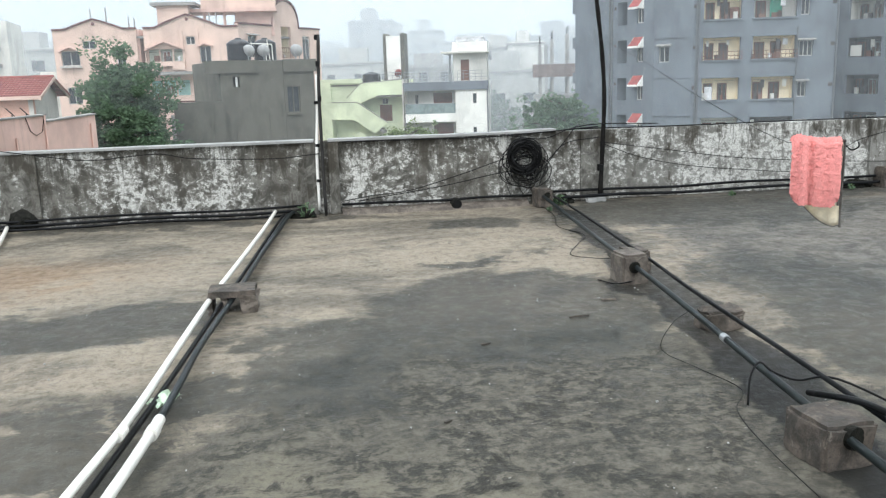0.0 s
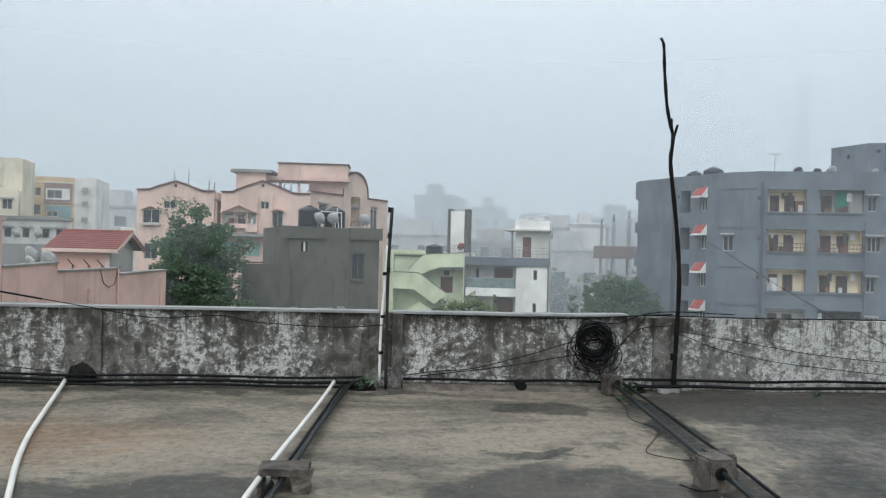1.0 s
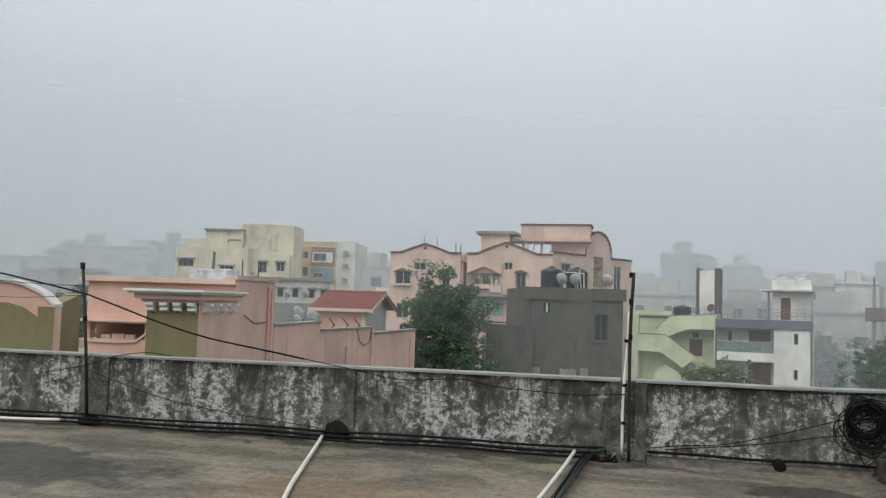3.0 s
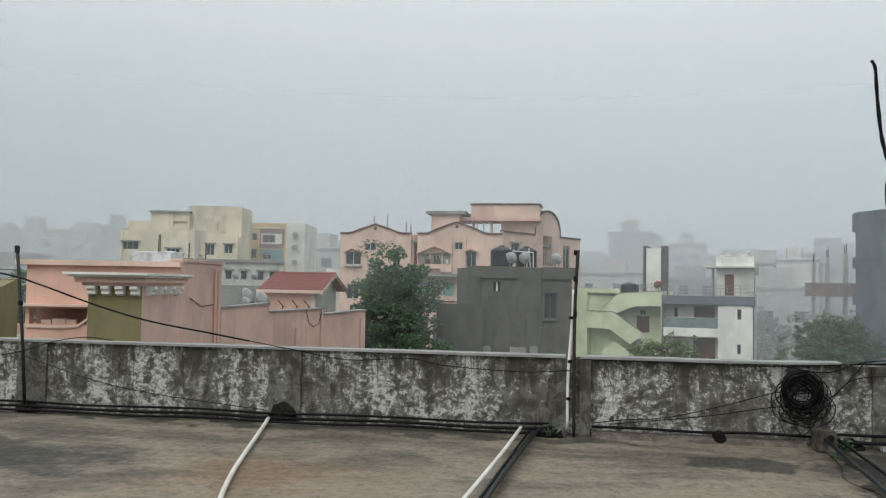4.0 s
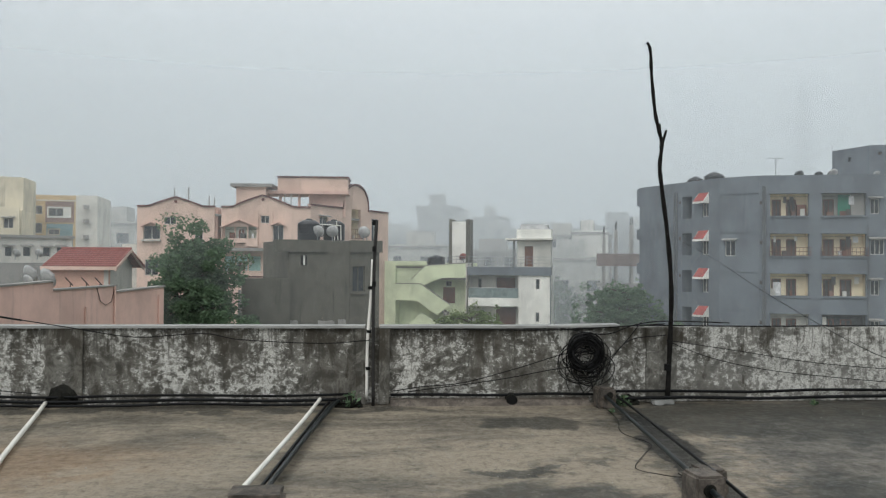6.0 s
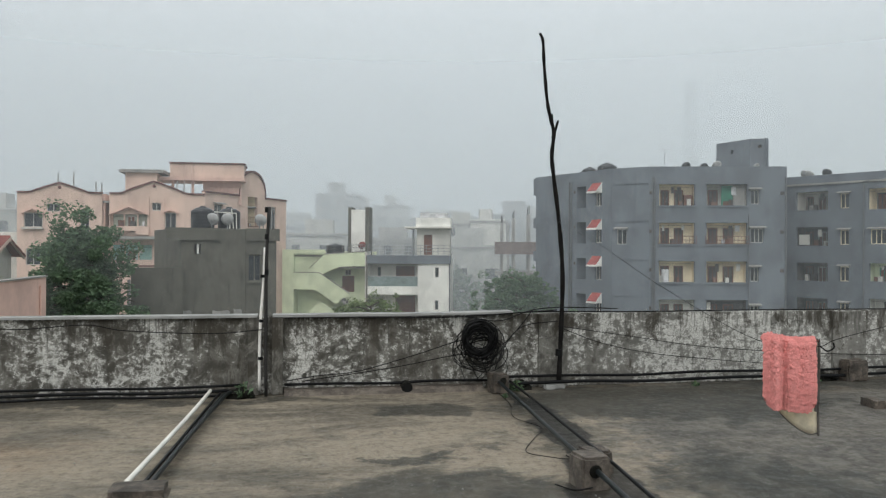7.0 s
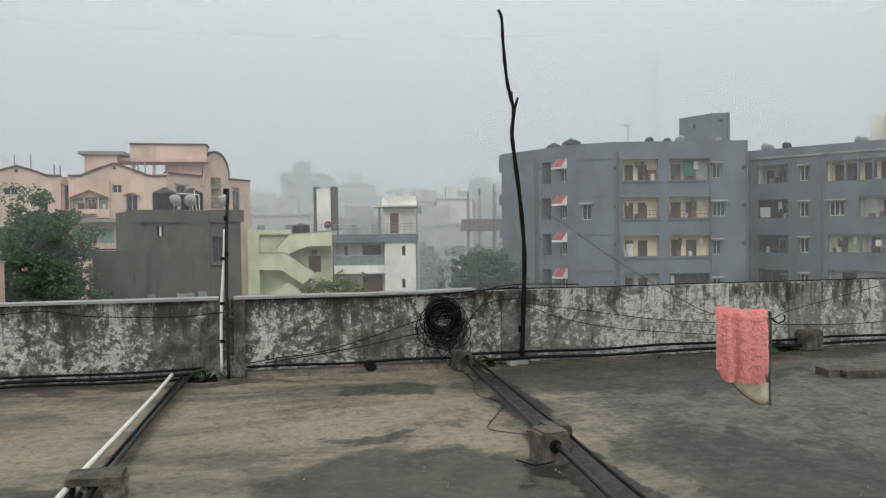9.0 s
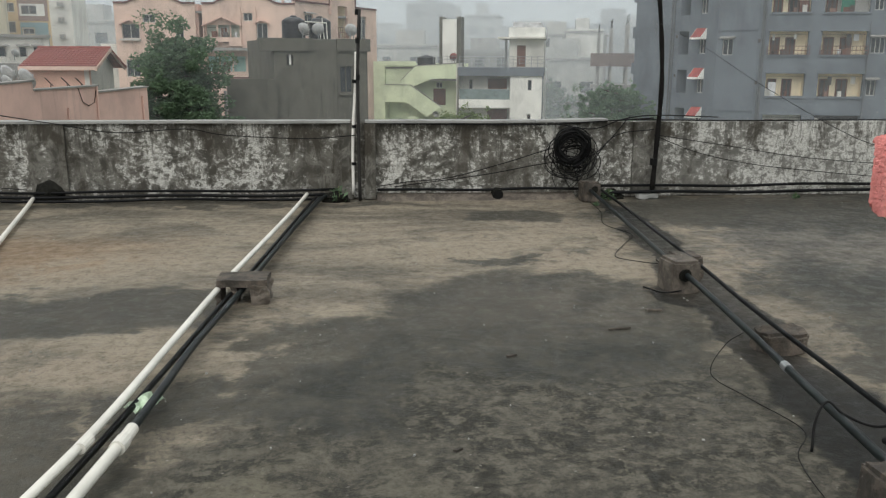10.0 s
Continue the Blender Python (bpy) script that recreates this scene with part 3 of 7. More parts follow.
def dish(at, r, deg, tilt=25, label="pale grey satellite dish on a rooftop", paint=None):
    t = thing("satellite_dish", at, label, "satellite dish", "satellite dishes", deg=deg)
    bowl = lathe([(0.01, 0.0), (r * 0.4, r * 0.05), (r * 0.75, r * 0.16), (r, r * 0.30), (r * 1.02, r * 0.29), (r * 0.75, r * 0.13), (r * 0.4, r * 0.02), (0.012, -0.03)], 20)
    lift = Matrix.Translation((0, -0.05, r + 0.15)) @ pose(0, 0, 0, 90 - tilt)
    bowl.transform(lift)
    part("bowl", bowl, paint or M_DISH, t, smooth=True)
    part("mast", tube([(0, 0.05, 0), (0, 0.05, r + 0.1)], 0.03, 6), M_STEEL, t)
    tip = lift @ Vector((0, 0, r * 0.95))
    part("feed_arm", tube([lift @ Vector((0, -r, r * 0.29)), tip], 0.015, 5), M_STEEL, t)
    bm = lathe([(0.03, -0.05), (0.05, 0.0), (0.05, 0.06)], 8)
    bm.transform(Matrix.Translation(tip))
    part("receiver", bm, M_DISH, t)
    return t


def leaves(rng, centres, radii, count, size, flat=0.75):
    """Many small bent leaf sprays scattered round clump centres."""
    n = len(centres)
    pick = rng.integers(0, n, count)
    d = rng.normal(size=(count, 3))
    d /= np.linalg.norm(d, axis=1)[:, None]
    p = centres[pick] + d * (radii[pick] * rng.uniform(0.35, 1.0, count) ** 0.5)[:, None] * np.array([1, 1, flat])
    a = rng.normal(size=(count, 3)) * np.array([1, 1, 0.6])
    a /= np.linalg.norm(a, axis=1)[:, None]
    b = np.cross(a, rng.normal(size=(count, 3)))
    b /= np.linalg.norm(b, axis=1)[:, None]
    s = size * rng.uniform(0.6, 1.4, count)[:, None]
    v = np.stack([p - a * s, p + b * s * 0.45 - [0, 0, 0.1] * s, p + a * s - [0, 0, 0.35] * s, p - b * s * 0.45 - [0, 0, 0.1] * s], 1).reshape(-1, 3)
    q = np.arange(count * 4).reshape(-1, 4)
    return v, q


def tree(at, height, crown_r, crown_h, seed, material, label, count=9000, size=0.16, limbs=40, lean=0.0, cone=False):
    """A tapered trunk with bowed limbs, each carrying sprays of leaves towards its end; gaps stay between the limbs."""
    rng = np.random.default_rng(seed)
    t = thing("tree", at, label, "tree", "trees among the houses")
    base = height - crown_h
    bm = tube(smooth_path([(0, 0, 0), (0.1, 0.05, base * 0.5), (lean * 0.4, 0, base), (lean, 0.05, height * 0.92)], 4), [0.22 - 0.17 * i / 12 for i in range(13)], 8)
    cen, rad = [], []
    for i in range(limbs):
        f = (i + rng.uniform(0, 1)) / limbs
        wide = crown_r * ((1.0 - 0.93 * f ** 0.8) if cone else math.sqrt(max(0.03, 1 - (1.25 * f - 0.3) ** 2)))
        reach = wide * rng.uniform(0.55, 1.18)
        a = i * 2.4 + rng.uniform(-0.6, 0.6)
        foot = Vector((lean * f * 0.9, 0, base + crown_h * f * 0.88 - 0.15 * reach))
        rise = reach * rng.uniform(0.0, 0.35) * (1 if cone else 0.6)
        tip = foot + Vector((reach * math.cos(a), reach * math.sin(a), rise))
        tip.z = min(tip.z, height)
        mid = (foot + tip) / 2 + Vector((0, 0, 0.14 * reach))
        if i % 2 == 0:
            tube(smooth_path([foot, mid, tip], 3), [0.07, 0.06, 0.05, 0.04, 0.03, 0.022, 0.014], 5, bm)
        puffs = 3 + int(reach / (0.16 * crown_r))
        for k in range(puffs):
            g = 0.25 + 0.80 * (k + rng.uniform(0, 1)) / puffs
            p = foot * (1 - g) ** 2 + mid * 2 * g * (1 - g) + tip * g * g
            side = 0.10 * crown_r * rng.normal(size=3)
            cen.append((p.x + side[0], p.y + side[1], min(p.z + side[2] * 0.8, height)))
            rad.append(crown_r * rng.uniform(0.05, 0.12))
    part("trunk", bm, M_BARK, t, "bark-brown trunk and limbs")
    v, q = leaves(rng, np.array(cen), np.array(rad), count, size)
    me = bpy.data.meshes.new("crown")
    me.from_pydata(v.tolist(), [], q.tolist())
    me.materials.append(material)
    c = new("crown", me)
    c.parent = t
    return t


# ---- ground, terrace slab and parapet ----
bm = bmesh.new()
bmesh.ops.create_grid(bm, x_segments=24, y_segments=24, size=1500)
bm.transform(Matrix.Translation((0, 300, GROUND)))
tagged(part("ground", bm, M_GROUND), "bare earth and scrub between the houses", "ground", kind="stuff")
bpy.data.objects["ground"]["kind"] = "structure"

bm = bmesh.new()
bmesh.ops.create_grid(bm, x_segments=110, y_segments=80, size=0.5)
for v in bm.verts:
    v.co = Vector((v.co.x * 30 + 2, v.co.y * 19.6 + 3.7, 0))
    v.co.z = 0.010 * noise.noise(v.co * 0.5) + 0.004 * noise.noise(v.co * 2.1) - 0.006
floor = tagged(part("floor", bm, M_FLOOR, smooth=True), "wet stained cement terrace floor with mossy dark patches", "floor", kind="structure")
tagged(part("terrace_slab", one_box(-13, 17, -6.1, WALL_Y + 0.16, GROUND, -0.03), M_CONC), "plain cement body of the house under the terrace", "building", kind="structure")

H = 0.875


def long_wall(name, u0, u1, F, label):
    """A parapet with an uneven rendered face."""
    bm = bmesh.new()
    nu = int((u1 - u0) / 0.12)
    nz = 9
    rows = []
    for y, s in ((0.0, 1), (0.16, -1)):
        rows.append([[bm.verts.new((u0 + (u1 - u0) * i / nu, y + s * (0.010 * noise.noise(Vector((i * 0.35, j * 0.9, y))) + 0.006 * noise.noise(Vector((i * 1.3, j * 2.0, 3)))), H * j / nz + (0.008 * noise.noise(Vector((i * 0.4, 7, y))) if j == nz else 0))) for i in range(nu + 1)] for j in range(nz + 1)])
    f, k = rows
    for j in range(nz):
        for i in range(nu):
            bm.faces.new((f[j][i], f[j][i + 1], f[j + 1][i + 1], f[j + 1][i]))
            bm.faces.new((k[j][i], k[j + 1][i], k[j + 1][i + 1], k[j][i + 1]))
    for i in range(nu):
        bm.faces.new((f[nz][i], f[nz][i + 1], k[nz][i + 1], k[nz][i]))
    for i in (0, nu):
        for j in range(nz):
            bm.faces.new((f[j][i], f[j + 1][i], k[j + 1][i], k[j][i]))
    bm.transform(F)
    return tagged(part(name, bm, M_WALL), label, "wall", kind="structure")


long_wall("wall_north", -13, 17, pose(0, WALL_Y, 0), "waist-high whitewashed parapet black with mould and rain streaks")
long_wall("wall_west", 0, 19.5, pose(-13, -6.1, 0, 0, 0, 90), "plain mouldy parapet closing the terrace")
long_wall("wall_east", 0, 19.5, pose(17, WALL_Y, 0, 0, 0, -90), "plain mouldy parapet closing the terrace")
long_wall("wall_south", 0, 30, pose(17, -6.1, 0, 0, 0, 180), "plain mouldy parapet closing the terrace")

# Pilasters of the north parapet, a few centimetres proud of it.
for k, (x0, x1, d) in enumerate(((-8.02, -7.62, 0.04), (-4.66, -4.26, 0.035), (-1.20, -1.075, 0.06), (-0.94, -0.815, 0.07), (2.20, 2.56, 0.045), (6.15, 6.62, 0.05), (10.1, 10.5, 0.05))):
    bm = roughen(one_box(x0, x1, WALL_Y - d, WALL_Y + 0.03, 0.0, H - 0.012), 0.008, 4, 5.0, k)
    tagged(part("pilaster", bm, M_PILASTER), "mould-streaked cement pilaster on the parapet", "pilaster", "parapet pilasters", "structure")

# Coping along the western part, ending in a broken piece beside the cable coil.
bm = bmesh.new()
for x0, x1 in ((-13.0, -7.9), (-7.89, -4.5), (-4.49, -1.10), (-0.93, 1.02)):
    box(bm, x0, x1, WALL_Y - 0.045, WALL_Y + 0.20, H - 0.005, H + 0.022)
roughen(bm, 0.006, 3, 3.0)
tagged(part("coping", bm, M_COPING), "pale weathered cement coping along the parapet", "coping", kind="structure")
bm = one_box(0, 0.85, -0.05, 0.2, 0, 0.024)
roughen(bm, 0.006, 3, 3.0, 2)
bm.transform(Matrix.Translation((1.03, WALL_Y, H - 0.004)) @ Matrix.Rotation(radians(-1.2), 4, "Y"))
tagged(part("coping", bm, M_COPING), "loose end piece of weathered coping", "coping", kind="structure")

# Cement fillet at the foot of the wall.
bm = prism_y([(WALL_Y + 0.02, -0.02), (WALL_Y - 0.17, -0.02), (WALL_Y - 0.15, 0.022), (WALL_Y - 0.05, 0.05), (WALL_Y + 0.02, 0.06)], -0.8, 1.5)
roughen(bm, 0.012, 3, 4.0, 5)
tagged(part("fillet", bm, M_DRYBLOCK), "worn mossy cement fillet at the foot of the parapet", "trim", kind="structure")

# ---- things on the terrace ----
def pipe_run(name, pts, r, material, label, category="pipe", per=5, sides=10):
    return tagged(part(name, tube(smooth_path(pts, per), r, sides), material, smooth=True), label, category, "pipes on the terrace")


white_pipe = thing("water_pipe", (-1.6, 13.1, 0), "white plastic water pipe running over a cement support", "pipe", "pipes on the terrace")
part("pipe", tube([p - Vector((-1.6, 13.1, 0)) for p in smooth_path([(-1.59, 13.12, 0.10), (-1.60, 12.9, 0.10), (-1.65, 12.0, 0.10), (-1.73, 10.85, 0.10), (-1.815, 9.72, 0.10), (-1.865, 9.0, 0.10), (-1.915, 7.93, 0.10), (-1.95, 7.2, 0.10), (-1.985, 6.75, 0.10), (-2.04, 6.3, 0.095), (-2.2, 5.0, 0.07), (-2.4, 3.2, 0.05)], 5)], 0.0195, 10), M_WHITE_PIPE, white_pipe, smooth=True)
part("coupling", tube([(-0.362, -6.20, 0.10), (-0.368, -6.29, 0.10)], 0.024, 12), M_WHITE_PIPE, white_pipe)
part("coupling", tube([(-0.452, -6.86, 0.094), (-0.462, -6.94, 0.093)], 0.024, 12), M_WHITE_PIPE, white_pipe)
pipe_run("thin_pipe", [(-1.49, 13.15, 0.06), (-1.52, 12.8, 0.06), (-1.63, 11.2, 0.06), (-1.73, 9.7, 0.065), (-1.79, 8.95, 0.065), (-1.875, 7.75, 0.06), (-1.95, 6.83, 0.055), (-2.08, 5.6, 0.04), (-2.3, 3.3, 0.03)], 0.0145, M_BLACK_PIPE, "thin black water pipe beside the white one")
dark_pipe = thing("water_pipe", (-1.4, 12.9, 0), "dark grey pipe joined to a white plastic pipe", "pipe", "pipes on the terrace")
part("pipe", tube([p - Vector((-1.4, 12.9, 0)) for p in smooth_path([(-1.38, 13.15, 0.07), (-1.42, 12.87, 0.08), (-1.585, 10.88, 0.085), (-1.66, 9.79, 0.085), (-1.71, 9.1, 0.085), (-1.79, 8.1, 0.085), (-1.81, 7.5, 0.085), (-1.832, 6.98, 0.082)], 5)], 0.0185, 10), M_GREY_PIPE, dark_pipe, smooth=True)
part("white_pipe", tube([p - Vector((-1.4, 12.9, 0)) for p in smooth_path([(-1.832, 6.98, 0.082), (-1.87, 6.5, 0.082), (-1.91, 6.1, 0.075), (-2.03, 4.6, 0.05), (-2.15, 3.0, 0.04)], 5)], 0.0235, 10), M_WHITE_PIPE, dark_pipe, "white plastic pipe", True)
part("coupling", tube([(-0.430, -5.88, 0.083), (-0.434, -5.97, 0.082), (-0.435, -5.99, 0.082), (-0.439, -6.06, 0.082)], [0.027, 0.027, 0.032, 0.032], 14), M_WHITE_PIPE, dark_pipe, "white threaded pipe coupling")
pipe_run("dark_pipe", [(-1.44, 13.16, 0.055), (-1.475, 12.8, 0.06), (-1.595, 11.2, 0.06), (-1.685, 9.75, 0.06), (-1.725, 9.2, 0.06)], 0.016, M_GREY_PIPE, "dark pipe end tucked under the cement support")
pipe_run("water_pipe", [(-4.60, 13.22, 0.06), (-4.47, 12.7, 0.045), (-4.17, 11.51, 0.035), (-3.96, 10.70, 0.03), (-3.76, 10.03, 0.03), (-3.60, 9.55, 0.03), (-3.2, 8.4, 0.03), (-2.85, 7.0, 0.03)], 0.022, M_WHITE_PIPE, "curved white plastic water pipe lying on the floor")
pipe_run("black_pipe", [(1.62, 13.05, 0.13), (1.49, 11.5, 0.13), (1.355, 9.9, 0.13), (1.28, 8.9, 0.13), (1.205, 8.1, 0.13), (1.165, 7.7, 0.13), (1.095, 7.05, 0.13), (1.03, 6.4, 0.13), (0.99, 6.0, 0.13), (0.9, 4.5, 0.12), (0.85, 3.0, 0.11)], 0.0195, M_GREY_PIPE, "thick wet black pipe carried through cement blocks")
pipe_run("black_pipe", [(1.80, 13.2, 0.10), (1.64, 11.7, 0.15), (1.515, 10.2, 0.16), (1.445, 9.3, 0.165), (1.365, 8.4, 0.16), (1.314, 7.67, 0.16), (1.275, 7.0, 0.16), (1.213, 6.16, 0.16), (1.10, 4.5, 0.13), (1.0, 3.0, 0.11)], 0.0135, M_BLACK_PIPE, "thin black pipe laid across the cement blocks")
pipe_run("black_pipe", [(1.24, 6.75, 0.05), (1.19, 6.2, 0.20), (1.12, 5.6, 0.22), (1.02, 4.2, 0.15)], 0.016, M_BLACK_PIPE, "short black pipe resting on the end block")
part("clamp", tube([(1.135, 7.42, 0.13), (1.128, 7.36, 0.13)], 0.0235, 12), M_STEEL)
bpy.data.objects["clamp"]["label"], bpy.data.objects["clamp"]["category"] = "grey tape clamp round the thick black pipe", "clamp"

pipe_run("water_pipe", [(-12.6, 13.12, 0.03), (-10.5, 13.10, 0.035), (-9.0, 13.12, 0.035), (-8.15, 13.17, 0.055)], 0.02, M_WHITE_PIPE, "straight white plastic pipe lying along the parapet")

# Pipes along the foot of the parapet.
for x0, x1, y, z, r, mt in ((-12.9, -1.28, 13.31, 0.115, 0.015, M_BLACK_PIPE), (-12.9, -1.30, 13.25, 0.07, 0.018, M_BLACK_PIPE), (-12.9, -1.34, 13.18, 0.035, 0.015, M_BLACK_PIPE), (-0.80, 1.56, 13.33, 0.105, 0.016, M_BLACK_PIPE), (1.75, 16.8, 13.30, 0.135, 0.017, M_BLACK_PIPE), (1.85, 16.8, 13.22, 0.07, 0.019, M_BLACK_PIPE)):
    n = int((x1 - x0) / 0.9) + 2
    pipe_run("wall_pipe", [(x0 + (x1 - x0) * i / n, y + 0.012 * math.sin(i * 1.7 + x0), z + 0.010 * math.sin(i * 2.3 + y * 9)) for i in range(n + 1)], r, mt, "black water pipe along the foot of the parapet", per=3, sides=8)


def cement_block(at, sx, sy, h, deg, label, holes=(), seed=0, crumbly=0.016, material=None):
    t = thing("cement_block", at, label, "cement block", "pipe supports", deg=deg)
    bm = one_box(-sx / 2, sx / 2, -sy / 2, sy / 2, -0.02, h)
    bmesh.ops.bevel(bm, geom=bm.edges[:], offset=0.018, segments=2, affect="EDGES")
    roughen(bm, crumbly, 4, 11.0, seed + 1)
    part("block", bm, material or M_BLOCK, t)
    # Solid plugs: the holes' inner shade is only their black colour.
    for x, z, r in holes:
        part("hole_plug", tube([(x, -sy / 2 - 0.012, z), (x - 0.01, -sy / 2 + 0.03, z)], r, 12), M_DEBRIS_HOLE, t, "solid black plug painted as the dark pipe hole")
    return t


cement_block((1.29, 9.27, 0), 0.215, 0.25, 0.225, 4, "square mossy cement block that the pipe runs through", ((-0.01, 0.13, 0.045),), 1, 0.006, M_DRYBLOCK)
cement_block((1.46, 9.62, 0), 0.20, 0.22, 0.175, 6, "low cement block behind the pipe support", (), 2)
cement_block((1.40, 8.00, 0), 0.26, 0.19, 0.115, 0, "low broken cement block under the pipes", (), 3, 0.022)
cement_block((1.00, 6.22, 0), 0.25, 0.27, 0.185, 6, "wet square cement block with peeling whitish top", ((0.01, 0.13, 0.05),), 4, 0.012)
cement_block((1.63, 13.10, 0), 0.20, 0.20, 0.22, 4, "mossy cement block at the foot of the parapet", ((0.03, 0.14, 0.04),), 5, 0.02)
cement_block((6.36, 13.24, 0), 0.30, 0.20, 0.25, 0, "cement lump over the pipes at the parapet", (), 6, 0.02)
cement_block((2.36, 13.28, 0), 0.24, 0.14, 0.06, 0, "crumbled whitish cement footing of the stick", (), 7, 0.02, M_COPING)
# The broken support on the white pipe: a slab on crumbling feet.
t = thing("cement_block", (-1.70, 9.22, 0), "broken cement support with crumbled underside over the pipes", "cement block", "pipe supports", deg=2)
bm = one_box(-0.165, 0.160, -0.12, 0.12, 0.115, 0.160)
part("slab", roughen(bm, 0.016, 4, 9.0, 3), M_BLOCK, t)
for x0, x1, d in ((-0.178, -0.145, 0.11), (0.045, 0.165, 0.13), (-0.075, -0.045, 0.10)):
    bm = one_box(x0, x1, -d, d, -0.02, 0.125)
    part("foot", roughen(bm, 0.030, 4, 16.0, x0), M_DRYBLOCK, t, "crumbled mossy rubble")

# Broken edging on the floor by the east.
t = thing("broken_kerb", (5.62, 11.5, 0), "low broken cement edging left on the floor", "kerb")
for x0, x1, y0, y1, h, deg in ((-0.36, -0.24, -0.12, 0.16, 0.085, -8), (-0.23, 0.24, -0.20, -0.08, 0.085, -3)):
    bm = one_box(x0, x1, y0, y1, -0.02, h, m=pose(0, 0, 0, 0, 0, deg))
    part("lump", roughen(bm, 0.016, 4, 9.0, x0), M_BLOCK, t)

# Drain hole, wet debris and weeds along the wall.
t = thing("drain_outlet", (0.59, 13.21, 0), "black open drain outlet at the foot of the parapet", "drain")
# The mouth is closed by a disc; black colour stands for its inner shade.
part("pipe_mouth", tube([(0, 0.035, 0.052), (0, 0.25, 0.055)], 0.064, 16), M_DEBRIS_HOLE, t)
part("opening", tube([(0, 0.030, 0.052), (0, 0.034, 0.052)], 0.056, 16), M_CABLE, t)
for x, y, w, h, k in ((-4.47, 13.37, 0.36, 0.30, 1), (-1.27, 13.2, 0.30, 0.13, 2), (-7.8, 13.28, 0.3, 0.14, 3), (1.95, 13.3, 0.3, 0.11, 4), (5.9, 13.3, 0.5, 0.12, 5)):
    bm = bmesh.new()
    bmesh.ops.create_icosphere(bm, subdivisions=3, radius=0.5)
    for v in bm.verts:
        v.co = Vector((v.co.x * w, v.co.y * 0.18, max(-0.01, v.co.z * h * 1.6)))
        v.co += 0.055 * Vector(noise.noise_vector(v.co * 19 + Vector((k, 0, 0))))
    bm.transform(Matrix.Translation((x, y, 0)))
    tagged(part("litter_heap", bm, M_DEBRIS_HOLE), "black wet heap of leaf litter and mould", "debris", "debris along the wall")
rng = np.random.default_rng(5)
for x, y, n, h in ((-1.24, 13.16, 48, 0.18), (1.86, 13.12, 40, 0.12), (4.1, 13.1, 16, 0.06), (5.75, 13.1, 18, 0.07), (1.6, 12.7, 10, 0.05)):
    v, q = leaves(rng, np.array([(0, 0, h * 0.5)]), np.array([h * 0.62]), n, 0.035, 1.0)
    v[:, 2] = np.maximum(v[:, 2], 0.0)
    me = bpy.data.meshes.new("weed_leaves")
    me.from_pydata(v.tolist(), [], q.tolist())
    me.materials.append(M_LEAF)
    w = thing("weed", (x, y, 0), "small green weed growing at the foot of the wall", "weed", "weeds along the wall")
    lv = new("leaves", me)
    lv.parent = w
    part("stem", tube([(0, 0, -0.01), (0.01, 0, h * 0.5), (0.0, 0.01, h)], 0.004, 5), M_LEAF2, w)

# Poles tied to the parapet.
pole = thing("iron_pole", (-1.0, 13.28, 0), "rusted black iron pole standing against the parapet", "pole")
part("pole", tube(smooth_path([(0.0, 0, -0.01), (-0.005, 0, 0.7), (0.0, 0, 1.5), (0.028, 0, 2.11)], 5), 0.0195, 10), M_POLE, pole, smooth=True)
for z in (1.35, 1.75, 2.05):
    part("tie", tube([(0.0, 0, z), (0.002, 0, z + 0.06)], 0.024, 10), M_CABLE, pole)
wp = thing("white_post", (-1.06, 13.30, 0.1), "chipped white plastic post tied to the iron pole", "pole")
bm = tube(smooth_path([(-0.015, 0, -0.04), (-0.01, 0, 0.6), (0.03, 0, 1.2), (0.045, 0, 1.56)], 5), 0.018, 10)
part("post", bm, M_POST, wp, smooth=True)
for z in (0.30, 0.72, 1.22):
    part("tie", tube([(-0.012 + z * 0.025, 0, z), (-0.011 + z * 0.025, 0, z + 0.035)], 0.027, 10), M_CABLE, wp, "black wire tie")
stick = thing("forked_stick", (2.42, 13.27, 0), "tall black crooked stick with a forked top", "pole")
main = [(0.0, 0, 0.0), (0.03, 0, 0.7), (0.045, 0, 1.34), (0.0, 0, 1.95), (-0.075, 0, 2.55), (-0.095, 0, 2.78), (-0.07, 0, 3.03), (-0.11, 0, 3.2), (-0.155, 0, 3.42), (-0.195, 0, 3.85), (-0.21, 0, 4.13), (-0.25, 0, 4.22)]
path = smooth_path(main, 4)
part("stem", tube(path, [0.029 - 0.012 * i / (len(path) - 1) + 0.003 * math.sin(i * 1.9) for i in range(len(path))], 9), M_STICK, stick, smooth=True)
part("twig", tube(smooth_path([(-0.085, 0, 2.98), (-0.045, 0, 3.1), (-0.017, 0, 3.19)], 4), [0.022, 0.021, 0.02, 0.019, 0.018, 0.017, 0.016, 0.015, 0.012], 8), M_STICK, stick)
part("twig", tube(smooth_path([(-0.065, 0, 3.06), (-0.087, 0, 3.19), (-0.093, 0, 3.27)], 4), 0.010, 6), M_STICK, stick)
part("binding", tube([(0.004, 0, 0.38), (0.006, 0, 0.46)], 0.043, 10), M_CABLE, stick, "black wire binding")
lp = thing("iron_pole", (-7.82, 13.26, 0), "thin black iron pole standing against the parapet", "pole")
part("pole", tube([(0.0, 0, 0), (-0.08, 0, 1.0), (-0.19, 0, 2.06)], 0.021, 10), M_POLE, lp, smooth=True)
part("cap", tube([(-0.19, 0, 2.0), (-0.195, 0, 2.09)], 0.032, 10), M_POLE, lp)
part("tie", tube([(-0.115, 0, 1.33), (-0.12, 0, 1.39)], 0.03, 10), M_CABLE, lp)


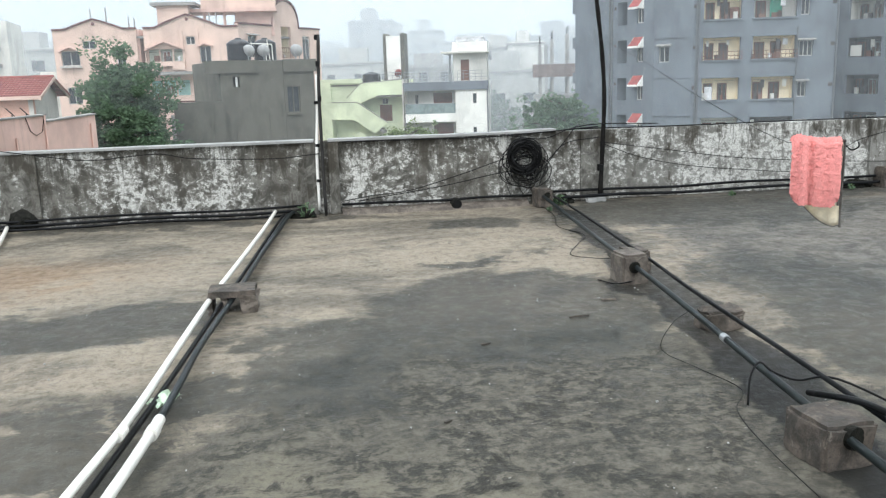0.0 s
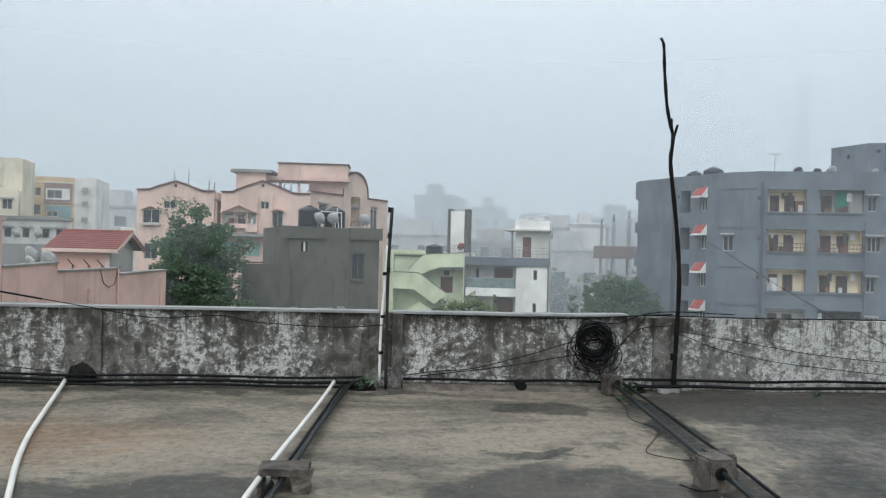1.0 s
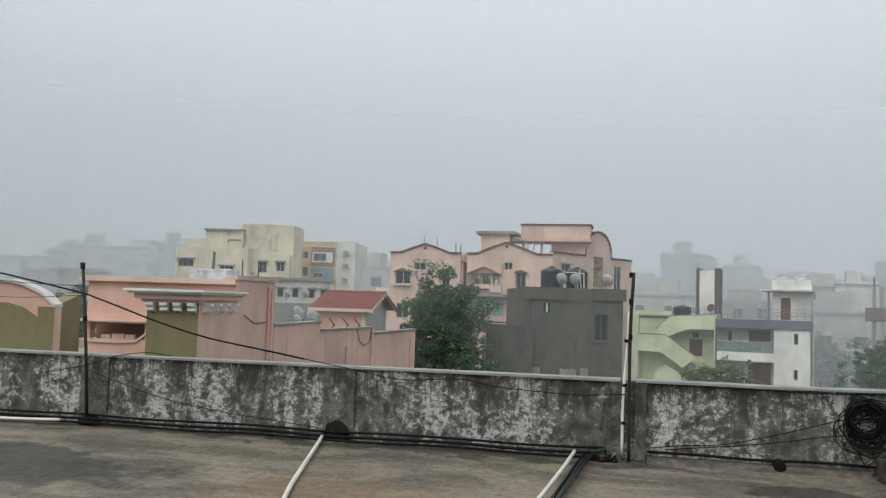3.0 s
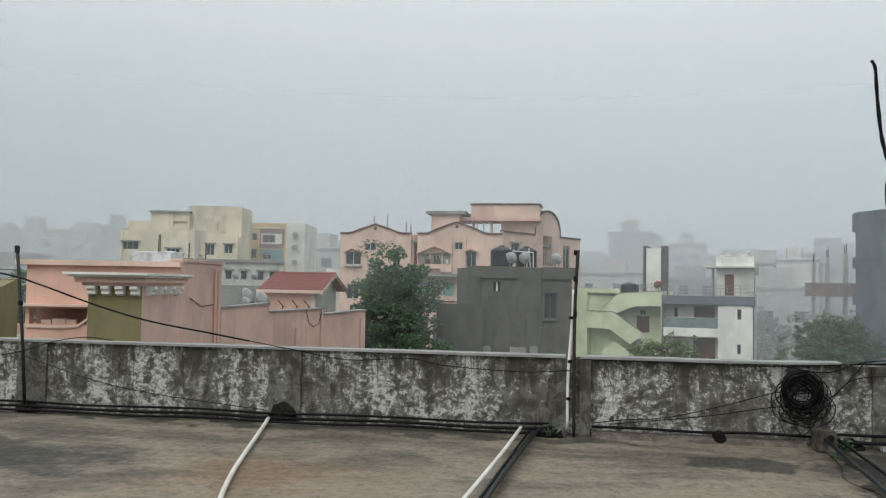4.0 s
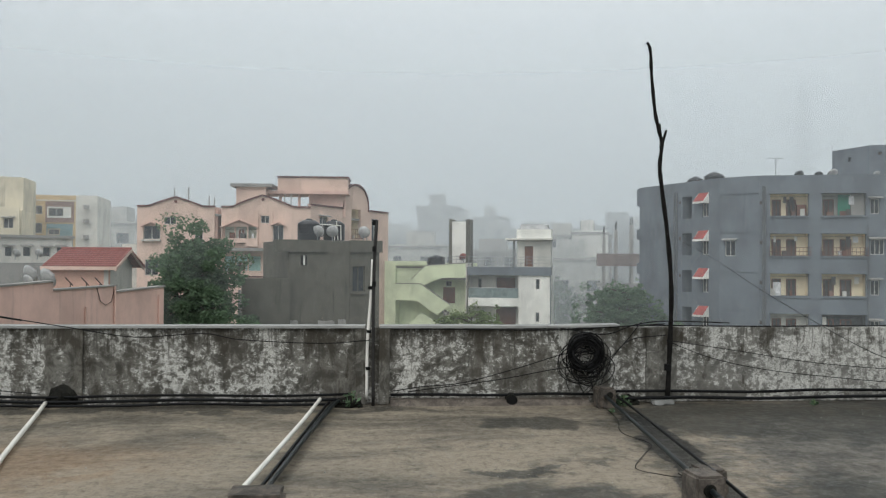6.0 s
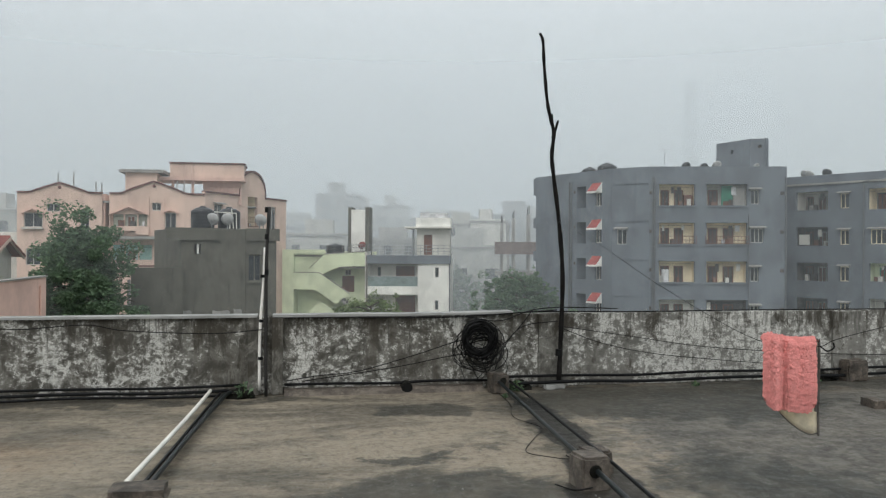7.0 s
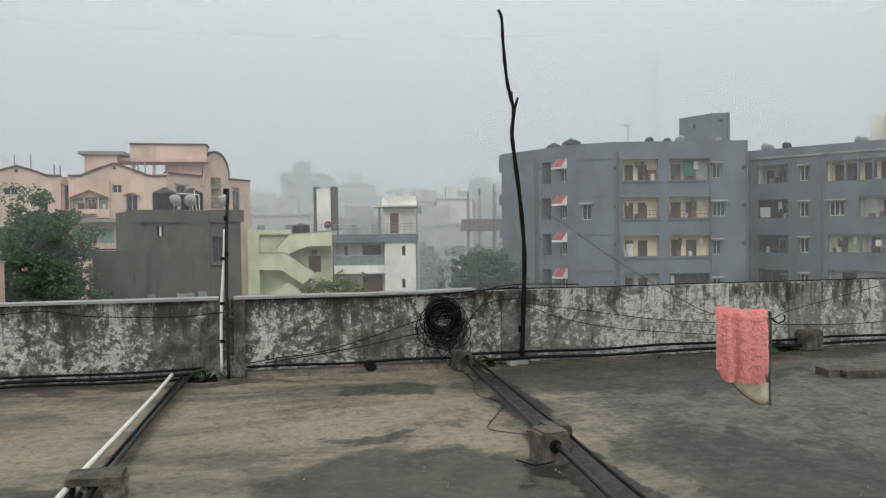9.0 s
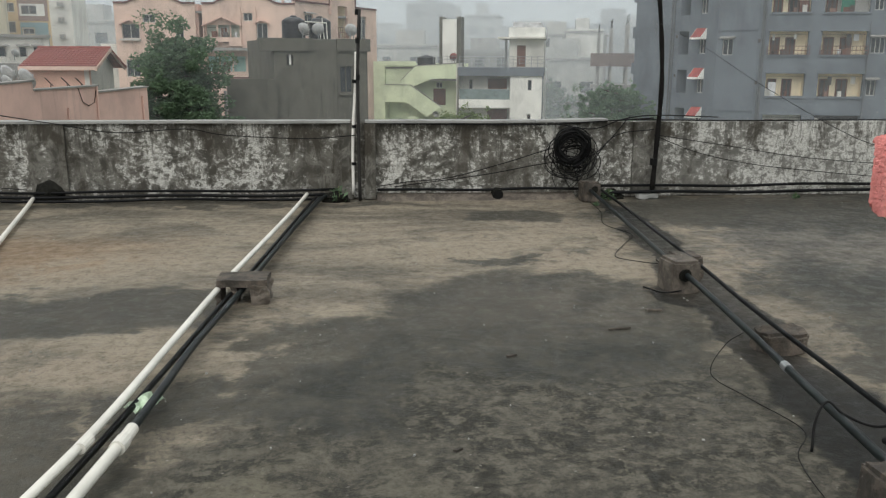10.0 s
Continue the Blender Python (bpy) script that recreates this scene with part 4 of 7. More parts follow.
def cable(pts, r, label, name="cable", per=6):
    return tagged(part(name, tube(smooth_path(pts, per), r, 6), M_CABLE, smooth=True), label, "cable", "loose cables")


cable([(-12.5, 12.9, 2.6), (-10.0, 13.0, 2.10), (-8.09, 13.12, 1.73), (-7.61, 13.12, 1.61), (-6.82, 13.14, 1.36), (-6.12, 13.16, 1.18), (-5.38, 13.25, 1.05), (-4.9, 13.30, 0.965)], 0.012, "thick black cable sagging from the pole onto the parapet")
cable([(-4.92, 13.30, 0.97), (-4.32, 13.33, 0.87), (-3.68, 13.36, 0.77), (-2.93, 13.36, 0.81), (-2.5, 13.36, 0.74), (-1.6, 13.33, 0.70), (-1.05, 13.27, 0.74)], 0.006, "thin black cable hanging along the parapet")
cable([(-8.6, 13.3, 0.62), (-7.84, 13.24, 0.77), (-7.52, 13.3, 0.88), (-7.08, 13.33, 0.95), (-6.7, 13.33, 0.92)], 0.006, "thin black cable over the parapet")
cable([(-7.9, 13.3, 0.7), (-7.0, 13.37, 0.42), (-6.2, 13.37, 0.28), (-5.2, 13.36, 0.18), (-4.7, 13.34, 0.14)], 0.005, "thin black cable hanging down the wall")
cable([(-12.5, 13.2, 2.2), (-9.5, 13.22, 1.85), (-7.99, 13.25, 1.78)], 0.005, "thin wire tied to the iron pole")
cable([(-12.5, 13.3, 1.9), (-9.5, 13.28, 1.62), (-7.97, 13.25, 1.66)], 0.004, "thin wire tied to the iron pole")
cable([(2.40, 13.23, 0.73), (2.97, 13.35, 0.52), (3.62, 13.36, 0.38), (4.4, 13.35, 0.29), (5.4, 13.34, 0.2)], 0.005, "thin wire hanging from the stick along the wall")
cable([(2.40, 13.23, 0.74), (3.3, 13.36, 0.60), (4.4, 13.36, 0.44), (6.0, 13.33, 0.33), (7.4, 13.34, 0.30), (8.8, 13.34, 0.42)], 0.005, "thin wire hanging from the stick along the wall")
cable([(-0.78, 13.34, 0.15), (-0.41, 13.35, 0.2), (0.04, 13.36, 0.24), (0.69, 13.36, 0.41), (1.21, 13.33, 0.57), (1.5, 13.28, 0.6)], 0.006, "loose black cable trailing from the coil")
cable([(-0.6, 13.36, 0.14), (0.43, 13.36, 0.27), (1.08, 13.34, 0.39), (1.66, 13.3, 0.48), (1.99, 13.33, 0.73), (2.39, 13.22, 0.80)], 0.006, "loose black cable from the coil to the stick")
cable([(1.62, 13.2, 0.25), (1.78, 13.32, 0.52), (1.99, 13.35, 0.76), (2.12, 13.36, 0.92), (2.2, 13.46, 0.95)], 0.006, "black cable running over the parapet")
cable([(1.25, 13.33, 0.86), (1.7, 13.33, 0.80), (2.05, 13.33, 0.91), (2.4, 13.24, 0.96), (3.2, 13.36, 0.93)], 0.007, "black cable along the top of the parapet")
cable([(-0.8, 13.33, 0.865), (0.2, 13.345, 0.855), (1.0, 13.34, 0.85), (1.5, 13.33, 0.87), (2.38, 13.23, 0.93)], 0.008, "black cable under the coping")
cable([(2.2, 13.42, 0.90), (3.4, 13.44, 0.885), (5.0, 13.43, 0.89), (7.0, 13.45, 0.885), (9.5, 13.43, 0.89), (12.0, 13.44, 0.885)], 0.009, "black cable lying on top of the parapet")
cable([(1.58, 12.95, 0.02), (1.55, 12.3, 0.012), (1.40, 11.6, 0.012), (1.52, 11.1, 0.012), (1.33, 10.7, 0.012), (1.12, 10.25, 0.012), (1.20, 9.9, 0.05), (1.28, 9.66, 0.09), (1.24, 9.62, 0.13)], 0.0035, "thin black wire curling over the floor")
cable([(1.05, 9.3, 0.012), (1.12, 9.12, 0.02), (1.22, 9.1, 0.03), (1.30, 9.2, 0.01)], 0.006, "bent black wire beside the block")
cable([(1.1, 7.8, 0.17), (0.98, 7.75, 0.12), (0.86, 7.62, 0.015), (0.92, 7.3, 0.012), (1.0, 6.95, 0.012), (0.85, 6.7, 0.012), (0.78, 6.3, 0.012), (0.74, 5.7, 0.012)], 0.0022, "thin black wire tied to the pipe and trailing on the floor")
cable([(0.93, 6.75, 0.012), (0.98, 6.83, 0.12), (1.04, 6.86, 0.18), (1.08, 6.8, 0.15), (1.16, 6.72, 0.13), (1.3, 6.62, 0.16), (1.6, 6.4, 0.02)], 0.006, "black wire looped round the pipe")

# Coil of cable hanging on the parapet.
coil = thing("cable_coil", (1.45, 13.36, 0.60), "thick tangled coil of black cable hanging on the parapet", "cable coil")
rnd = random.Random(7)
for k in range(32):
    r = rnd.uniform(0.125, 0.212)
    dx, dz, dy = rnd.uniform(-0.022, 0.022), rnd.uniform(-0.035, 0.03), -rnd.uniform(0.03, 0.13)
    a0, sq = rnd.uniform(0, 6.28), rnd.uniform(0.92, 1.08)
    pts = [(dx + r * math.cos(a0 + a), dy + 0.015 * math.sin(3 * a + k), dz + r * sq * math.sin(a0 + a)) for a in (2 * math.pi * i / 26 for i in range(27))]
    part("loop", tube(pts, 0.0075, 6), M_CABLE, coil, smooth=True)
for k in range(18):
    r = rnd.uniform(0.15, 0.27)
    dx, dz, dy = rnd.uniform(-0.09, 0.09), rnd.uniform(-0.24, -0.01), -rnd.uniform(0.02, 0.10)
    sq, lean = rnd.uniform(0.6, 1.1), rnd.uniform(-0.25, 0.25)
    pts = [(dx + r * math.cos(a) + lean * r * math.sin(a), dy + 0.02 * math.sin(2 * a + k), max(dz + r * sq * math.sin(a), -0.50)) for a in (2 * math.pi * i / 26 for i in range(27))]
    part("loose_loop", tube(pts, rnd.uniform(0.0035, 0.006), 5), M_CABLE, coil, "thin stray loop of cable", True)
for k in range(7):
    x = rnd.uniform(-0.16, 0.20)
    pts = smooth_path([(x, -0.06, -0.12), (x * 1.5 + rnd.uniform(-0.08, 0.08), -0.08, -0.32), (x * 0.7 + rnd.uniform(-0.1, 0.15), -0.10, -0.48)], 6)
    part("hanging_end", tube(pts, 0.0045, 5), M_CABLE, coil, "loose hanging cable end", True)


# Bath mat hung over the wire.
def bath_mat():
    t = thing("bath_mat", (2.115, 8.20, -0.05), "coral pink shaggy bath mat hung over a wire", "bath mat", deg=-22)
    w, top, thick = 0.143, 1.176, 0.014
    prof = []
    back_z, front_z = 0.632, 0.788
    for i in range(17):
        prof.append((0.035 + 0.012 * math.sin(i * 0.35), back_z + (top - back_z) * i / 16))
    for i in range(1, 7):
        a = math.pi * i / 7
        prof.append((0.035 * math.cos(a), top + 0.03 * math.sin(a)))
    for i in range(17):
        prof.append((-0.035 - 0.02 * math.sin(i * 0.2), top - (top - front_z) * i / 16))

    def sheet(off, n=18, shrink=0.0, cut=False, lo=0, hi=None):
        bm = bmesh.new()
        rows = []
        use = prof[lo:hi]
        for j, (y, z) in enumerate(use):
            row = []
            for i in range(n + 1):
                u = -w + shrink + (2 * w - 2 * shrink) * i / n
                sag = -0.02 * math.sin(math.pi * i / n) * (1 if z > 1.0 else 0.4) - 0.03 * (i / n) - 0.032 * max(0.0, 1 - i / n / 0.16) ** 2 * (z > 1.0)
                fold = (-0.050 * math.exp(-((i - 4.0) / 1.6) ** 2) + 0.026 * math.exp(-((i - 7.0) / 1.3) ** 2) + 0.006 * math.sin(i * 0.9 + z * 3)) * (1 if y < 0 else 0.5)
                zz = z + sag
                if cut and z < 0.80:
                    zz += 0.20 * (1 - i / n) ** 2 + 0.02 * max(0.0, i / n - 0.85) / 0.15
                if y < 0 and z < 0.86:
                    zz += 0.035 * max(0.0, abs(2 * i / n - 1) - 0.7) / 0.3 * (0.86 - z) / 0.09
                row.append(bm.verts.new((u + (0.035 if y > 0.01 else 0.0), y + off + fold, zz)))
            rows.append(row)
        for a, b in zip(rows, rows[1:]):
            for i in range(n):
                bm.faces.new((a[i], a[i + 1], b[i + 1], b[i]))
        return bm

    bm = sheet(0.0, cut=True)
    bmesh.ops.solidify(bm, geom=bm.faces[:], thickness=thick)
    part("backing", bm, M_MATBACK, t, "cream rubber backing", True)
    # Shaggy pile: stubby tufts over the front flap and the fold.
    rg = np.random.default_rng(3)
    verts, quads = [], []
    for k in range(8000):
        i = rg.uniform(0, 1)
        j = rg.uniform(17.5, len(prof) - 1.02)
        if j > len(prof) - 3 and (i < 0.08 or i > 0.92):
            continue
        a, b = prof[int(j)], prof[int(j) + 1]
        f = j - int(j)
        y, z = a[0] + (b[0] - a[0]) * f, a[1] + (b[1] - a[1]) * f
        n = i * 18
        sag = -0.02 * math.sin(math.pi * i) * (1 if z > 1.0 else 0.4) - 0.03 * i - 0.032 * max(0.0, 1 - i / 0.16) ** 2 * (z > 1.0)
        fold = -0.050 * math.exp(-((n - 4.0) / 1.6) ** 2) + 0.026 * math.exp(-((n - 7.0) / 1.3) ** 2) + 0.006 * math.sin(n * 0.9 + z * 3)
        nrm = np.array([0, b[1] - a[1], -(b[0] - a[0])])
        nrm = nrm / (np.linalg.norm(nrm) + 1e-9)
        if z < 0.86:
            sag += 0.035 * max(0.0, abs(2 * i - 1) - 0.7) / 0.3 * (0.86 - z) / 0.09
        p = np.array([-w + 2 * w * i, y + fold, z + sag]) + nrm * 0.008
        tip = p + nrm * rg.uniform(0.004, 0.010) + rg.normal(size=3) * 0.003 + np.array([0, 0, -0.005])
        s = rg.uniform(0.0055, 0.0085)
        e1, e2 = np.array([s, 0, 0]), np.array([0, s * 0.3, s])
        o = len(verts)
        verts += [p - e1 - e2, p + e1 - e2, p + e1 + e2, p - e1 + e2, tip - e1 * 0.7 - e2 * 0.7, tip + e1 * 0.7 - e2 * 0.7, tip + e1 * 0.7 + e2 * 0.7, tip - e1 * 0.7 + e2 * 0.7]
        quads += [(o + 4, o + 5, o + 6, o + 7), (o, o + 1, o + 5, o + 4), (o + 1, o + 2, o + 6, o + 5), (o + 2, o + 3, o + 7, o + 6), (o + 3, o, o + 4, o + 7)]
    me = bpy.data.meshes.new("pile")
    me.from_pydata([tuple(v) for v in verts], [], quads)
    me.materials.append(M_MAT)
    pile = new("pile", me)
    pile.parent = t
    tagged(pile, "shaggy coral pink pile", kind="stuff")
    bm = sheet(-0.012, lo=17, shrink=0.001)
    bmesh.ops.solidify(bm, geom=bm.faces[:], thickness=0.012)
    part("pile_base", bm, M_MAT, t, "coral pink chenille", True)
    edge = [(w + (0.036 if y > 0.01 else 0.004), y, z - 0.03) for y, z in prof]
    part("hem", tube(edge, 0.008, 6), M_MATEDGE, t, "dark grey wet hem")
    low = [(-w + 2 * w * i / 18 + 0.035, prof[0][0] - 0.004, back_z - 0.008 * math.sin(math.pi * i / 18) - 0.03 * i / 18 + 0.20 * (1 - i / 18) ** 2 + 0.02 * max(0.0, i / 18 - 0.85) / 0.15) for i in range(19)]
    part("hem", tube(low, 0.0035, 6), M_MATEDGE, t, "dark grey wet hem")
    return t


bath_mat()
cable([(2.41, 13.25, 1.98), (2.27, 11.6, 1.70), (2.08, 9.9, 1.385), (1.94, 8.35, 1.13), (2.11, 8.20, 1.115), (2.27, 8.13, 1.085), (2.36, 8.04, 1.145), (2.81, 7.81, 1.30), (3.6, 7.4, 1.55), (5.5, 6.5, 1.85)], 0.0022, "thin clothes wire tied to the stick", "clothes_wire")
cable([(2.28, 8.13, 1.085), (2.31, 8.11, 1.06), (2.34, 8.09, 1.08), (2.33, 8.08, 1.11)], 0.005, "knotted end of the clothes wire", "clothes_wire")
post = thing("clothes_post", (5.5, 6.5, 0), "thin iron post that holds the clothes wire", "pole")
part("post", tube([(0, 0, 0), (0, 0, 1.95)], 0.02, 8), M_POLE, post)

# Crumpled wrapper between the pipes and pale crumbs on the floor.
bm = bmesh.new()
bmesh.ops.create_grid(bm, x_segments=10, y_segments=7, size=0.5)
for v in bm.verts:
    v.co = Vector((v.co.x * 0.17, v.co.y * 0.085, 0.03 + 0.03 * noise.noise(v.co * 5)))
bm.transform(pose(-1.875, 7.36, 0.03, 12, 0, 60))
bmesh.ops.solidify(bm, geom=bm.faces[:], thickness=0.002)
tagged(part("plastic_wrapper", bm, M_WRAP), "crumpled green and white plastic wrapper between the pipes", "wrapper")
bm = bmesh.new()
rg = random.Random(11)
for k in range(240):
    x, y = rg.uniform(-4.5, 4.5), rg.uniform(4.8, 12.8)
    s = rg.uniform(0.002, 0.006)
    box(bm, -s, s, -s * 0.7, s * 0.7, -0.004, s * 0.6, m=pose(x, y, 0.0, 0, 0, rg.uniform(0, 180)))
tagged(part("grit", bm, M_COPING), "scattered pale grit on the terrace floor", "grit", kind="stuff")
for x, y, l, d in ((-0.1, 8.0, 0.03, 20), (0.62, 8.42, 0.07, 12), (0.95, 8.78, 0.05, -10), (-0.5, 6.9, 0.02, 40)):
    bm = one_box(-l, l, -0.009, 0.009, -0.004, 0.006, m=None)
    roughen(bm, 0.006, 2, 20.0, x)
    bm.transform(pose(x, y, 0.0, 0, 0, d))
    tagged(part("mortar_chip", bm, M_BLOCK), "brown chip of mortar lying on the floor", "chip", "mortar chips")

# ---- houses round about ----
def wall_run(house, p0, p1, top, holes=(), material=None, name="wall", bottom=GROUND, thick=0.25, label=""):
    F, length = facing(p0, p1)
    part(name, holed_wall(0, length, bottom, top, list(holes), 0, thick), material, house, label, m=F)
    return F, length


def flat_roof(house, pts, z, material, name="roof", thick=0.15):
    bm = bmesh.new()
    mid = sum((Vector(p) for p in pts), Vector((0, 0))) / len(pts)
    pts = [p + (mid - p).normalized() * 0.16 for p in map(Vector, pts)]
    a = [bm.verts.new((x, y, z)) for x, y in pts]
    b = [bm.verts.new((x, y, z - thick)) for x, y in pts]
    bm.faces.new(a)
    bm.faces.new(b[::-1])
    for i in range(len(pts)):
        j = (i + 1) % len(pts)
        bm.faces.new((a[i], b[i], b[j], a[j]))
    bmesh.ops.recalc_face_normals(bm, faces=bm.faces)
    return part(name, bm, material, house, m=Matrix())


def strip(pts, y0, y1, h):
    """A band of height h that follows a line of (x, z) points."""
    return prism(list(pts) + [(x, z - h) for x, z in reversed(pts)], y0, y1)


def antenna(at, h, label):
    t = thing("tv_antenna", at, label, "antenna", "rooftop antennas")
    part("mast", tube([(0, 0, 0), (0, 0, h)], 0.025, 6), M_STEEL, t)
    part("boom", tube([(-0.55, 0, h), (0.55, 0, h)], 0.02, 6), M_STEEL, t)
    for x in (-0.5, -0.2, 0.1, 0.4):
        part("element", tube([(x, -0.3, h), (x, 0.3, h)], 0.012, 5), M_STEEL, t)


def at_of(F, u, y, z):
    return F @ Vector((u, y, z))


# Grey block of flats with its angled wing.
P0, P1, P2, P3, W0, W1 = (19.72, 70.03), (22.84, 61.455), (24.816, 59.43), (34.178, 57.158), (38.48, 63.73), (45.9, 48.2)
flats = thing("apartment_building", (28, 62, GROUND), "blue-grey four-storey apartment building with lit cream balconies", "building")
TOP = 7.6
ST = 2.74
# Side facade.
holes = []
for k in range(4):
    holes += [(5.17, 6.25, 4.86 - ST * k, 6.50 - ST * k), (7.35, 8.01, 4.90 - ST * k, 5.92 - ST * k)]
F, L = wall_run(flats, P0, P1, TOP, holes, M_GREY)
for k in range(4):
    z = -ST * k
    balcony(flats, F, 5.17, 6.25, 4.86 + z, 6.50 + z, M_GREY, [], 0.9)
    window(flats, F, 7.35, 8.01, 4.90 + z, 5.92 + z, 2)
    bm = prism_y([(0.0, 6.66 + z), (-0.55, 6.02 + z), (-0.55, 5.96 + z), (0.0, 6.58 + z)], 6.98, 8.02)
    aw = part("awning", bm, M_RED, flats, "red tiled window awning", m=F)
    for x in (6.96, 7.99):
        part("awning_side", prism_y([(0.0, 6.66 + z), (-0.56, 6.0 + z), (-0.56, 5.90 + z), (0.0, 5.90 + z)], x, x + 0.06), M_WHITEW, aw, "white awning side", m=F)
    part("awning_lip", prism_y([(-0.58, 6.02 + z), (-0.58, 5.88 + z), (-0.54, 5.88 + z), (-0.54, 6.02 + z)], 6.96, 8.05), M_WHITEW, aw, "white awning edge", m=F)
    part("side_balcony", one_box(-0.75, 0.02, 0.3, 1.8, 6.15 + z, 7.56 + z if k == 0 else 7.0 + z), M_GREY, flats, m=F)
for u in (4.35, 4.62):
    part("drain_pipe", tube([at_of(F, u, -0.08, GROUND), at_of(F, u, -0.08, 6.9)], 0.06, 6), M_PIPEWALL, flats, m=Matrix())
for z in (6.2, 3.5, 0.7):
    part("vent", one_box(4.85, 5.02, -0.03, 0.02, z - 0.2, z), M_DARKROOM, flats, m=F)
# Corner bay.
F, L = wall_run(flats, P1, P2, TOP, [(0.4, 1.15, 2.05, 3.15)], M_GREY)
window(flats, F, 0.4, 1.15, 2.05, 3.15, 2, shade=0.25)
for z in (6.4, 3.7, 0.95, -1.7):
    part("ledge", one_box(0.1, L - 0.05, -0.06, 0.01, z, z + 0.06), M_GREY, flats, m=F)
# Main facade.
cols = ((0.72, 3.22), (4.05, 6.88))
holes = []
for k in range(4):
    holes += [(u0, u1, 4.83 - ST * k, 6.33 - ST * k) for u0, u1 in cols]
    holes.append((7.13, 7.70 if k != 1 else 8.02, 4.92 - ST * k, 5.95 - ST * k))
F, L = wall_run(flats, P2, P3, TOP, holes, M_GREY)
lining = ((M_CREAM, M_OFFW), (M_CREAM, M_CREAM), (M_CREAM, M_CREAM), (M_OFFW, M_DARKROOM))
for k in range(4):
    z0, z1 = 4.83 - ST * k, 6.33 - ST * k
    for c, (u0, u1) in enumerate(cols):
        w = u1 - u0
        doors = [(u0 + 0.10 * w, u0 + 0.34 * w, 1.15, M_DOOR), (u0 + 0.48 * w, u0 + 0.74 * w, 1.15, M_DOOR)]
        balcony(flats, F, u0, u1, z0, z1, lining[k][c], doors, 0.8, 0.55 if k == 1 else 0.0)
        part("balcony_ledge", one_box(u0 - 0.12, u1 + 0.12, -0.10, 0.01, z0 - 0.12, z0 - 0.01), M_GREY, flats, m=F)
        part("lintel", one_box(u0 - 0.10, u1 + 0.10, -0.12, 0.01, z1 + 0.01, z1 + 0.09), M_GREY, flats, m=F)
    window(flats, F, 7.13, 7.70 if k != 1 else 8.02, 4.92 - ST * k, 5.95 - ST * k, 2 if k != 1 else 3, shade=0.35)
    part("vent", one_box(9.18, 9.46, -0.02, 0.03, 5.57 - ST * k, 5.82 - ST * k), M_DARKROOM, flats, m=F)
    part("vent", one_box(0.02, 0.18, -0.03, 0.03, 5.6 - ST * k, 5.85 - ST * k), M_DARKROOM, flats, m=F)
part("shade_cloth", one_box(5.15, 5.95, 0.30, 0.33, 4.83, 6.25), M_GREENCLOTH, flats, "green shade cloth hung in a balcony", m=F)
part("blind", one_box(6.0, 6.85, 0.32, 0.36, 4.83, 6.30), M_CONC, flats, "brown roller blind", m=F)
part("cupboard", one_box(2.55, 3.15, 0.4, 0.9, 4.7, 5.6), M_DOOR, flats, "brown cupboard on the balcony", m=F)
part("laundry", one_box(0.95, 1.45, 0.25, 0.29, 4.83 - 2 * ST, 5.75 - 2 * ST), M_CLOTH, flats, "pale laundry", m=F)
for u in (0.24, 0.38, 9.55):
    part("drain_pipe", tube([at_of(F, u, -0.09, GROUND), at_of(F, u, -0.09, 6.85)], 0.055, 6), M_PIPEWALL, flats, m=Matrix())
part("drain_pipe", tube([at_of(F, 6.98, -0.09, GROUND), at_of(F, 6.98, -0.09, 4.2)], 0.04, 6), M_PIPEWALL, flats, m=Matrix())
FM = F
wall_run(flats, P3, W0, TOP, [], M_GREY)
# Wing.
holes = []
a_col, v_col = (0.78, 3.40), (4.35, 5.04)
for k in range(4):
    z = -ST * k
    holes += [(*a_col, 4.78 + z, 6.20 + z), (*v_col, 4.84 + z, 5.95 + z)]
holes += [(6.42, 11.02, 4.68, 6.20), (6.63, 7.78, 2.14, 3.22), (8.82, 10.92, 2.02, 3.48), (6.52, 8.86, -0.58, 0.74), (8.95, 10.95, -0.58, 0.74), (6.5, 10.95, -3.2, -1.87)]
for k in range(4):
    holes.append((11.28, 13.6, 4.70 - ST * k, 6.10 - ST * k))
F, L = wall_run(flats, W0, W1, TOP - 0.15, holes, M_GREY)
# Dark linings carry the shade of the balcony interiors in their paint.
for k in range(4):
    z = -ST * k
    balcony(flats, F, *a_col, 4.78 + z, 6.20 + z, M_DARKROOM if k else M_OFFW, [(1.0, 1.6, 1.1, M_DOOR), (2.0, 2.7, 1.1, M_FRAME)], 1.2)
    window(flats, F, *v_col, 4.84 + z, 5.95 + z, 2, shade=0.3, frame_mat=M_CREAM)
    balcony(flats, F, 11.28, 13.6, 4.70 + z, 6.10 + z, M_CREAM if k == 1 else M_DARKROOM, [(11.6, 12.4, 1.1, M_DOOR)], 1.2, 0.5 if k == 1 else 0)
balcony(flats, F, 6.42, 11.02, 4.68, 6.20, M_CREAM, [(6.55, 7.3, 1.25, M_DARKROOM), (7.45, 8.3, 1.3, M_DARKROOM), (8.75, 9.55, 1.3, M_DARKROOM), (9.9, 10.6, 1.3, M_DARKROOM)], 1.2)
for u in (7.75, 8.68, 9.75):
    part("post", one_box(u, u + 0.12, 0.0, 0.2, 4.68, 6.20), M_GREY, flats, m=F)
window(flats, F, 6.63, 7.78, 2.14, 3.22, 3, shade=0.3, frame_mat=M_CREAM)
balcony(flats, F, 8.82, 10.92, 2.02, 3.48, M_OFFW, [(10.2, 10.85, 1.2, M_DARKROOM)], 1.0)
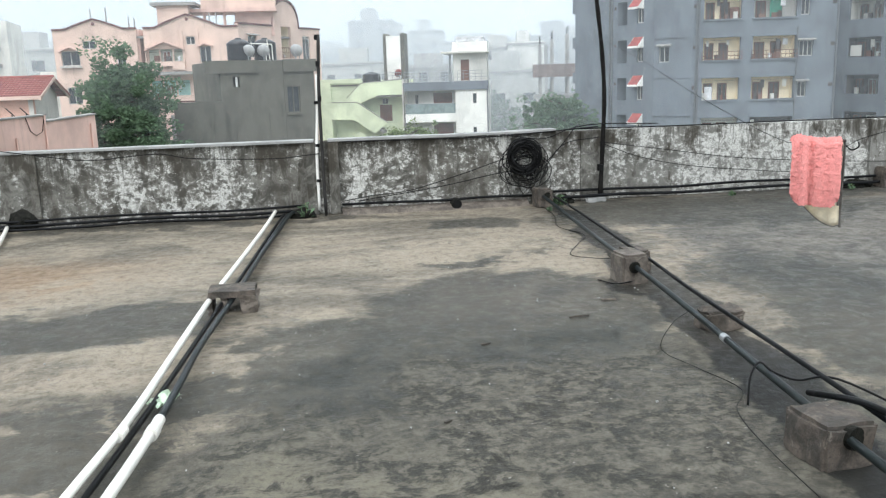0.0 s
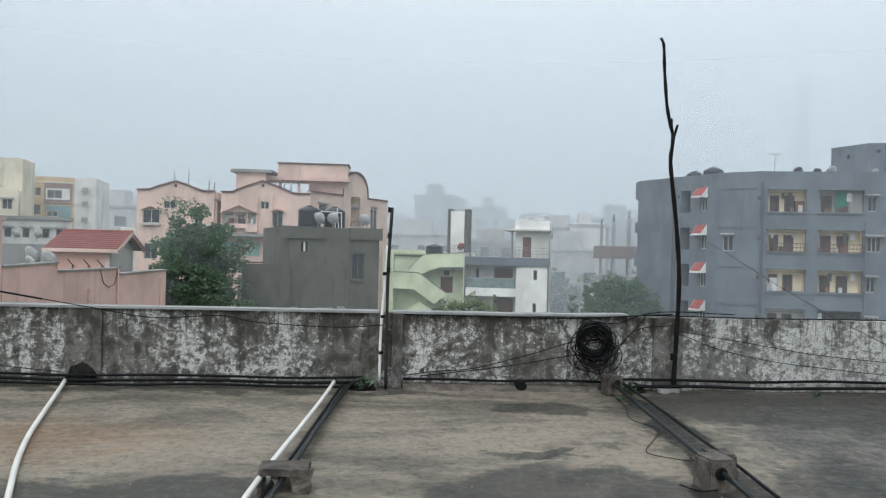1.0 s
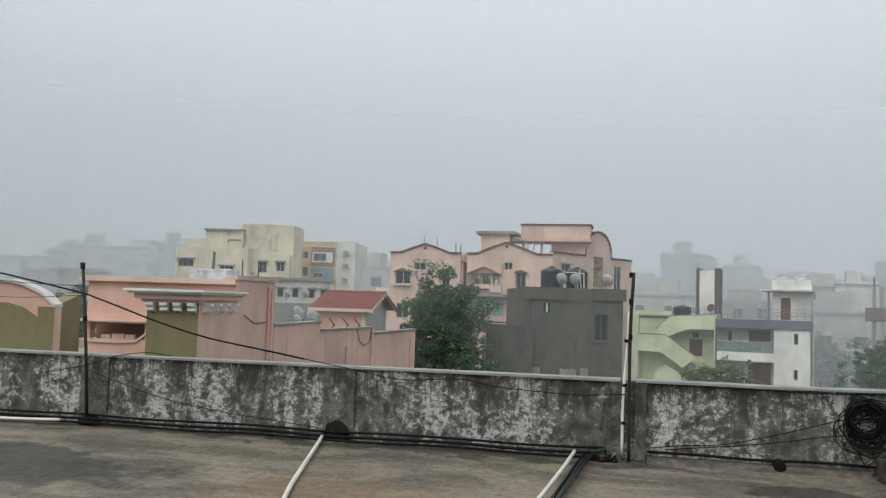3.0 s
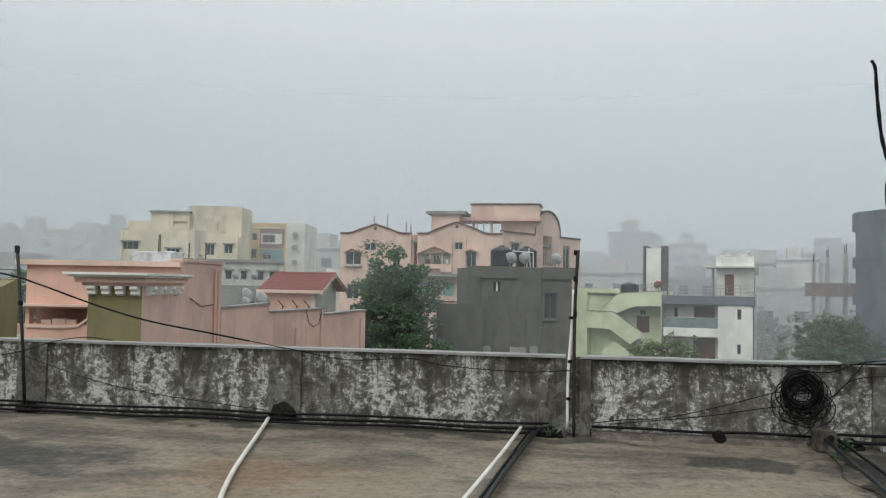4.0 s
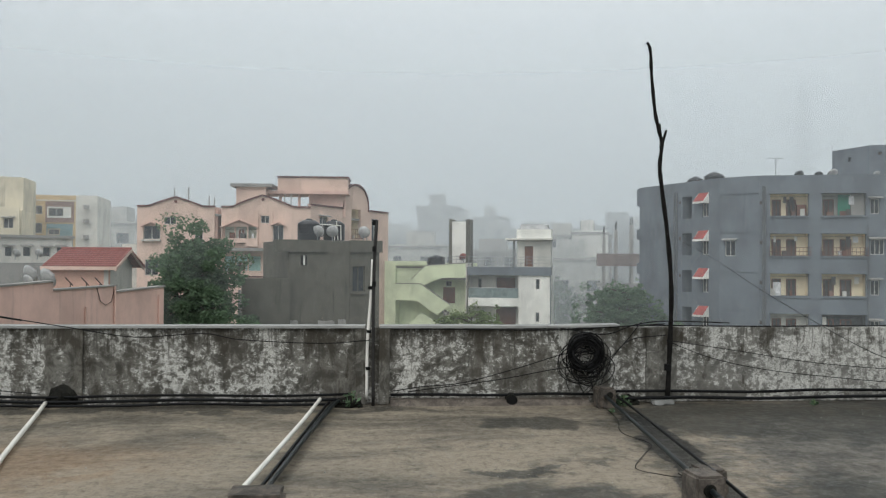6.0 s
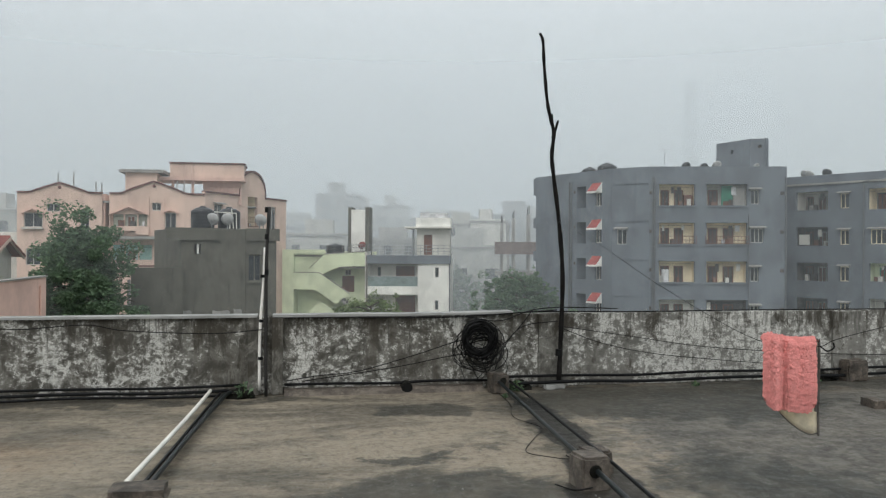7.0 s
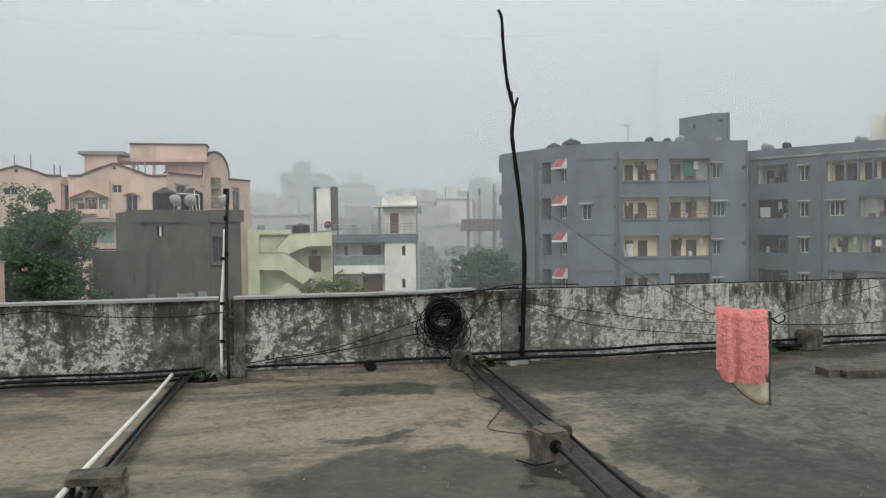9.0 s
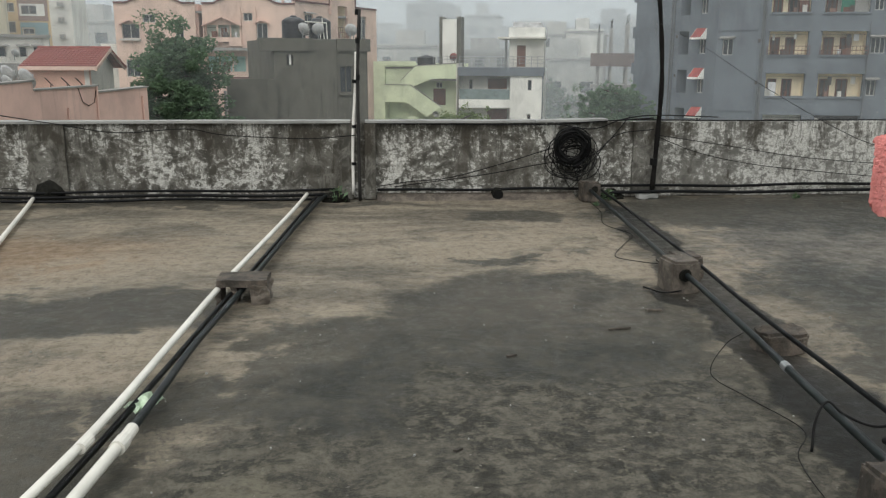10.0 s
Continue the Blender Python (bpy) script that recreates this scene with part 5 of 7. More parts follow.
balcony(flats, F, 6.52, 8.86, -0.58, 0.74, M_GREEN, [(6.9, 7.6, 1.0, M_GREENCLOTH)], 0.9)
balcony(flats, F, 8.95, 10.95, -0.58, 0.74, M_CLOTH, [(9.3, 9.9, 1.1, M_DARKROOM), (10.3, 10.9, 1.1, M_DARKROOM)], 1.0)
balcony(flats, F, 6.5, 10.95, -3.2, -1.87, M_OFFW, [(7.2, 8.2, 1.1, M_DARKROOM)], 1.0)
part("laundry", one_box(9.9, 10.3, 0.2, 0.24, -0.1, 0.35), M_WHITEW, flats, "white laundry", m=F)
part("laundry", one_box(0.95, 1.8, 0.2, 0.26, 2.1, 2.9), M_OFFW, flats, "pale box on the balcony", m=F)
for u, zt in ((6.16, 6.7), (11.14, 6.7)):
    part("drain_pipe", tube([at_of(F, u, -0.09, GROUND), at_of(F, u, -0.09, zt)], 0.06, 6), M_PIPEWALL, flats, m=Matrix())
part("drain_pipe", tube([at_of(F, 6.16, -0.09, 6.7), at_of(F, 6.6, -0.09, 6.78)], 0.05, 6), M_PIPEWALL, flats, m=Matrix())
back = [(58, 54), (52, 78), (26, 84)]
wall_run(flats, W1, back[0], TOP - 0.15, [], M_GREY)
wall_run(flats, back[0], back[1], TOP - 0.15, [], M_GREY)
wall_run(flats, back[1], back[2], TOP - 0.15, [], M_GREY)
wall_run(flats, back[2], P0, TOP, [], M_GREY)
flat_roof(flats, [P0, P1, P2, P3, W0, W1, *back], 6.85, M_CONC)
# Head room and roof clutter.
HC, HB = at_of(FM, 8.02, 3.0, 0), at_of(FM, 9.28, 2.75, 0)
HS = Vector((-0.9, 3.3, 0))
FH, LH = facing(HC.xy, HB.xy)
hr = part("head_room", holed_wall(0, LH, 6.85, 9.95, [(0.55, 0.80, 9.25, 9.5)], 0, 0.2), M_GREY, flats, m=FH)
FL, LL = facing((HC + HS).xy, HC.xy)
part("side_wall", holed_wall(0, LL - 0.02, 6.85, 9.95, [(1.5, 1.8, 9.0, 9.3)], 0, 0.2), M_GREY, hr, m=FL)
FB, LB = facing(HB.xy, (HB + HS).xy)
part("side_wall", holed_wall(0.02, LB, 6.85, 9.95, [], 0, 0.2), M_GREY, hr, m=FB)
part("vent_back", one_box(0.4, 1.0, 0.22, 0.26, 9.1, 9.6), M_DARKROOM, hr, m=FH)
flat_roof(hr, [HC.xy, HB.xy, (HB + HS).xy, (HC + HS).xy], 9.93, M_GREY)
for u, y, s, lab in ((2.75, 1.0, 0.32, "dark grey satellite dish on the flat roof"), (4.0, 1.2, 0.28, "dark grey satellite dish on the flat roof"), (4.95, 1.4, 0.36, "pale satellite dish by the head room"), (7.75, 1.2, 0.28, "pale satellite dish on the flat roof")):
    dish(at_of(FM, u, 0.5, 7.18), s, 160 + 20 * (u % 2), 35, lab, M_DARKDISH if "dark" in lab else None)
antenna(at_of(FM, 1.4, 1.5, 6.85), 2.1, "thin television antenna on the flat roof")
Fs, _ = facing(P0, P1)
water_tank(at_of(Fs, 5.6, 0.9, 6.85), 0.6, 1.18, "black plastic water tank behind the roof edge")
water_tank(at_of(Fs, 7.6, 0.9, 6.85), 0.72, 1.32, "black plastic water tank behind the roof edge")
for u, s, paint in ((1.25, 0.38, None), (1.6, 0.33, None), (3.0, 0.36, M_DARKDISH), (8.6, 0.34, None), (8.95, 0.30, None)):
    dish(at_of(F, u, 0.5, 7.08), s, 130, 35, "dark grey satellite dish on the flat roof" if paint else "pale grey satellite dish on a rooftop", paint)

# Yellow house behind the wing.
t = thing("yellow_house", (55, 70, GROUND), "yellow and white house behind the grey flats", "house")
wall_run(t, (54.0, 68.6), (60, 64), 11.2, [], M_OFFW)
wall_run(t, (60, 64), (66, 71), 11.2, [], M_OFFW)
wall_run(t, (66, 71), (59.8, 75.2), 11.2, [], M_OFFW)
wall_run(t, (59.8, 75.2), (54.0, 68.6), 11.2, [], M_OFFW)
flat_roof(t, [(54.0, 68.6), (60, 64), (66, 71), (59.8, 75.2)], 11.1, M_CONC)
F, L = facing((54.0, 68.6), (60, 64))
part("canopy", one_box(1.3, L + 0.5, -1.4, 0.3, 10.5, 11.0), M_YELLOW, t, "yellow roof canopy", m=F)
part("upper_room", one_box(2.6, L, 0.2, 4.0, 11.2, 12.6), M_YELLOW, t, m=F)

# Pink house with gables and a round arch.
Q0, Q1, Q2 = (-19.53, 68.21), (-6.51, 67.97), (-0.55, 78.56)
pink = thing("pink_house", (-10, 74, GROUND), "pale salmon pink three-storey house with maroon-edged gables", "house")
F, L = facing(Q0, Q1)
top = 5.6
lh = [(0.46, 1.72, 3.12, 4.16), (2.0, 2.9, 4.27, 4.84), (4.3, 4.9, 2.72, 4.2), (0.6, 1.6, 0.4, 1.6), (4.0, 4.9, 0.4, 1.6)]
part("wall", holed_wall(0, 5.78, GROUND, top, lh, 0, 0.25), M_PINK2, pink, m=F)
rh = [(6.36, 9.02, 3.25, 4.12), (9.25, 9.90, 4.40, 4.98), (10.18, 10.97, 3.08, 4.26), (6.42, 9.27, 0.78, 1.88), (10.03, 11.01, 0.60, 1.62)]
part("wall", holed_wall(6.28, L, GROUND, top, rh, 0, 0.25), M_PINK2, pink, m=F)
part("wall", one_box(5.78, 6.28, 1.6, 1.8, GROUND, top), M_MAUVE, pink, m=F)
part("wall", one_box(5.70, 5.95, 0.25, 1.8, GROUND, top), M_MAUVE, pink, m=F)
part("wall", one_box(6.28, 6.5, 0.25, 1.8, GROUND, top), M_PINK2, pink, m=F)


def gable(x0, x1, xp, zb, zp):
    out = []
    for i in range(25):
        x = x0 + (x1 - x0) * i / 24
        d = (x - xp) / (x1 - x0)
        out.append((x, zb + (zp - zb) * max(0.0, 1 - abs(d) / 0.34) ** 0.85))
    return out


for x0, x1, xp, zp in ((0.0, 5.78, 2.87, 6.36), (6.28, L, 9.41, 6.56)):
    pts = gable(x0, x1, xp, 5.66, zp)
    part("gable", prism(pts + [(x1, top), (x0, top)], 0, 0.25), M_PINK2, pink, m=F)
    part("gable_trim", strip([(x, z + 0.06) for x, z in pts], -0.10, 0.30, 0.13), M_MAROON, pink, "maroon edge moulding", m=F)
    bm = lathe([(0.12, 0), (0.12, 0.06), (0.05, 0.07)], 12)
    bm.transform(Matrix.Translation((xp, 0.0, zp - 0.35)) @ Matrix.Rotation(radians(90), 4, "X"))
    part("roundel", bm, M_MAROON, pink, "dark round ornament", m=F)
for u0, u1, z0, z1 in lh:
    window(pink, F, u0, u1, z0, z1, 2, shade=0.0)
for u0, u1, z0, z1 in (rh[1], rh[2], rh[4]):
    window(pink, F, u0, u1, z0, z1, 2, shade=0.3 if z0 < 1 else 0.0)
for (u0, u1, z0, z1), g in ((rh[0], M_PALEGREEN), (rh[3], M_MINT)):
    balcony(pink, F, u0, u1, z0, z1, g, [(u0 + 1.1, u0 + 1.7, 0.75, M_FRAME)], 0.35)
    for u in (u0 + 0.9, u0 + 1.85):
        part("post", one_box(u, u + 0.10, 0.02, 0.15, z0, z1), M_PINK2, pink, m=F)
# Pediment hoods and stepped balcony front.
for xc, zb, w, h in ((1.09, 4.16, 0.75, 0.34), (7.69, 4.12, 1.42, 0.60), (10.57, 4.30, 0.55, 0.22)):
    part("pediment", strip([(xc - w, zb), (xc, zb + h), (xc + w, zb)], -0.35, 0.02, 0.10), M_MAUVE, pink, "brown pediment hood", m=F)
part("balcony_front", prism([(6.30, 3.24), (9.08, 3.24), (9.08, 2.62), (8.2, 2.62), (8.2, 2.9), (7.3, 2.9), (7.3, 2.62), (6.30, 2.62)], -0.35, 0.0), M_PINK2, pink, m=F)
part("bay_sill", one_box(0.38, 1.8, -0.3, 0.0, 2.98, 3.10), M_FRAME, pink, m=F)
part("canopy", one_box(6.0, 11.45, -1.0, 0.0, 2.28, 2.50), M_CONC, pink, "mouldy concrete canopy", m=F)
for u in (8.95, 10.05):
    part("rib", one_box(u, u + 0.12, -0.12, 0.0, 3.0, 5.4), M_PINK2, pink, m=F)
part("plinth_band", one_box(6.3, L, -0.06, 0.0, 0.28, 0.38), M_MAROON, pink, m=F)
# Side with the arch.
FS, LS = wall_run(pink, Q1, Q2, 5.86, [(1.2, 2.3, 3.4, 5.0), (5.9, 7.4, 3.4, 5.95), (9.2, 10.4, 3.0, 5.2), (5.9, 7.4, 0.2, 2.2)], M_PINK2)
arc = [(4.55 + 4.05 * (1 - math.cos(math.pi * i / 20)) / 2, 5.86 + 2.05 * math.sin(math.pi * i / 20) ** 0.8) for i in range(21)]
part("arch_gable", prism(arc, 0, 0.25), M_PINK2, pink, m=FS)
part("arch_trim", strip([(x, z + 0.08) for x, z in arc], -0.12, 0.3, 0.16), M_MAROON, pink, "maroon edge moulding", m=FS)
for a, b in ((0.0, 4.5), (8.6, LS)):
    part("side_trim", one_box(a, b, -0.10, 0.3, 5.80, 5.93), M_MAROON, pink, "maroon edge moulding", m=FS)
window(pink, FS, 1.2, 2.3, 3.4, 5.0, 2, shade=0.3)
balcony(pink, FS, 5.9, 7.4, 3.4, 5.95, M_CREAM, [(6.2, 7.0, 1.6, M_DOOR)], 1.0, 0.8)
window(pink, FS, 9.2, 10.4, 3.0, 5.2, 2)
balcony(pink, FS, 5.9, 7.4, 0.2, 2.2, M_DARKROOM, [], 1.0)
B1, B2 = (-4, 84), (-19, 82)
wall_run(pink, Q2, B1, 5.8, [], M_PINK2)
wall_run(pink, B1, B2, 5.8, [], M_PINK2)
wall_run(pink, B2, Q0, 5.5, [], M_PINK2)
flat_roof(pink, [Q0, Q1, Q2, B1, B2], 5.1, M_CONC)
# Rooms and beams on the roof.
part("stair_room", one_box(6.9, 9.2, 2.5, 5.0, 5.1, 7.38), M_PINK2, pink, m=F)
part("stair_slab", one_box(6.5, 9.75, 2.2, 5.4, 7.38, 7.62), M_CONC, pink, "mould-stained roof slab", m=F)
part("tank_room", one_box(10.0, 15.6, 3.5, 6.5, 7.2, 8.25), M_PINK2, pink, m=F)
part("tank_trim", one_box(9.95, 15.7, 3.4, 6.6, 8.25, 8.36), M_MAROON, pink, m=F)
part("roof_beam", one_box(8.95, 15.7, 3.2, 6.8, 6.92, 7.18), M_MAUVE, pink, m=F)
part("rear_room", one_box(12.45, 15.4, 4.0, 7.5, 5.1, 6.92), M_MAUVE, pink, m=F)
for u in (10.1, 11.6):
    part("roof_post", one_box(u, u + 0.2, 3.6, 3.8, 5.1, 6.92), M_MAUVE, pink, m=F)
for u, y, h in ((2.6, 0.6, 1.6), (3.6, 0.9, 1.7), (5.2, 0.7, 1.0), (5.6, 0.7, 0.9), (10.9, 1.0, 1.2), (11.4, 1.0, 1.2)):
    part("bare_post", tube([at_of(F, u, y, 5.1), at_of(F, u, y, 5.5 + h)], 0.05, 6), M_CONC, pink, m=Matrix())

# Dark unpainted house with the water tanks.
D0, D1 = (-5.89, 47.95), (-1.16, 49.495)
dk = thing("cement_house", (-3, 51, GROUND), "dark bare-cement house with black tanks on its roof", "house")
F, L = wall_run(dk, D0, D1, 2.66, [(0.64, 0.99, 1.35, 1.87), (3.45, 4.15, -0.08, 1.32)], M_DKGREY)
part("roof_band", one_box(-0.73, 2.0, -0.12, 0.0, 2.06, 2.70), M_DKGREY, dk, m=F)
part("roof_band", one_box(3.3, L + 0.15, -0.12, 0.0, 2.06, 2.70), M_DKGREY, dk, m=F)
part("side_slab", one_box(-0.73, 0.0, 0.0, 0.5, 2.06, 2.70), M_DKGREY, dk, m=F)
part("curtain", one_box(0.80, 0.90, 0.10, 0.14, 1.37, 1.87), M_WHITEW, dk, "white curtain", m=F)
window(dk, F, 3.45, 4.15, -0.08, 1.32, 2, frame_mat=M_DKGREY)
part("room_back", one_box(0.5, 1.1, 0.6, 0.7, 1.2, 2.0), M_DARKROOM, dk, m=F)
part("yard_wall", one_box(-2.45, 0.02, -0.4, -0.2, GROUND, 0.68), M_DKGREY, dk, m=F)
for a, b, z in ((0.06, 0.52, -1.50), (1.58, 2.48, -1.56), (2.68, 3.12, -1.50)):
    part("white_patch", prism([(a, -2.6), (a, z), (a + 0.3 * (b - a), z - 0.06), (b - 0.1, z - 0.02), (b, z - 0.1), (b - 0.03, -2.6)], -0.015, 0.0), M_CONC, dk, "patch of old pale paint", m=F)
part("recess_edge", one_box(3.30, 3.34, -0.03, 0.0, -2.6, 2.05), M_DKGREY, dk, m=F)
part("sill", one_box(3.38, 4.22, -0.10, 0.0, -0.20, -0.10), M_DKGREY, dk, "rough cement window sill", m=F)
F2, _ = wall_run(dk, D1, (-3.2, 55.0), 2.66, [], M_DKGREY)
wall_run(dk, (-3.2, 55.0), (-8.0, 53.5), 2.66, [], M_DKGREY)
wall_run(dk, (-8.0, 53.5), D0, 2.66, [], M_DKGREY)
flat_roof(dk, [D0, D1, (-3.2, 55.0), (-8.0, 53.5)], 2.68, M_CONC)
water_tank(at_of(F, 1.27, 0.9, 2.68), 0.60, 1.15, "black plastic water tank on the cement roof")
water_tank(at_of(F, 2.72, 1.1, 2.68), 0.58, 1.15, "black plastic water tank on the cement roof")
dish(at_of(F, 1.58, 0.15, 2.68), 0.32, 175, 20)
dish(at_of(F, 2.38, 0.15, 2.68), 0.32, 185, 20)
dish(at_of(F, 4.25, 0.6, 2.68), 0.33, 165, 20)
dish(at_of(F, 4.7, 1.6, 2.68), 0.33, 230, 20, "weathered satellite dish seen from the side")
t = thing("tank_piping", at_of(F, 2.3, 0.4, 2.68), "white plastic pipes joining the water tanks", "pipe")
for pts in ([(1.75, 0.35, 3.55), (2.9, 0.35, 3.50)], [(2.55, 0.35, 2.7), (2.60, 0.35, 3.52)], [(2.75, 0.35, 2.7), (2.65, 0.35, 3.75)], [(2.9, 0.3, 2.7), (2.88, 0.3, 3.52)]):
    part("pipe", tube([at_of(F, *p) for p in pts], 0.03, 6), M_WHITE_PIPE, t, m=Matrix())
post = thing("street_post", at_of(F, -2.6, -0.6, GROUND), "grey concrete street post", "post")
part("shaft", tube([(0, 0, 0), (0, 0, 9.6)], [0.12, 0.08], 8), M_CONC, post)

# Mint green house with an outside stair.
G0, G1 = (-1.78, 78.24), (6.3, 76.28)
gh = thing("green_house", (2, 82, GROUND), "pale mint green house with a zigzag outside stair", "house")
F, L = facing(G0, G1)
part("wall", holed_wall(0, 1.95, GROUND, 1.57, [], 0, 0.25), M_GREEN, gh, m=F)
part("wall", holed_wall(1.95, L, GROUND, 1.2, [(5.95, 7.05, -2.19, -0.75), (6.2, 6.74, -0.70, -0.21)], 1.6, 1.85), M_GREEN, gh, m=F)
part("yard_wall", one_box(-0.86, 0.35, -3.65, -3.40, GROUND, 1.55), M_GREEN, gh, m=F)
part("side_wall", one_box(1.70, 1.95, 0.25, 1.85, GROUND, 1.5), M_GREEN, gh, m=F)
part("end_wall", one_box(L - 0.1, L + 0.15, 0.0, 1.85, GROUND, 1.42), M_OFFW, gh, m=F)
part("stair_parapet", prism([(3.33, -0.06), (4.62, 1.20), (8.25, 1.44), (8.25, 0.14), (6.13, 0.11), (5.4, -0.15), (4.36, -0.62), (3.33, -0.62)], 0.0, 0.15), M_GREEN, gh, "mint green stair parapet", m=F)
part("stair_parapet", prism([(1.95, -0.40), (4.23, -0.42), (6.85, -2.22), (5.68, -3.16), (3.85, -1.91), (1.95, -1.89)], -0.02, 0.13), M_GREEN, gh, "mint green stair parapet", m=F)
part("stair_parapet", prism([(3.30, -3.80), (4.33, -3.00), (5.6, -3.80), (5.6, -4.8), (3.3, -4.8)], -0.02, 0.13), M_GREEN, gh, "mint green stair parapet", m=F)
part("wall", prism([(1.95, -0.42), (3.33, -0.42), (3.33, -0.06), (4.62, 1.20), (1.95, 1.20)], 0.35, 0.50), M_GREEN, gh, m=F)
part("stair_coping", strip([(3.33, -0.03), (4.62, 1.23), (8.25, 1.47)], -0.03, 0.18, 0.07), M_CONC, gh, "grey cement coping", m=F)
part("stair_coping", strip([(1.95, -0.37), (4.23, -0.39), (6.85, -2.19)], -0.05, 0.16, 0.07), M_CONC, gh, "grey cement coping", m=F)
part("stair_shade", one_box(4.36, 8.2, 0.15, 1.6, -0.05, 0.08), M_CONC, gh, m=F)
for k in range(12):
    part("step", one_box(4.1 + 0.2 * k, 4.32 + 0.2 * k, 0.15, 1.55, -1.3 - 0.17 * k, -1.05 - 0.17 * k), M_CONC, gh, m=F)
part("door", holed_wall(5.95, 7.05, -2.19, -0.75, [(6.05, 6.95, -2.1, -0.85)], 1.65, 1.72), M_DOOR, gh, m=F)
part("door_leaf", one_box(6.05, 6.95, 1.70, 1.76, -2.19, -0.85), M_DOOR, gh, m=F)
window(gh, F, 6.2, 6.74, -0.70, -0.21, 2, 1.74)
part("recess_window", one_box(2.6, 3.3, 1.55, 1.59, -1.55, -1.35), M_DARKROOM, gh, m=F)
part("roof_wall", one_box(1.95, 4.7, 0.0, 0.2, 1.2, 1.57), M_GREEN, gh, m=F)
part("roof_wall", one_box(0.0, 0.2, 0.26, 7.0, GROUND, 1.57), M_GREEN, gh, m=F)
part("roof", one_box(0.2, L, 0.3, 7.0, 0.95, 1.1), M_CONC, gh, m=F)
part("rear_wall", one_box(0.0, L, 7.0, 7.2, GROUND, 1.4), M_GREEN, gh, m=F)
part("stair_tower", one_box(6.86, 8.08, 0.9, 3.0, 1.1, 5.10), M_WHITEW, gh, "off-white slab tower", m=F)
for a, b in ((6.57, 6.86), (8.08, 8.44)):
    part("tower_pier", one_box(a, b, 1.0, 3.1, 1.1, 5.32), M_DKGREY, gh, "dark grey pier", m=F)
water_tank(at_of(F, 5.45, 0.9, 1.1), 0.78, 1.0, "squat black plastic water tank on the green house")
dish(at_of(F, 7.95, 0.4, 1.44), 0.34, 200, 20, "rust-brown satellite dish on the stair parapet", M_REDTILE)
bm = bmesh.new()
for z in (1.75, 2.0):
    box(bm, 6.2, 8.2, 0.03, 0.07, z - 0.02, z + 0.02)
for i in range(6):
    box(bm, 6.2 + 0.4 * i, 6.23 + 0.4 * i, 0.03, 0.07, 1.4, 2.0)
part("roof_rail", bm, M_STEEL, gh, m=F)

# White house with glass balconies.
V0, V1 = (6.42, 76.25), (13.33, 74.57)
wh = thing("white_house", (10, 80, GROUND), "white modern house with glass-fronted balconies and roof room", "house")
F, L = facing(V0, V1)
part("wall", holed_wall(4.39, L, GROUND, 0.40, [(5.86, 6.22, -0.81, 0.08), (5.86, 6.19, -3.62, -2.78)], 0.0, 0.25), M_WHITEW, wh, m=F)
part("wall", holed_wall(0.0, 4.39, GROUND, 0.40, [(0.70, 1.05, -0.79, 0.08), (2.35, 4.02, -1.60, 0.16), (2.32, 4.08, -4.3, -2.45)], 1.2, 1.45), M_OFFW, wh, m=F)
part("roof_band", one_box(-0.05, L + 0.08, -0.15, 1.6, 0.38, 1.10), M_GREY, wh, "grey roof band", m=F)
part("balcony_slab", one_box(0.0, 4.39, -0.1, 1.2, -2.30, -1.58), M_WHITEW, wh, m=F)
for u0, u1, z0, z1, b in ((5.86, 6.22, -0.81, 0.08, 1), (5.86, 6.19, -3.62, -2.78, 1)):
    window(wh, F, u0, u1, z0, z1, b)
window(wh, F, 0.70, 1.05, -0.79, 0.08, 1, 1.34)
for u0, u1, z0, z1 in ((2.35, 4.02, -1.60, 0.16), (2.32, 4.08, -4.3, -2.45)):
    window(wh, F, u0, u1, z0, z1, 4, 1.34, glass=M_DOOR, frame_mat=M_DOOR)
part("glass_balustrade", one_box(0.05, 4.37, -0.06, -0.04, -1.58, -0.75), M_TEALGLASS, wh, "grey-green glass balustrade", m=F)
part("balustrade_rail", tube([at_of(F, 0.05, -0.05, -0.73), at_of(F, 4.37, -0.05, -0.73)], 0.025, 6), M_STEEL, wh, m=Matrix())
part("divider", one_box(-0.12, 0.02, -0.1, 1.3, GROUND, 1.1), M_DKGREY, wh, m=F)
for x in (L - 0.25,):
    part("side_wall", one_box(x, L, 0.25, 8.0, GROUND, 1.05), M_WHITEW, wh, m=F)
part("corner_pipe", tube([at_of(F, L + 0.03, -0.05, GROUND), at_of(F, L + 0.03, -0.05, 1.0)], 0.05, 6), M_PIPEWALL, wh, m=Matrix())
part("rear_wall", one_box(0.0, L, 8.0, 8.2, GROUND, 1.05), M_WHITEW, wh, m=F)
part("roof", one_box(0.0, L - 0.25, 1.6, 8.0, 0.90, 1.05), M_CONC, wh, m=F)
part("roof_room", holed_wall(4.22, 7.12, 1.05, 3.45, [(4.86, 5.60, 1.15, 2.91)], 0.6, 0.8), M_OFFW, wh, m=F)
bm = bmesh.new()
box(bm, 4.22, 4.42, 0.8, 4.0, 1.05, 3.45)
box(bm, 6.92, 7.12, 0.8, 4.0, 1.05, 3.45)
box(bm, 4.22, 7.12, 4.0, 4.2, 1.05, 3.45)
part("room_shell", bm, M_OFFW, wh, m=F)
part("room_door", one_box(4.86, 5.60, 0.66, 0.72, 1.1, 2.91), M_DOOR, wh, "brown door", m=F)
part("room_roof", one_box(3.24, 7.25, -0.1, 4.2, 3.45, 3.60), M_OFFW, wh, m=F)
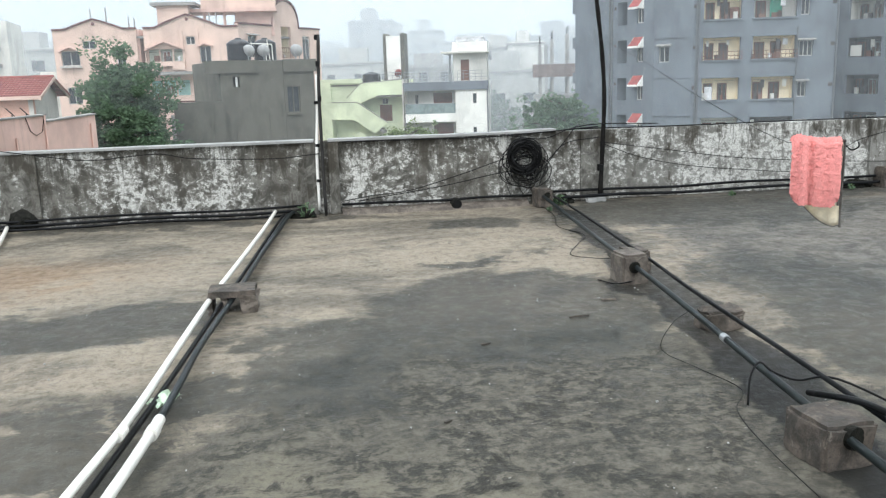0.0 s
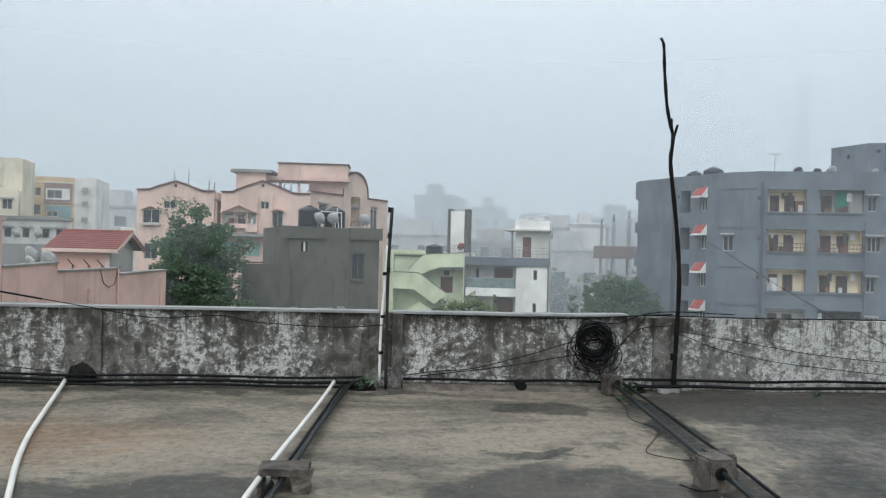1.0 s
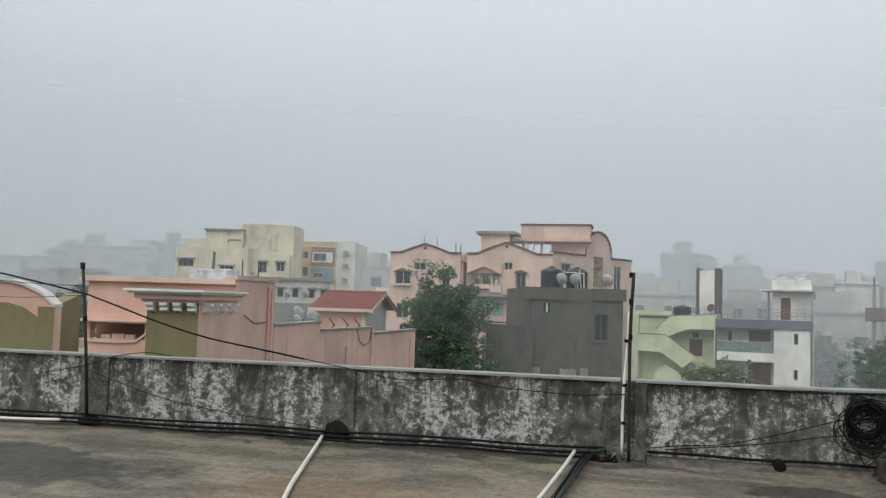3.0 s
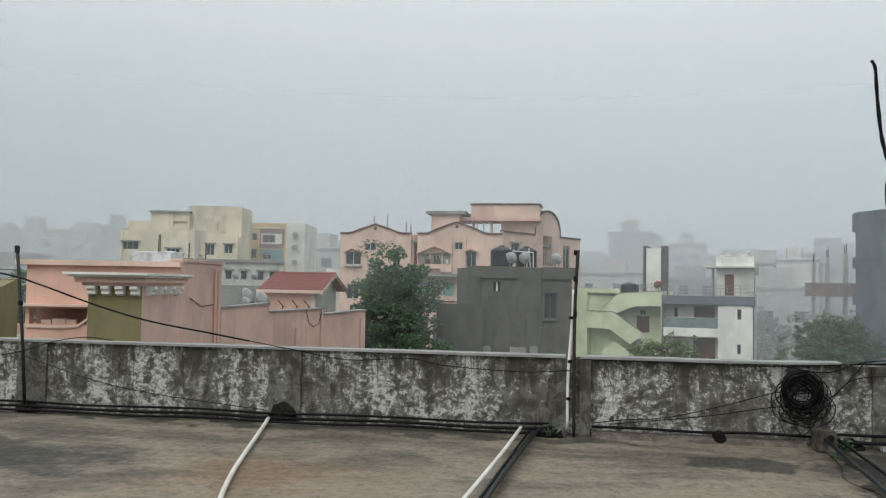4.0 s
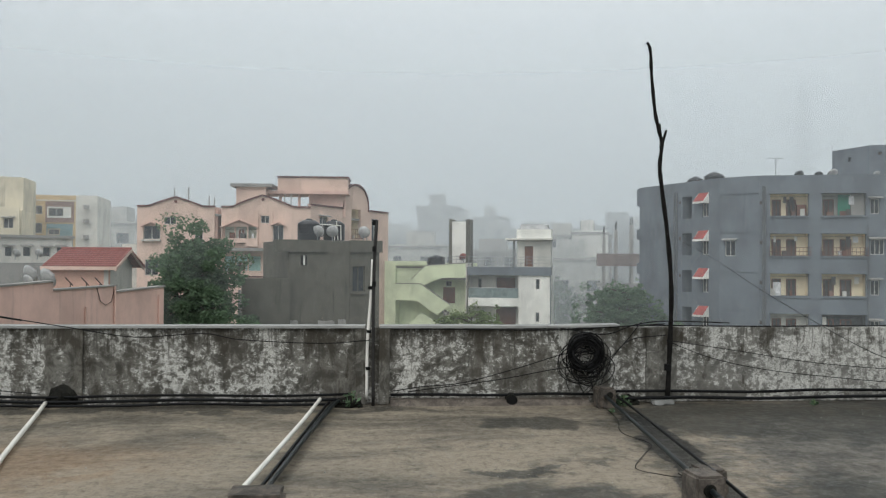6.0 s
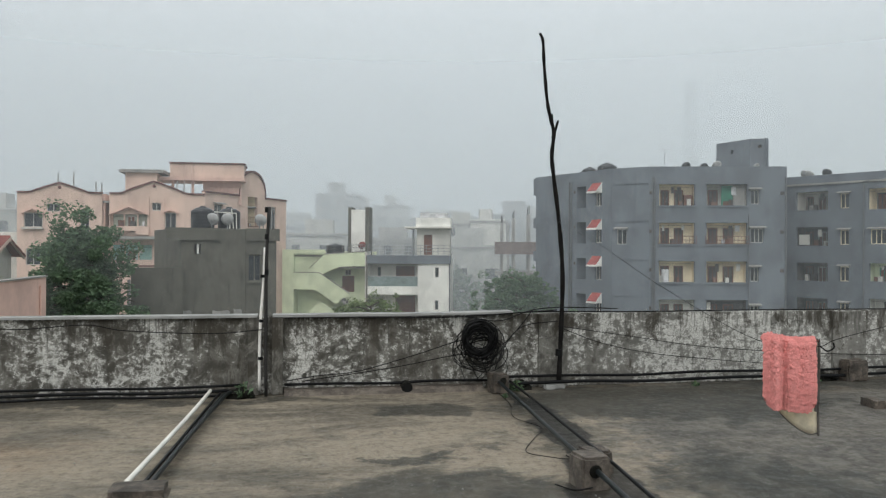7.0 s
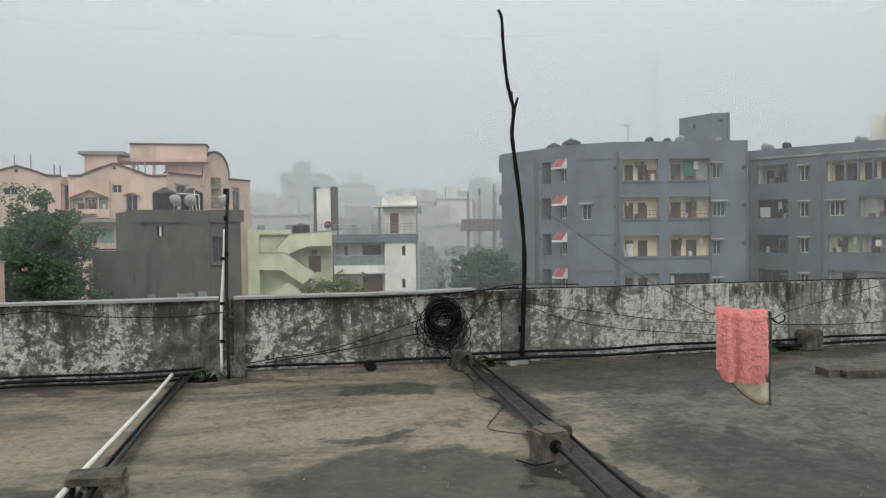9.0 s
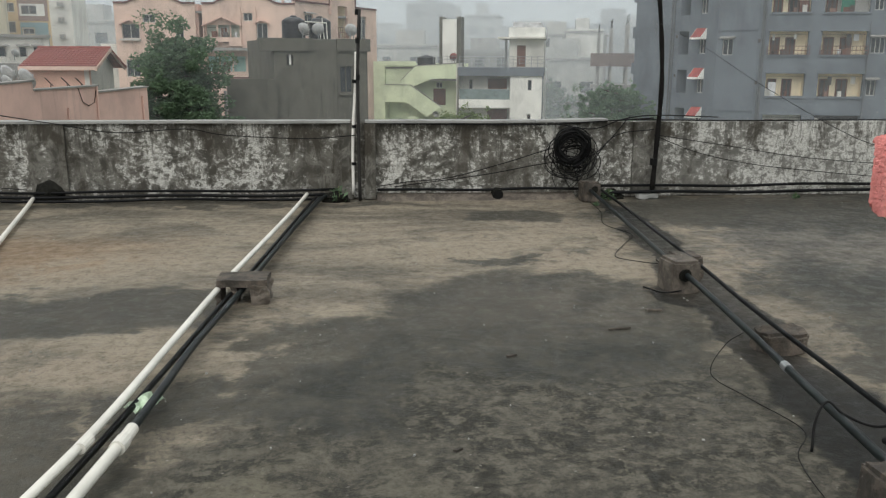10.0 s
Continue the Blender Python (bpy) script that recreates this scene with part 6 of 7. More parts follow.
part("tank_parapet", one_box(4.18, 7.18, 0.3, 3.6, 3.60, 4.38), M_WHITEW, wh, m=F)
bm = one_box(4.48, 6.86, 0.5, 3.2, 4.38, 4.80)
roughen(bm, 0.10, 4, 2.2, 4)
part("tank_cover", bm, M_CLOTH, wh, "bulging white sheet over the roof tank", m=F)
bm = bmesh.new()
for z in (1.45, 1.72, 1.98):
    box(bm, 0.0, 7.15, -0.06, -0.02, z - 0.02, z + 0.02)
for i in range(15):
    box(bm, 0.51 * i, 0.51 * i + 0.04, -0.06, -0.02, 1.1, 1.98)
part("roof_rail", bm, M_STEEL, wh, m=F)
part("ladder", one_box(3.85, 4.05, 0.5, 0.55, 1.1, 3.4), M_STEEL, wh, m=F)

# Unfinished concrete frame.
S0, S1 = (22.73, 95.96), (27.78, 94.73)
sk = thing("concrete_frame", (25, 97, GROUND), "unfinished concrete frame of bare columns and a beam", "building")
F, L = facing(S0, S1)
for k, u in enumerate((0.97, 2.31, 4.03)):
    for y in (0.0, 3.5):
        part("column", one_box(u - 0.14, u + 0.14, y, y + 0.28, GROUND, 5.3 + 0.5 * k - 0.6), M_CONC, sk, m=F)
        part("rebar", one_box(u - 0.05, u + 0.05, y + 0.08, y + 0.18, 4.7 + 0.5 * k, 5.6 + 0.5 * k), M_POLE, sk, "rusty starter bars", m=F)
part("beam", one_box(0.17, 4.86, -0.3, 4.2, 1.10, 2.50), M_DECK, sk, "brown concrete deck", m=F)
part("slab", one_box(0.2, 5.5, -0.3, 4.2, -1.27, -0.85), M_CONC, sk, m=F)

# Cream house with the ochre stair block.
Y0, Y1, Y2 = (-43.97, 77.64), (-37.0, 78.84), (-36.1, 87.2)
yh = thing("yellow_house", (-40, 84, GROUND), "weathered pale yellow house with stepped roof rooms", "house")
F, L = wall_run(yh, Y0, Y1, 6.40, [(0.11, 1.74, 4.5, 5.26), (4.39, 5.67, 3.95, 4.67), (0.3, 1.6, 1.6, 2.7)], M_YELLOW)
for u0, u1, z0, z1 in ((0.11, 1.74, 4.5, 5.26), (4.39, 5.67, 3.95, 4.67), (0.3, 1.6, 1.6, 2.7)):
    window(yh, F, u0, u1, z0, z1, 3, shade=0.35)
F2, L2 = wall_run(yh, Y1, Y2, 6.45, [(2.26, 4.11, 3.9, 5.29), (5.2, 6.0, 5.05, 6.0), (6.6, 7.4, 3.9, 4.9), (0.8, 1.6, 2.9, 4.0)], M_OFFW)
for u0, u1, z0, z1 in ((2.26, 4.11, 3.9, 5.29), (5.2, 6.0, 5.05, 6.0), (6.6, 7.4, 3.9, 4.9), (0.8, 1.6, 2.9, 4.0)):
    window(yh, F2, u0, u1, z0, z1, 2, shade=0.3)
wall_run(yh, Y2, (-43, 88), 6.4, [], M_YELLOW)
wall_run(yh, (-43, 88), Y0, 6.4, [], M_YELLOW)
flat_roof(yh, [Y0, Y1, Y2, (-43, 88)], 6.0, M_CONC)
part("roof_room", one_box(0.05, 6.0, 2.0, 7.0, 6.0, 7.40), M_YELLOW, yh, m=F)
part("roof_room", holed_wall(2.25, 6.0, 6.0, 8.3, [(4.4, 5.8, 6.9, 7.4)], 1.8, 2.0), M_YELLOW, yh, m=F)
part("roof_slab", one_box(2.1, 6.1, 1.5, 7.0, 8.25, 8.42), M_CONC, yh, m=F)
part("upper_block", one_box(5.8, 9.5, 2.2, 7.0, 6.0, 9.0), M_MOULDY, yh, "mould-blackened parapet block", m=F)
part("upper_block", one_box(9.5, 11.0, 2.2, 7.0, 6.0, 8.96), M_YELLOW, yh, m=F)
rw = [(7.95, 8.75, 4.1, 5.2), (9.7, 10.5, 4.3, 5.2), (8.0, 8.8, 1.9, 2.9)]
part("rear_wing", holed_wall(7.15, 11.0, GROUND, 6.2, rw, 0.9, 1.15), M_YELLOW, yh, m=F)
for u0, u1, z0, z1 in rw:
    window(yh, F @ Matrix.Translation((0, 0.9, 0)), u0, u1, z0, z1, 2, shade=0.3)
part("rear_body", one_box(7.15, 11.0, 1.6, 7.0, GROUND, 5.98), M_YELLOW, yh, m=F)
for u in (3.6, 3.75):
    part("stain_pipe", tube([at_of(F, u, -0.05, 3.0), at_of(F, u + 0.1, -0.05, 6.0)], 0.05, 5), M_DKGREY, yh, m=Matrix())
T0, T1, T2 = (-38.06, 88.79), (-31.81, 89.85), (-29.9, 90.4)
th = thing("ochre_house", (-34, 92, GROUND), "ochre house with brown and teal panels", "house")
F, L = wall_run(th, T0, T1, 7.95, [(2.21, 3.24, 6.03, 6.89), (3.80, 5.19, 5.83, 6.68), (3.81, 4.83, 4.0, 4.56), (1.4, 3.24, 4.12, 5.16)], M_TAN)
for u0, u1, z0, z1 in ((2.21, 3.24, 6.03, 6.89), (3.80, 5.19, 5.83, 6.68), (3.81, 4.83, 4.0, 4.56), (1.4, 3.24, 4.12, 5.16)):
    window(th, F, u0, u1, z0, z1, 2)
part("brown_panel", holed_wall(3.53, 6.17, 5.24, 7.33, [(3.75, 5.24, 5.78, 6.73)], -0.05, 0.0), M_BROWN, th, "brown wall panel", m=F)
part("teal_panel", holed_wall(3.64, 6.08, 2.4, 5.09, [(3.76, 4.88, 3.95, 4.61)], -0.05, 0.0), M_TEAL, th, "teal wall panel", m=F)
part("window_surround", holed_wall(3.70, 5.9, 5.70, 6.80, [(3.80, 5.19, 5.83, 6.68)], -0.10, -0.05), M_WHITEW, th, m=F)
part("band", one_box(0.0, 6.4, -0.08, 0.0, 7.36, 7.5), M_YELLOW, th, m=F)
F2, L2 = wall_run(th, T1, T2, 8.0, [], M_OFFW)
for z in (6.6, 5.2, 3.6):
    part("ledge_unit", one_box(0.7, 1.25, -0.35, 0.0, z, z + 0.4), M_CONC, th, "air-conditioner on its ledge", m=F2)
wall_run(th, T2, (-31, 98), 8.0, [], M_OFFW)
wall_run(th, (-31, 98), (-39, 97), 8.0, [], M_OFFW)
wall_run(th, (-39, 97), T0, 8.0, [], M_TAN)
flat_roof(th, [T0, T1, T2, (-31, 98), (-39, 97)], 7.8, M_CONC)
# Long low house in front of them.
L0, L1 = (-31.05, 59.55), (-23.1, 65.0)
lo = thing("low_house", (-28, 65, GROUND), "long off-white house with dark windows and dishes", "house")
lw = [(u, u + 0.5, 1.75, 2.45) for u in (3.6, 5.28, 6.42, 7.7, 8.6)]
F, L = wall_run(lo, L0, L1, 3.2, lw, M_OFFW)
for w in lw:
    window(lo, F, *w, 1, shade=0.2)
part("roof_edge", one_box(-0.1, L + 0.1, -0.2, 0.3, 3.05, 3.25), M_CONC, lo, m=F)
part("yard_wall", one_box(3.4, 9.0, -3.0, -2.8, GROUND, 1.35), M_CONC, lo, m=F)
wall_run(lo, L1, (-27, 71), 3.2, [], M_OFFW)
wall_run(lo, (-27, 71), (-35, 66), 3.2, [], M_OFFW)
wall_run(lo, (-35, 66), L0, 3.2, [], M_OFFW)
flat_roof(lo, [L0, L1, (-27, 71), (-35, 66)], 3.1, M_CONC)
for u in (0.9, 1.3):
    part("vent_pipe", tube([at_of(F, u * 3, 0.5, 3.1), at_of(F, u * 3, 0.5, 4.4)], 0.05, 6), M_POLE, lo, m=Matrix())
for u in (4.4, 5.9, 7.3):
    dish(at_of(F, u, -0.35, 1.55), 0.28, 170, 25)
sm = thing("white_outbuilding", (-20, 76, GROUND), "small off-white house between the larger ones", "house")
wall_run(sm, (-23.2, 76.6), (-20.0, 76.4), 2.9, [(1.9, 2.7, 1.0, 1.9)], M_OFFW)
part("body", one_box(-23.2, -20.0, 76.9, 82, GROUND, 2.88), M_OFFW, sm, m=Matrix())
part("drain_pipe", tube([(-21.4, 76.3, 0.5), (-21.2, 76.3, 2.2), (-20.6, 76.3, 3.3)], 0.06, 6), M_CONC, sm, m=Matrix())
part("roof_box", one_box(-20.7, -20.1, 76.6, 77.2, 2.9, 3.3), M_DKGREY, sm, m=Matrix())

# Neighbour's pink house next door.
nb = thing("pink_terrace_house", (-12, 28, GROUND), "faded salmon pink house with stepped terrace walls", "house")
K0, K1, K2, K3 = (-15.32, 23.74), (-11.31, 24.39), (-11.49, 27.4), (-9.21, 36.01)
F, L = wall_run(nb, K0, K1, 2.05, [(0.10, 1.62, 0.46, 0.88)], M_PINK)
part("coping", one_box(-0.25, L + 0.02, -0.15, 0.3, 2.02, 2.16), M_PINK2, nb, m=F)
part("ledge", one_box(-0.3, 2.4, -0.22, 0.0, 0.93, 0.99), M_PINK2, nb, m=F)
part("opening_back", one_box(0.0, 1.8, 0.6, 0.7, 0.3, 1.0), M_BROWN, nb, "red-brown panel behind the opening", m=F)
part("opening_curve", strip([(0.05, 0.44), (0.9, 0.42), (1.4, 0.46), (1.62, 0.62), (1.72, 0.72)], -0.05, 0.05, 0.07), M_PINK2, nb, m=F)
for a, b, h in ((0.38, 0.62, 0.57), (0.66, 1.0, 0.60), (1.05, 1.3, 0.58)):
    part("scroll", roughen(one_box(a, b, 0.10, 0.2, 0.46, h), 0.03, 3, 7.0, a), M_PINK2, nb, m=F)
FS, LS = wall_run(nb, K1, K2, 2.20, [], M_MAUVE)
part("coping", one_box(0.0, LS + 0.15, -0.04, 0.3, 2.16, 2.24), M_MAUVE, nb, m=FS)
part("drain_pipe", tube([at_of(FS, 2.4, -0.06, GROUND), at_of(FS, 2.4, -0.06, 2.0)], 0.04, 6), M_PINK, nb, m=Matrix())
part("drain_pipe", tube([at_of(FS, 2.62, -0.06, GROUND), at_of(FS, 2.62, -0.06, 2.0)], 0.03, 6), M_MAUVE, nb, m=Matrix())
FW, LW = facing(K2, K3)
for a, b, za, zb in ((0.03, 2.43, 0.90, 0.99), (2.43, 5.72, 0.72, 0.76), (5.74, 8.92, 0.55, 0.64)):
    part("terrace_wall", prism([(a, GROUND), (b, GROUND), (b, zb - 0.05), (a, za - 0.05)], 0, 0.25), M_MAUVE, nb, m=FW)
    part("wall_coping", prism([(a, za - 0.05), (b + 0.03, zb - 0.05), (b + 0.03, zb), (a, za)], -0.05, 0.30), M_CONC, nb, m=FW)
for u, z in ((5.62, 0.72), (4.0, 0.1), (8.5, 0.3)):
    part("drain_pipe", tube([at_of(FW, u, -0.05, GROUND), at_of(FW, u, -0.05, z)], 0.035, 6), M_MAUVE, nb, m=Matrix())
part("hanging_wire", tube([at_of(FW, *p) for p in ((4.6, -0.03, 0.7), (4.8, -0.03, 0.25), (5.1, -0.03, 0.1), (5.45, -0.03, 0.2), (5.6, -0.03, 0.6))], 0.012, 5), M_CABLE, nb, m=Matrix())
part("hanging_wire", tube([at_of(FS, *p) for p in ((0.6, -0.03, 1.2), (1.4, -0.03, 0.95), (2.3, -0.03, 0.98))], 0.012, 5), M_CABLE, nb, m=Matrix())
wall_run(nb, K3, (-16, 38), 0.2, [], M_MAUVE)
wall_run(nb, (-16, 38), (-19, 26), 0.2, [], M_MAUVE)
flat_roof(nb, [K1, K2, K3, (-16, 38), (-19, 26), K0], -0.1, M_CONC)
flat_roof(nb, [K0, K1, K2, (-15.7, 27.4)], 2.0, M_CONC)
tnk = thing("covered_tank", (-12.9, 26.2, 2.0), "low rooftop tank under a wrinkled white sheet", "tank")
bm = one_box(-0.62, 0.62, -0.4, 0.4, 0.0, 0.48)
part("sheet", roughen(bm, 0.07, 4, 3.0, 2), M_CLOTH, tnk)
# Roof room with a red tiled roof.
R0, R1 = (-15.75, 42.1), (-13.21, 42.09)
rr = thing("red_roof_house", (-14, 44, GROUND), "small pink house with a red tiled gable roof", "house")
F, L = wall_run(rr, R0, R1, 1.32, [], M_PINK)
FS, LS = facing(R1, (-13.27, 46.09))
part("gable_wall", prism([(0.0, GROUND), (3.7, GROUND), (3.7, 1.30), (2.0, 2.02), (0.0, 1.30)], 0, 0.2), M_OFFW, rr, "pale plastered gable wall", m=FS)
part("body", one_box(0.1, L - 0.2, 0.25, 3.6, GROUND, 1.25), M_PINK, rr, m=F)
roof = part("roof", prism_y([(-0.32, 1.30), (1.95, 2.10), (1.95, 1.98), (-0.32, 1.20)], -0.25, L + 0.42), M_REDTILE, rr, "red tiled roof", m=F)
part("roof_back", prism_y([(1.95, 2.10), (4.2, 1.30), (4.2, 1.20), (1.95, 1.98)], -0.25, L + 0.42), M_REDTILE, rr, "red tiled roof", m=F)
n_rows, n_cols = 9, 20
tile_w = (L + 0.67) / n_cols
tile = mesh_of(prism_y([(0.0, 0.0), (0.30, 0.106), (0.30, 0.125), (0.0, 0.045)], 0.01, tile_w - 0.01), "tile", M_REDTILE)
base = rr.matrix_basis.inverted() @ F
for r in range(n_rows):
    for c in range(n_cols):
        y = -0.34 + 0.253 * r
        o = new("tile", tile)
        o.parent = roof
        o.matrix_basis = base @ Matrix.Translation((-0.25 + tile_w * c, y, 1.30 + (y + 0.32) * 0.352))
part("eave_board", one_box(-0.28, L + 0.45, -0.40, -0.34, 1.14, 1.30), M_PINK2, rr, m=F)
part("ridge", tube([at_of(F, -0.25, 1.95, 2.12), at_of(F, L + 0.42, 1.95, 2.12)], 0.07, 8), M_REDTILE, rr, m=Matrix())
part("barge_board", strip([(-0.4, 1.26), (1.98, 2.12), (4.2, 1.26)], -0.46, -0.38, 0.16), M_PINK2, rr, m=FS)
for p, s in (((-16.4, 41.3, 0.35), 0.42), ((-15.55, 41.0, 0.15), 0.45), ((-16.0, 40.2, 0.2), 0.3)):
    st = thing("dish_stand", (p[0], p[1], -0.1), "iron stand of a satellite dish on the pink terrace", "stand")
    part("post", tube([(0, 0, 0), (0, 0, p[2] + 0.15)], 0.03, 6), M_STEEL, st)
    dish(p, s, 150, 25, "large weathered satellite dish on the pink terrace")
for x, y in ((-13.6, 38.5), (-13.0, 38.6), (-12.5, 38.7)):
    t = thing("tilted_bracket", (x, y, -0.1), "rusty tilted antenna arm on the pink terrace", "bracket")
    part("arm", tube([(0, 0, 0), (0.05, 0, 0.72)], 0.022, 6), M_POLE, t)
    part("dish_arm", tube([(-0.16, 0, 0.98), (0.14, 0, 0.66)], 0.022, 6), M_POLE, t)

# Cornice pavilion of the pink house.
C0, C1, C2 = (-11.39, 20.29), (-10.25, 20.49), (-10.62, 23.2)
cp = thing("cornice_tower", (-10.8, 22, GROUND), "olive and mauve plaster tower with a white corbelled cornice", "tower")
F, L = wall_run(cp, C0, C1, 1.56, [], M_OLIVE)
FS, LS = wall_run(cp, C1, C2, 1.56, [], M_MAUVE)
wall_run(cp, C2, (-11.9, 23.0), 1.56, [], M_MAUVE)
wall_run(cp, (-11.9, 23.0), C0, 1.56, [], M_OLIVE)
for k, (o, z0, z1, mt) in enumerate(((0.10, 1.53, 1.60, M_MAUVE), (0.22, 1.60, 1.72, M_MAUVE), (0.33, 1.72, 1.77, M_OFFW), (0.40, 1.77, 1.82, M_WHITEW))):
    bm = one_box(-o, L + o * 0.6, -o, LS + o, z0, z1)
    part("cornice_tier", bm, mt, cp, "white cornice moulding" if k > 1 else "", m=F)
cb = prism_y([(0.0, 1.53), (-0.20, 1.53), (-0.20, 1.47), (-0.13, 1.42), (-0.14, 1.36), (-0.04, 1.32), (0.0, 1.32)], 0, 0.17)
cb.transform(F)
corb = mesh_of(cb, "corbel", M_WHITEW)
inv = cp.matrix_basis.inverted()
for u in (0.03, 0.33, 0.63, 0.95):
    o = new("corbel", corb)
    o.parent = cp
    o.matrix_basis = inv @ F @ Matrix.Translation((u, 0, 0)) @ F.inverted()
for u in (0.2, 0.8, 1.4, 2.0):
    o = new("corbel", corb)
    o.parent = cp
    o.matrix_basis = inv @ FS @ Matrix.Translation((u, 0, 0)) @ F.inverted()

# Arched front beyond it.
A0, A1, A2 = (-13.6, 17.35), (-11.80, 17.76), (-12.77, 19.9)
ar = thing("arched_gateway", (-12.6, 18.6, GROUND), "salmon pink arched wall with an olive recess", "wall")
F, L = facing(A0, A1)
outer = [(L - 1.95 + 0.0, 1.70), (L - 1.25, 1.88), (L - 0.86, 1.86), (L - 0.6, 1.80), (L - 0.25, 1.64), (L, 1.40)]
part("wall", prism([(0, GROUND)] + [(max(0, x), z) for x, z in outer] + [(L, GROUND)], 0, 0.3), M_PINK, ar, m=F)
part("arch_coping", strip([(max(0, x), z + 0.05) for x, z in outer], -0.05, 0.35, 0.06), M_OFFW, ar, "white arch coping", m=F)
part("recess", prism([(0.0, GROUND), (0.0, 1.45), (L - 0.9, 1.46), (L - 0.6, 1.38), (L - 0.35, 1.22), (L - 0.26, 1.10), (L - 0.26, GROUND)], -0.012, 0.0), M_OLIVE, ar, "mossy olive recess", m=F)
FS, LS = facing(A1, A2)
part("side_wall", prism([(0, GROUND), (0, 1.40), (LS, 1.66), (LS, GROUND)], 0, 0.3), M_OLIVE, ar, m=FS)
# ---- trees ----
tree((-9.85, 43.6, GROUND), 13.1, 6.3, 9.6, 3, M_LEAF, "tall ragged neem tree beside the pink terrace", 80000, 0.10, 120, 0.0, True)
tree((4.9, 58.7, GROUND), 8.2, 3.4, 4.6, 4, M_LEAF2, "yellow-green tree in front of the white house", 18000, 0.10, 60)
tree((15.6, 61.4, GROUND), 9.9, 3.9, 6.0, 5, M_LEAF, "rounded green tree before the grey flats", 40000, 0.10, 90)
tree((-30.5, 43.5, GROUND), 11.5, 3.4, 6.0, 6, M_LEAF, "dark green tree behind the pink house", 9000, 0.16, 40)
tree((-35.5, 48.5, GROUND), 11.2, 3.4, 6.0, 12, M_LEAF, "dark green tree behind the pink house", 7000, 0.17, 36)
tree((-17.4, 47.5, GROUND), 10.4, 1.3, 2.4, 8, M_LEAF, "small green tree beside the red-roofed house", 3500, 0.13, 18)
tree((-13.7, 37.0, GROUND), 9.8, 1.5, 1.6, 9, M_LEAF2, "low green shrub top behind the terrace wall", 3000, 0.11, 16)
for k, (x, y, h, r) in enumerate(((21.5, 112, 9.0, 4.0), (25.0, 118, 9.5, 4.5), (31, 128, 10, 5.0), (17.5, 124, 8.0, 4.0), (2.0, 134, 11.5, 4.0), (7.0, 150, 11, 5.0), (-3.0, 140, 12, 4.5), (38, 120, 10, 5))):
    tree((x, y, GROUND), h, r, h * 0.7, 20 + k, M_LEAF, "tree fading into the rain", 3500, 0.32, 30)

# ---- hazy distance ----
def far_house(x, y, w, d, top, deg, material, seed):
    r = random.Random(seed)
    t = thing("distant_house", (x, y, GROUND), "pale apartment house lost in the rain", "house", "distant houses", deg=deg)
    h = top - GROUND
    cols, floors = max(2, int(w / 3.2)), max(2, int(h / 3.1))
    holes = []
    for i in range(cols):
        for j in range(floors):
            a = -w / 2 + w * (i + 0.5) / cols
            ww = r.uniform(0.5, 0.9)
            holes.append((a - ww, a + ww, 3.1 * j + 1.0, 3.1 * j + 2.4))
    part("wall", holed_wall(-w / 2, w / 2, 0, h, holes, 0, 0.3), material, t)
    part("body", one_box(-w / 2, w / 2, 0.9, d, 0, h - 0.3), material, t)
    part("roof_edge", one_box(-w / 2 - 0.2, w / 2 + 0.2, -0.2, d, h - 0.5, h - 0.2), M_CONC, t)
    part("roof_room", one_box(-w * 0.25, w * 0.1, d * 0.3, d * 0.7, h - 0.3, h + r.uniform(1.5, 2.6)), material, t)
    for a, b, c, e in holes:
        if e > h * 0.45:
            part("window", one_box(a, b, 0.28, 0.32, c, e), M_GLASS, t)
    return t


